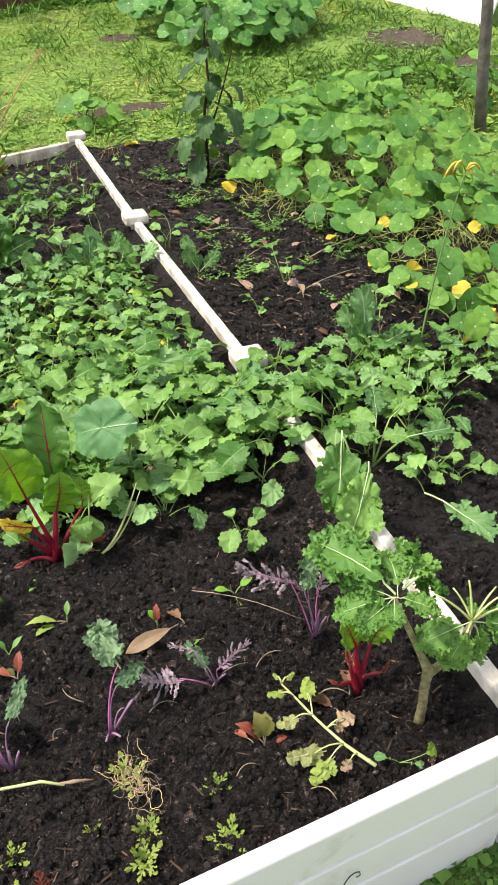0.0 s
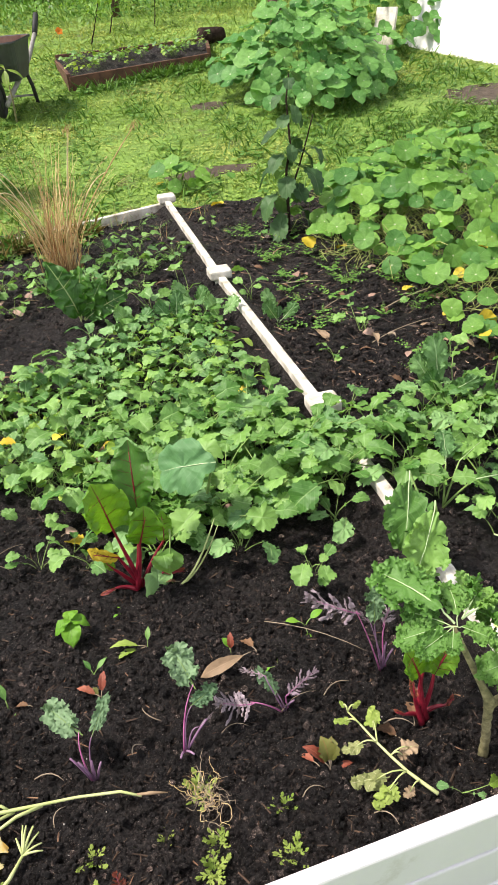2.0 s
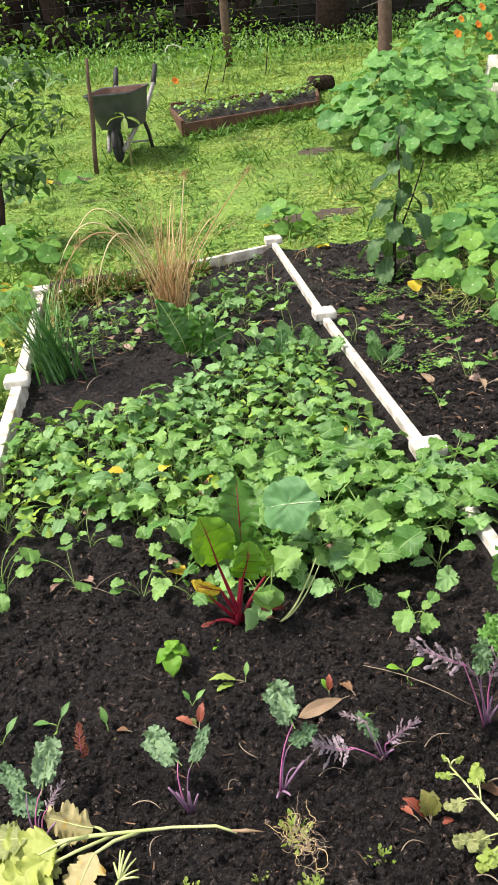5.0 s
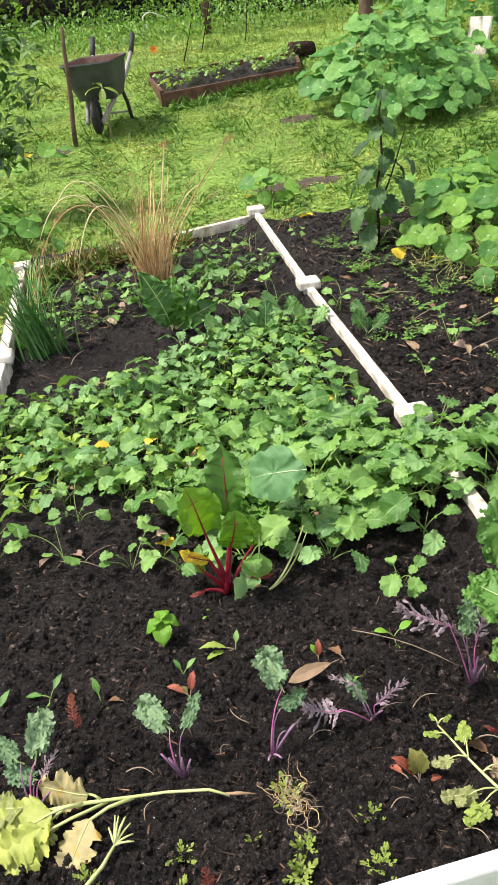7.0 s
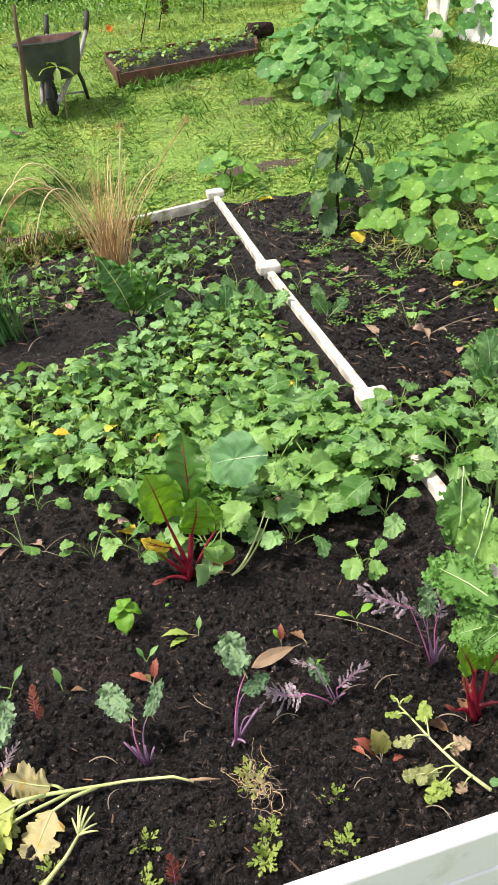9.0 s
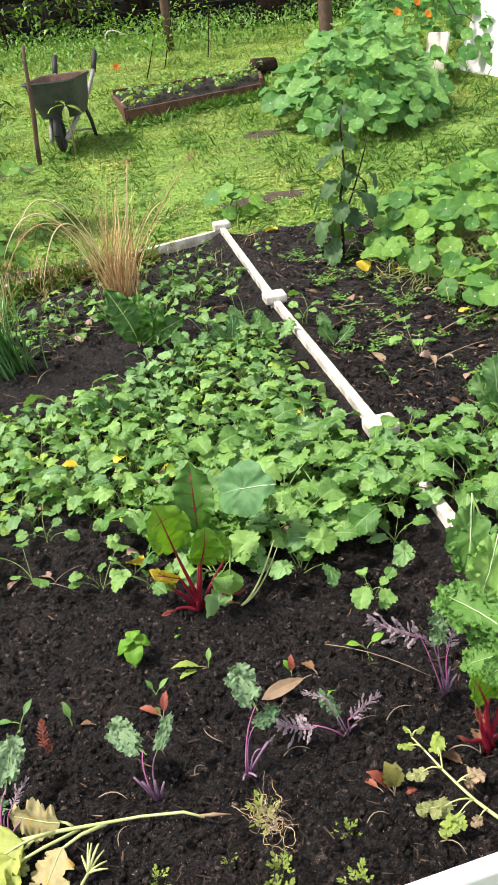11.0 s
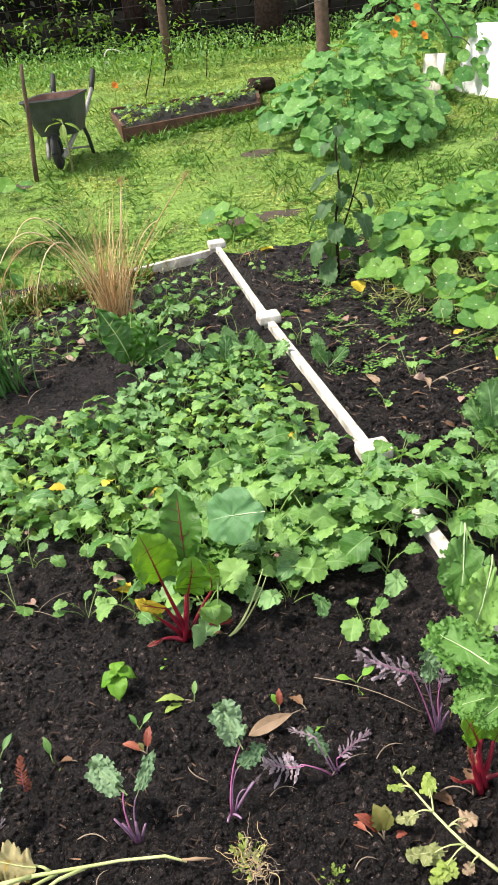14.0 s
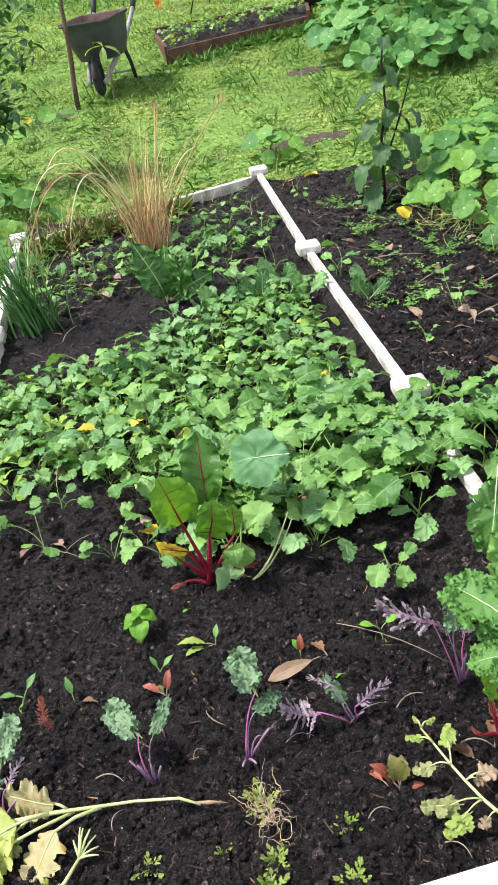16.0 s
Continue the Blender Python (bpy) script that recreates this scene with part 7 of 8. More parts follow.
# yellowed leaves low among the greens
ry = random.Random(66)
for k in range(34):
    x = ry.uniform(-1.15, -0.1)
    y = ry.uniform(front_edge(x) - 0.02, min(2.2, front_edge(x) + 0.7))
    loose(("yel", "lime", "pink", "yel", "dark")[k % 5], x, y, ry.uniform(0, 360), ry.uniform(0.5, 0.9), ry.uniform(0.01, 0.07), ry.uniform(-0.3, 0.4), 0.2)


def stub_plant(x, y, pieces, label, cat="seedling", name="seedling"):
    """Little plants of one or a few leaves: (kind of leaf, azimuth, pitch up, size)."""
    p = thing(name, (x, y, soil_z(x, y) - 0.002), label, cat)
    for key, az, pt, s in pieces:
        leaf_part("leaf", LOOSE[key] if key in LOOSE else SMALL[key], aim((0, 0, 0), radians(az), radians(pt), 0.1, s), p)
    return p


SMALL = {"round": full_leaf("seed_leaf", 700, 0.025, 0.015, 0.02, M["basil"], M["stem"], oval, 0.02, 3, 0.01, 3, 0.2, 0.4, 0.5, 7, 4, 0.0012),
         "long": full_leaf("seed_leaf", 701, 0.034, 0.013, 0.016, M["mustard"], M["stem"], lance, 0.03, 3, 0.02, 3, 0.2, 0.4, 0.3, 7, 4, 0.0012)}
stub_plant(-0.277, 0.889, (("round", 75, 50, 1.1), ("round", -80, 55, 1.2), ("round", 180, -10, 0.8)), "seedling with two broad seed leaves")
stub_plant(-0.438, 0.879, (("round", 20, 70, 0.9), ("round", 190, 20, 0.8), ("red", -20, 75, 0.8)), "sprout with a thin red stem")
stub_plant(-0.711, 0.905, (("long", 30, 60, 0.8), ("long", -60, 50, 0.9)), "seedling with two narrow leaves")
stub_plant(-0.702, 0.849, (("red", 60, 35, 0.9), ("red", -25, 60, 0.9), ("olive", 40, 30, 0.6)), "wilted stub with reddish leaf stalks")
stub_plant(-0.598, 0.947, (("lime", 80, 25, 1.1), ("lime", 95, 8, 1.0), ("long", -20, 60, 0.9)), "seedling with bent yellow-green leaves")
stub_plant(-0.878, 0.881, (("long", 15, 70, 1.1), ("long", -150, 10, 0.6)), "single upright bright green sprout")
rf = thing("seedling", (-0.922, 0.822, 0.0), "rust-red feathery sprout on soil", "seedling")
leaf_part("leaf", FEATHER["red"][0], span((0, 0, 0.018), (0.002, 0.016, 0.070), 0.1, 0.1, (0, -1, 0.5)) @ Matrix.Diagonal((0.9, 1, 0.9, 1)), rf)
leaf_part("leaf", FEATHER["red"][1], span((0, 0, 0), (0.008, 0.0, 0.03), 0.1, 0.1, (0, -1, 0.5)), rf)
rf = thing("seedling", (-0.708, 0.455, 0.0), "rust-red feathery sprout on soil", "seedling")
leaf_part("leaf", FEATHER["red"][2], span((0, 0, 0), (0.0, 0.01, 0.05), 0.1, 0.1, (0, -1, 0.5)), rf)
stub_plant(-0.980, 0.918, (("long", 75, 25, 1.1), ("long", -35, 45, 1.1), ("round", 180, 20, 0.9)), "seedling with spread narrow leaves")
stub_plant(-1.086, 0.898, (("long", -40, 50, 1.2), ("long", 60, 30, 1.0), ("round", 150, 30, 1.0)), "seedling with spread narrow leaves")
stub_plant(-0.362, 0.81, (("round", 90, 15, 0.7), ("round", -30, 15, 0.7), ("round", 210, 15, 0.7)), "small clover-like sprout on soil")
stub_plant(-0.338, 0.567, (("red", 55, 60, 1.2), ("olive", 5, 70, 1.2), ("olive", -25, 65, 1.1), ("red", -90, 20, 0.7)), "wilting chard with olive and red leaves", "chard", "wilted_chard")
stub_plant(-0.64, 1.06, (("round", 10, 40, 0.5), ("round", 120, 40, 0.5)), "tiny green sprout in dark soil")
sp = thing("seedling", (-0.150, 0.462, soil_z(-0.150, 0.462)), "young kale sprout with rounded leaves beside the white board", "seedling")
for k, (tip, roll) in enumerate((((-0.038, 0.012, 0.034), 0.1), ((0.030, -0.026, 0.024), -0.1), ((0.066, -0.016, 0.034), 0.2))):
    leaf_part("leaf", (MUST2[0], MUST2[1], MUST_PALE[1])[k], span((0, 0, 0.004), tip, roll, (0.152, 0.17, 0.12)[k], (0.0, -0.5, 1.0)), sp)
for x, y, s in ((-0.443, 0.445, 1.25), (-0.433, 0.533, 0.9), (-0.564, 0.463, 1.1), (-0.75, 0.537, 1.0), (-0.629, 0.537, 0.6), (-0.76, 0.47, 1.3), (-0.555, 0.60, 1.3), (-0.90, 0.52, 1.0), (-0.55, 0.505, 1.0)):
    p = thing("seedling", (x, y, soil_z(x, y) - 0.003), "tiny feathery yellow-green seedling", "seedling", "feathery seedlings")
    for k in range(7):
        leaf_part("leaf", FEATHER["lime"][k % 3], aim((0, 0, 0), k * 0.9 + x * 40, 0.35 + 0.3 * (k % 3), 0, s * rg.uniform(0.19, 0.29)) @ Matrix.Diagonal((0.75, 1, 1, 1)), p)
for k in range(20):
    x, y = ry.uniform(-1.1, -0.08), ry.uniform(2.72, 3.65)
    if (x + 0.64) ** 2 + (y - 3.34) ** 2 < 0.02 or (x < -0.45 and y < 2.86) or (x + 0.2) ** 2 + (y - 2.93) ** 2 < 0.03:
        continue
    mustard_plant(x, y, ry, ry.randint(4, 7), ry.uniform(0.6, 0.95), MUST2 if k % 2 == 0 else MUST, "seedling", "small green brassica seedling in dark soil", "seedling", (0.6, 1.2))
for k in range(60):
    x, y = (ry.uniform(-1.12, -0.5), ry.uniform(2.75, 3.3)) if k < 13 else (ry.uniform(0.1, 0.95), ry.uniform(1.7, 3.4))
    loose(("pink", "dark", "dark", "tan", "dark", "pink")[k % 6], x, y, ry.uniform(0, 360), ry.uniform(0.5, 1.1), 0.012, ry.uniform(-0.2, 0.3), 0.3)
# leafy sprouts between bare soil and greens
for x, y, n, s in ((-0.807, 1.278, 5, 0.7), (-0.735, 1.30, 4, 0.65), (-0.695, 1.235, 5, 0.7), (-0.962, 1.35, 4, 1.0), (-0.202, 1.056, 4, 0.75), (-0.20, 1.03, 3, 0.7), (-1.165, 1.42, 6, 1.0), (-1.15, 1.36, 4, 0.8), (-0.93, 1.50, 5, 0.8)):
    mustard_plant(x, y, rng, n, s, MUST, "seedling", "small green brassica seedling in dark soil", "seedling", (0.6, 1.1))


# pulled-up wilting stalks
def pulled(name, pts, r0, mat, leaves, label):
    """leaves: position along the stalk, offset of the tip, length scale, leaf kind."""
    p = thing(name, (0, 0, 0), label, "stalk")
    mb = MB()
    n = len(pts)
    tube(mb, pts, [r0 * (1 - 0.55 * k / (n - 1)) if name != 'pulled_kale' or r0 < 0.0058 else r0 * (0.36, 0.44, 0.41, 0.48, 0.58, 0.66, 0.66)[k] for k in range(n)], 7)
    part("stalk", mb, M[mat], p)
    for k, (i, tip, s, me) in enumerate(leaves):
        a = Vector(pts[i])
        b = a + Vector(tip)
        mb = MB()
        tube(mb, bend(a, a + (b - a) * 0.6, 0.01, 5), [r0 * 0.5, r0 * 0.45, r0 * 0.4, r0 * 0.3, r0 * 0.25], 5)
        part("leaf_stalk", mb, M[mat], p)
        L = (b - a).length * 0.75
        leaf_part("leaf", me, span(a + (b - a) * 0.35, b, 0.3 * (-1) ** k, L / max(0.2, s) * 0 + 0.10, (0.1, -0.35, 1)), p)
    return p


M["kale_root"] = plain_mat("dry_kale_root", ((0.3, (0.20, 0.13, 0.07)), (0.7, (0.38, 0.28, 0.18))), 40, 0.7, 0.4)
WB = [lobed_leaf("wilted_leaf", 760 + k, 0.10, 0.062, 0.0, M[mt], M["pale_stem"], None, 0.24, 2.5, 0.10, 11, 0.13, 5.0, 0.0, 0.4, 0.12, 44, 10, 0.0018) for k, mt in enumerate(("lime_pale", "pale_leaf", "yellow_dry"))]
LWILT = [pinnate_leaf("wilted_leaf", 750 + k, 0.10, 0.066, M[mt], M["pale_stem"], 3, 1.25, 0.2, 0.6, 0.0016, 0.4, 0.5, 0.12, 0.2) for k, mt in enumerate(("lime", "pale_leaf", "lime", "pale_leaf"))]
WBRN = lobed_leaf("wilted_leaf", 740, 0.10, 0.075, 0.0, M["brown_leaf"], M["pale_stem"], None, 0.2, 2.5, 0.16, 7, 0.14, 5, 0.0, 0.5, 0.1, 24, 8, 0.0018)
pulled("pulled_kale", [(-0.196, 0.458, 0.028), (-0.214, 0.486, 0.030), (-0.227, 0.507, 0.032), (-0.242, 0.540, 0.034), (-0.254, 0.569, 0.036), (-0.268, 0.610, 0.038), (-0.278, 0.644, 0.034)], 0.0034, "pale_stem",
       ((5, (-0.036, 0.024, 0.0), 1, LWILT[0]), (4, (0.016, 0.066, 0.006), 1, LWILT[2]), (4, (-0.056, 0.008, 0.0), 1, LWILT[1]), (3, (0.060, 0.012, -0.004), 1, WBRN), (3, (0.034, -0.004, -0.006), 1, WBRN),
        (2, (-0.086, 0.003, 0.0), 1, LWILT[3]), (2, (-0.066, -0.034, -0.004), 1, LWILT[2]), (1, (-0.034, -0.014, -0.010), 1, WBRN), (6, (0.026, 0.008, 0.006), 1, LWILT[0]), (6, (-0.006, 0.022, 0.004), 1, LWILT[0])), "wilting pulled-up kale lying on the soil")
pk = pulled("pulled_kale", [(-0.655, 0.610, 0.012), (-0.688, 0.626, 0.016), (-0.76, 0.634, 0.022), (-0.815, 0.637, 0.024), (-0.893, 0.641, 0.028), (-0.96, 0.640, 0.03), (-1.06, 0.635, 0.026)], 0.0060, "pale_stem", (), "long pale pulled-up kale stalk with yellowed leaves")
for k, (line, rad, tip, me, wide, face) in enumerate((
        (((-0.815, 0.637, 0.022), (-0.857, 0.626, 0.026), (-0.888, 0.610, 0.026), (-0.898, 0.598, 0.022)), 0.0036, (-0.942, 0.532, 0.006), WB[2], 1.1, (0.2, -0.2, 1.0)),
        (((-0.860, 0.639, 0.022), (-0.919, 0.620, 0.026), (-0.958, 0.606, 0.026), (-0.975, 0.600, 0.022)), 0.0032, (-1.055, 0.552, 0.010), WB[0], 1.0, (0.0, -0.2, 1.0)),
        (((-0.90, 0.641, 0.030), (-0.930, 0.636, 0.036), (-0.950, 0.630, 0.036), (-0.965, 0.625, 0.036)), 0.0032, (-1.075, 0.592, 0.030), WB[0], 1.1, (0.1, -0.5, 1.0)),
        (((-0.87, 0.642, 0.028), (-0.880, 0.648, 0.034), (-0.890, 0.652, 0.036), (-0.898, 0.655, 0.036)), 0.0028, (-0.984, 0.668, 0.046), WB[2], 1.2, (0.0, -1.0, 0.6)),
        (((-0.96, 0.640, 0.028), (-0.985, 0.646, 0.034), (-1.0, 0.650, 0.036), (-1.015, 0.652, 0.036)), 0.0028, (-1.09, 0.668, 0.042), WB[1], 1.0, (0.1, -0.7, 1.0)),
        (((-0.93, 0.640, 0.026), (-0.945, 0.632, 0.026), (-0.955, 0.626, 0.022), (-0.962, 0.620, 0.02)), 0.0024, (-0.985, 0.575, 0.014), WB[1], 1.1, (0.0, -0.3, 1.0)))):
    mb = MB()
    tube(mb, line, [rad, rad * 0.9, rad * 0.75, rad * 0.6], 6)
    part("leaf_stalk", mb, M["pale_stem"], pk)
    leaf_part("leaf", me, span(Vector(line[2]), tip, 0.25 * (-1) ** k, 0.10, face) @ Matrix.Diagonal((wide, 1, 1, 1)), pk)
st = MB()
tube(st, [(-0.612, 0.603, 0.012), (-0.628, 0.607, 0.013), (-0.640, 0.606, 0.019), (-0.650, 0.611, 0.014), (-0.662, 0.614, 0.013)], [0.0010, 0.0022, 0.0034, 0.0026, 0.0026], 7)
part("root_end", st, M["kale_root"], bpy.data.objects["pulled_kale.001"], "dry brown root end")
cs = pulled("cut_stalk", [(-0.93, 0.47, 0.014), (-0.90, 0.50, 0.016), (-0.87, 0.53, 0.018), (-0.845, 0.565, 0.022)], 0.0050, "pale_stem", (), "cut pale green kale stalk on the soil")
for k, q in enumerate(((0.03, 0.012, 0.0), (0.028, 0.025, 0.01), (0.018, 0.035, 0.012), (0.004, 0.040, 0.016), (0.022, 0.030, 0.022), (0.032, -0.004, 0.004), (0.012, 0.030, 0.028), (-0.008, 0.025, 0.01))):
    st = MB()
    a = Vector((-0.848, 0.560, 0.022))
    tube(st, bend(a, a + Vector(q), 0.003, 4), [0.0024, 0.0021, 0.0018, 0.0012], 6)
    part("leaf_stub", st, M["pale_stem"], cs)
bent_stem = thing("bolted_stem", (-0.498, 1.088, 0.012), "bent yellow-green stem of a kale plant", "kale")
for k in range(4):
    mb = MB()
    tube(mb, bend((0.004 * k, 0.002 * k, 0), (0.088 + 0.007 * k, 0.075 + 0.004 * k, 0.070 + 0.012 * (k % 3)), -0.020, 8), [0.0026, 0.0025, 0.0024, 0.0022, 0.002, 0.0018, 0.0015, 0.001], 6)
    part("stem", mb, M["pale_stem"], bent_stem)

rl = thing("kale_plant", (-0.53, 1.17, 0), "kale with a rounded toothed leaf near the soil", "kale", "greens sown in the bed")
leaf_part("leaf", lobed_leaf("kale_leaf", 77, 0.085, 0.085, 0.05, M["kale"], M["stem"], None, 0.04, 2, 0.06, 6, 0.04, 3, 0.3, 0.6), span((0.03, -0.02, 0.12), (0.008, -0.09, 0.035), 0.0, 0.135, (0.0, -1.0, 0.9)), rl)
for k in range(4):
    leaf_part("leaf", KALE[k], aim((0, 0.03, 0), 0.6 + 1.3 * k, 0.9, 0, 0.8), rl)

# heap of dry roots and stems
sh = thing("root_tangle", (-0.553, 0.573, 0.0), "tangle of dry pale roots and stems", "root tangle")
rs = random.Random(9)
for k in range(40):
    mb = MB()
    q, w = Vector((rs.gauss(0, 0.012), rs.gauss(0.01, 0.022), rs.uniform(0.004, 0.02))), rs.random() * 6.28
    pts = []
    for e in range(12):
        pts.append(q.copy())
        w += rs.gauss(0, 0.75)
        q += Vector((0.0048 * math.cos(w), 0.0060 * math.sin(w), rs.uniform(-0.003, 0.003)))
        q.z = max(0.003, min(0.024, q.z))
    tube(mb, pts, [0.00065 - 0.00003 * e for e in range(12)], 5, False)
    part("root", mb, M["twig"] if k % 3 else M["straw"], sh)


def twig(x0, y0, x1, y1, r, mat="twig", label="thin bleached twig on the soil", lift=0.008):
    mb = MB()
    t = thing("twig", (x0, y0, 0.0), label, "twig", "twigs")
    tube(mb, bend((0, 0, max(soil_z(x0, y0), 0) + lift), (x1 - x0, y1 - y0, max(soil_z(x1, y1), 0) + lift), 0.006, 6, 0.008), [r * q for q in (0.65, 0.65, 0.6, 0.55, 0.45, 0.3)], 5)
    part("stick", mb, M[mat], t)


for x0, y0, x1, y1, r in ((-0.355, 0.925, -0.185, 0.78, 0.0014), (-0.30, 0.71, -0.245, 0.725, 0.0022), (-0.385, 0.70, -0.31, 0.725, 0.0013), (-0.83, 0.70, -0.78, 0.68, 0.002), (-0.66, 0.695, -0.64, 0.71, 0.002), (-0.50, 0.69, -0.45, 0.69, 0.0012),
                          (-0.22, 0.62, -0.17, 0.60, 0.0022), (-0.98, 1.33, -0.87, 1.27, 0.0015), (-0.92, 1.31, -0.84, 1.36, 0.0012), (-0.6, 0.75, -0.63, 0.79, 0.0018), (-0.40, 0.53, -0.36, 0.535, 0.0016), (-0.3, 0.47, -0.27, 0.44, 0.0016),
                          (-0.8, 0.6, -0.78, 0.63, 0.0015)):
    twig(x0, y0, x1, y1, r)
for x0, y0, x1, y1, r in ((0.35, 2.05, 0.62, 2.15, 0.003), (0.5, 2.3, 0.8, 2.42, 0.004), (0.2, 2.7, 0.4, 2.65, 0.003), (0.3, 2.4, 0.5, 2.5, 0.003), (-0.7, 3.7, -0.4, 3.9, 0.004), (-0.9, 3.6, -0.6, 3.75, 0.003), (-1.0, 2.5, -0.95, 2.62, 0.003), (-0.15, 3.5, -0.1, 3.8, 0.003), (0.42, 2.08, 0.44, 2.06, 0.01)):
    twig(x0, y0, x1, y1, r)
chip = tagged(part("bark_chip", full_leaf("bark_chip", 801, 0.05, 0.05, 0.0, M["white_bit"], M["white_bit"], oval, 0.15, 3, 0.05, 3, 0.1, 0.3, 0.0, 6, 4, 0.0)), "pale scrap lying on the soil", "scrap")
chip.matrix_basis = pose(-0.181, 3.0, 0.03, 10, 15, 40)

scrap = tagged(part("fallen_leaf", full_leaf("pale_leaf_scrap", 803, 0.15, 0.06, 0.02, M["white_bit"], M["stem"], oval, 0.05, 3, 0.06, 3, 0.3, 0.5, 0.0, 8, 4, 0.0015)), "pale folded leaf caught in the nasturtiums", "leaf")
scrap.matrix_basis = span((1.07, 6.0, 0.28), (1.237, 6.0, 0.347), 0.3, 0.17, (0.0, -1.0, 0.6))
# scribble-like dark mark on the board's face, built as a thin tube
td = thing("tendril", (0, 0, 0), "thin dark curved mark on the white board", "tendril")
mb = MB()
tube(mb, [(x, y - 0.0027, z) for x, y, z in ((-0.290, 0.3715, -0.122), (-0.284, 0.372, -0.103), (-0.277, 0.3725, -0.090), (-0.268, 0.373, -0.085), (-0.260, 0.3735, -0.090), (-0.258, 0.3735, -0.101), (-0.262, 0.3735, -0.107), (-0.265, 0.373, -0.101))], 0.0009, 5, False)
part("stem", mb, M["black"], td)

# crumbs and clods
def crumbs(name, n, region, s0, s1, mat, seed, label, cat, lumps=True, heap=0.0):
    """Loose crumbs over the soil, some of them heaped into clods; without lumps, thin splinters and fibres."""
    r = random.Random(seed)
    mb = MB()
    octa = [(1, 0, 0), (0, 1, 0), (-1, 0, 0), (0, -1, 0), (0, 0, 1)]
    octf = [(0, 1, 4), (1, 2, 4), (2, 3, 4), (3, 0, 4)]
    cap = [(math.cos(k * 1.047), math.sin(k * 1.047), -0.35) for k in range(6)] + [(0.62 * math.cos(k * 1.047 + 0.5), 0.62 * math.sin(k * 1.047 + 0.5), 0.45) for k in range(6)] + [(0, 0, 0.8)]
    capf = [(k, (k + 1) % 6, 6 + k) for k in range(6)] + [((k + 1) % 6, 6 + (k + 1) % 6, 6 + k) for k in range(6)] + [(6 + k, 6 + (k + 1) % 6, 12) for k in range(6)]
    left = 0
    for k in range(n):
        if left <= 0:
            cx, cy = region(r)
            left, spread = (r.randint(6, 30), r.uniform(0.004, 0.013)) if r.random() < heap else (1, 0.0)
        left -= 1
        x, y = cx + r.gauss(0, spread) if spread else cx, cy + r.gauss(0, spread) if spread else cy
        if abs(x - 0.06 + 0.0225 * y) < 0.035 or y < 0.418 + 0.0665 * x or x < -1.215:
            continue
        s = s0 + (s1 - s0) * r.random() ** 3.2
        up = max(0.0, spread * 0.8 - 0.6 * math.hypot(x - cx, y - cy)) if spread else 0.0
        z = soil_z(x, y) + up
        turn = Matrix.Rotation(r.random() * 6.28, 3, 'Z') @ Matrix.Rotation(r.uniform(-0.5, 0.5), 3, 'X')
        at = Vector((x, y, z))
        if lumps and s < 0.35 * s1:
            mb.add([turn @ Vector(v) * (s * r.uniform(0.6, 1.3)) + at for v in octa], octf)
        elif lumps:
            sc = Vector((s * r.uniform(0.7, 1.3), s * r.uniform(0.6, 1.1), s * r.uniform(0.6, 1.0)))
            mb.add([turn @ Vector((v[0] * sc.x, v[1] * sc.y, v[2] * sc.z)) * r.uniform(0.72, 1.22) + at for v in cap], capf)
        else:
            L, w = s * 2.2, s * r.uniform(0.08, 0.22)
            m = Matrix.Translation(at) @ Matrix.Rotation(r.random() * 6.28, 4, 'Z') @ Matrix.Rotation(r.uniform(-0.35, 0.35), 4, 'X')
            b = r.uniform(-0.25, 0.25) * L
            mb.add([m @ Vector(v) for v in ((-w, 0, 0), (w, 0, 0), (w * 0.6 + b, L, 0.0), (-w * 0.6 + b, L, 0), (0, 0, w), (b, L, w * 0.8))], [(0, 4, 5, 3), (4, 1, 2, 5), (0, 1, 4), (3, 5, 2)])
    return tagged(part(name, mb.mesh(name, M[mat], False)), label, cat, kind="stuff")


def near_soil(r):
    x = r.uniform(-1.22, 0.0)
    return x, 0.412 + 0.0665 * x + (1.55 - 0.412) * r.random() ** 1.25


crumbs("soil_clods", 54000, near_soil, 0.0012, 0.0085, "clod", 201, "crumbs and clods of dark soil", "soil clods", heap=0.34)
crumbs("soil_clods", 21000, lambda r: (r.uniform(-1.22, 1.0), r.uniform(1.6, 4.0)), 0.002, 0.017, "clod", 202, "crumbs and clods of dark soil", "soil clods", heap=0.12)
crumbs("soil_clods", 14000, lambda r: (r.uniform(0.06, 0.8), r.uniform(0.47, 2.6)), 0.0015, 0.012, "clod", 203, "crumbs and clods of dark soil", "soil clods", heap=0.15)
crumbs("wood_chips", 7500, near_soil, 0.0012, 0.011, "litter", 204, "fine wood chips and bark in the soil", "wood chips", False)
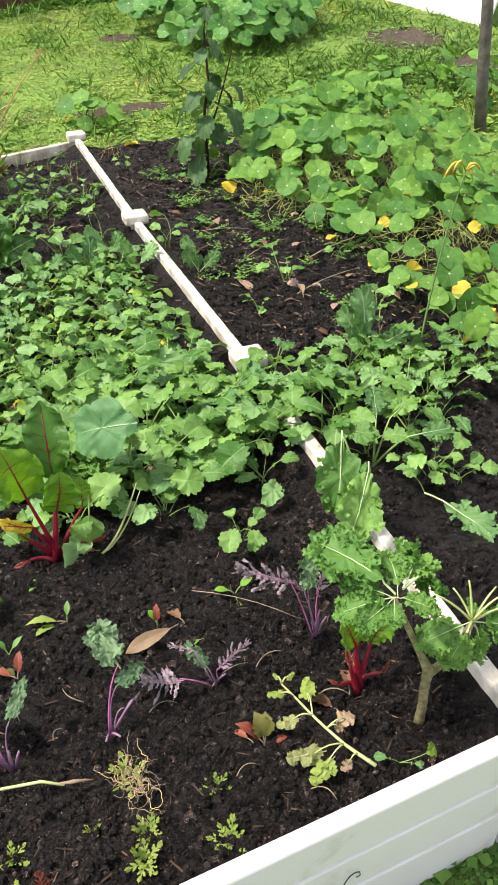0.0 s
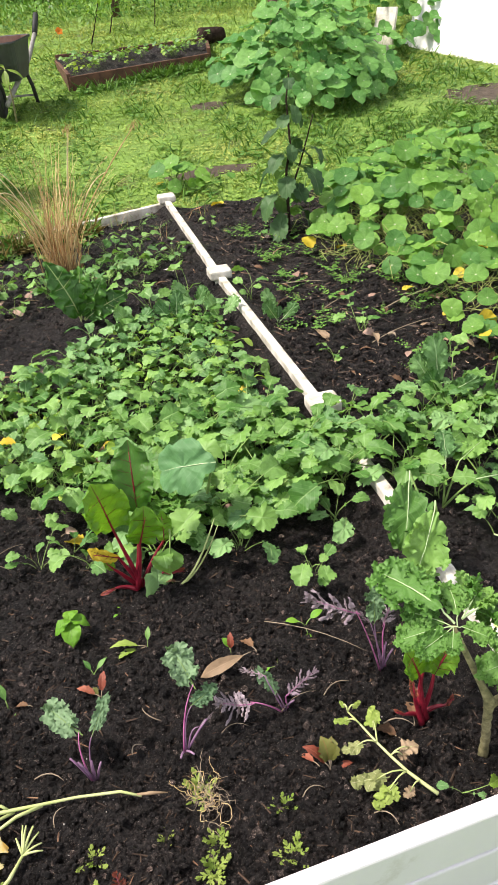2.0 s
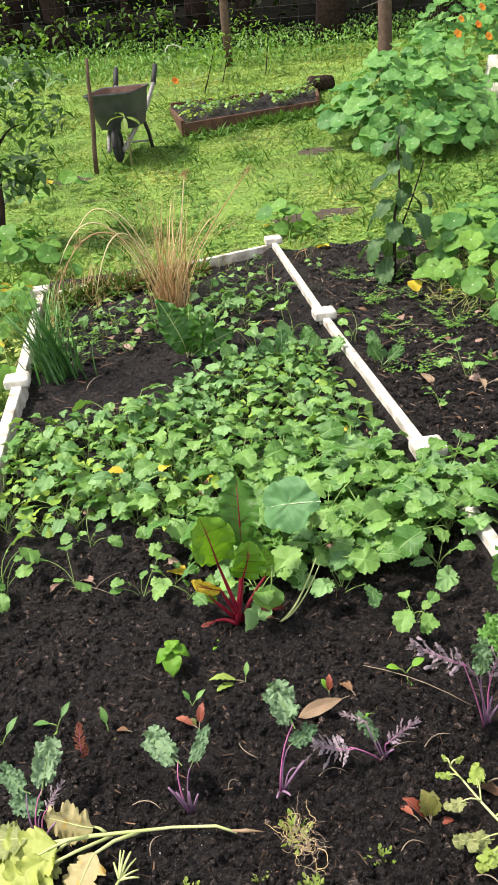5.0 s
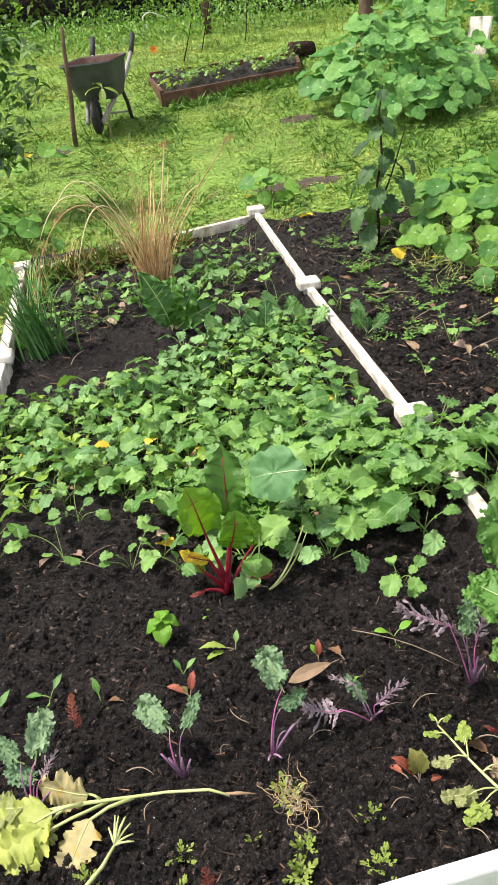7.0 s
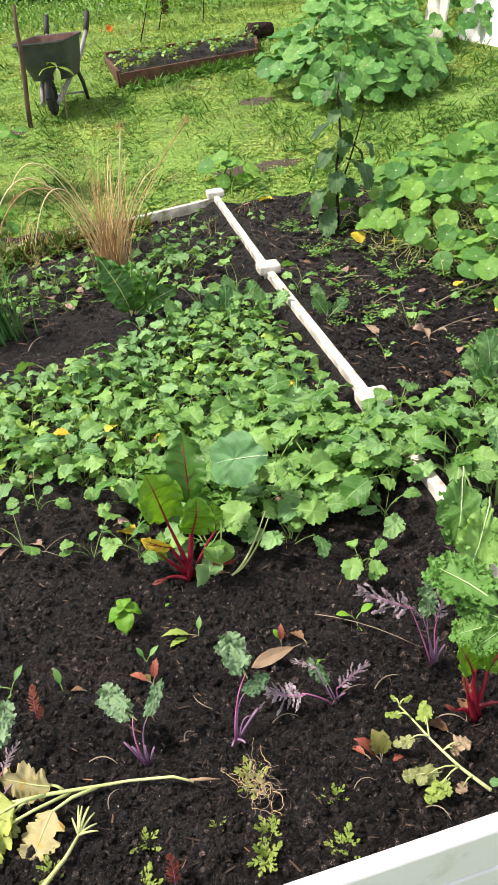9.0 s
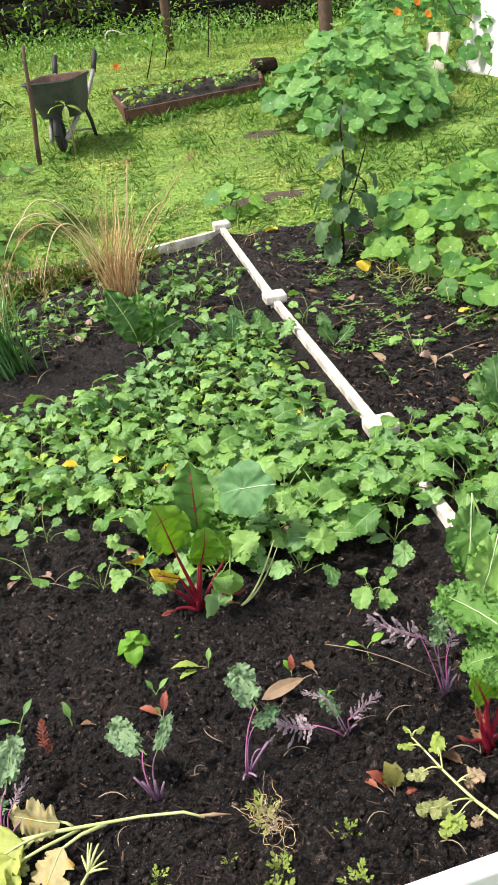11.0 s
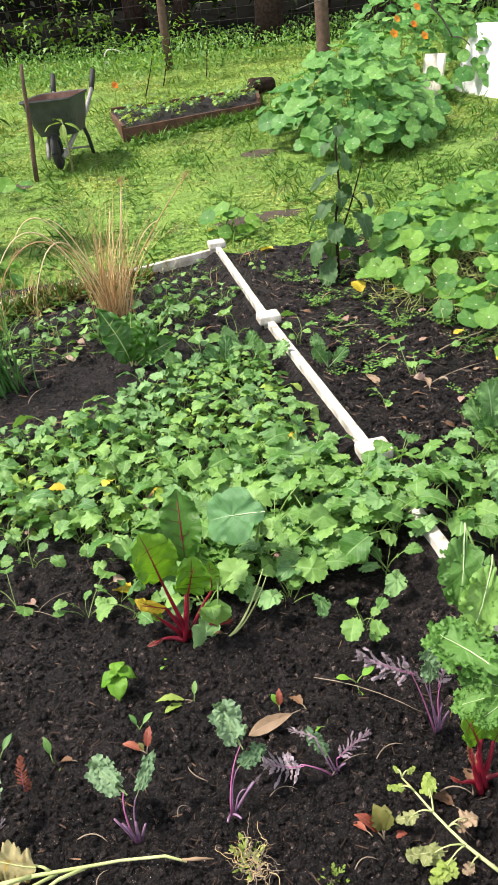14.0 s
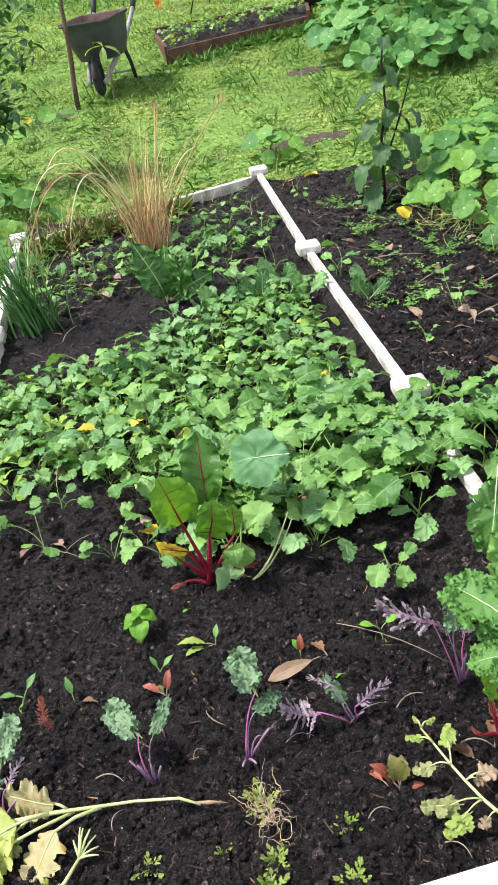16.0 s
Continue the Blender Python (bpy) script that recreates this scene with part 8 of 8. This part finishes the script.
crumbs("wood_chips", 5200, lambda r: (r.uniform(-1.2, 1.4), r.uniform(1.6, 4.0)), 0.004, 0.024, "litter", 205, "fine wood chips and bark in the soil", "wood chips", False)


crumbs("wood_chips", 1000, lambda r: (r.uniform(0.07, 1.0), r.uniform(1.7, 3.9)), 0.003, 0.020, "chips_pale", 207, "pale chips and shreds of dead leaf on the soil", "wood chips", False)
crumbs("soil_grit", 1300, near_soil, 0.0005, 0.0019, "grit", 206, "tiny pale specks of grit in the soil", "grit")


def weeds_low(name, n, region, s, seed, label):
    """Little sprawling weeds: sprigs from one foot, each with pairs of small leaves along it."""
    r = random.Random(seed)
    mb = MB()
    for k in range(n):
        cx, cy = region(r)
        z0 = soil_z(cx, cy)
        big = r.uniform(0.6, 1.3)
        for q in range(r.randint(3, 7)):
            a, rise, reach = r.random() * 6.28, r.uniform(0.3, 1.0), r.uniform(1.5, 3.4) * s * big
            for e in range(5):
                u = (e + 1) / 5
                c = Vector((cx + reach * u * math.cos(a), cy + reach * u * math.sin(a), z0 + 0.004 + rise * reach * 0.7 * u))
                for sd in (-1, 1):
                    L = s * big * r.uniform(0.45, 0.75) * (1.1 - 0.5 * u)
                    m = aim(c, a - 1.571 + sd * r.uniform(0.5, 1.1), r.uniform(-0.2, 0.5))
                    mb.add([m @ Vector(v) for v in ((0, 0, 0), (L * 0.34, L * 0.45, 0.08 * L), (0, L, -0.12 * L), (-L * 0.34, L * 0.45, 0.08 * L))], [(0, 1, 2), (0, 2, 3)])
    return tagged(part(name, mb, M["chickweed"]), label, "weeds", kind="stuff")


weeds_low("chickweed", 85, lambda r: (0.25 + 0.21 * int(r.uniform(0, 4)) + r.gauss(0, 0.045), 1.95 + 0.37 * int(r.uniform(0, 5)) + r.gauss(0, 0.07)), 0.022, 301, "low chickweed scattered over the soil")
weeds_low("chickweed", 55, lambda r: (r.uniform(0.35, 1.2), r.uniform(2.2, 3.9)), 0.022, 302, "low chickweed under the nasturtiums")
weeds_low("chickweed", 70, lambda r: (-0.1 - 1.1 * r.random() ** 0.7, 3.95 - 1.2 * r.random() ** 1.6), 0.02, 303, "low chickweed at the back of the bed")
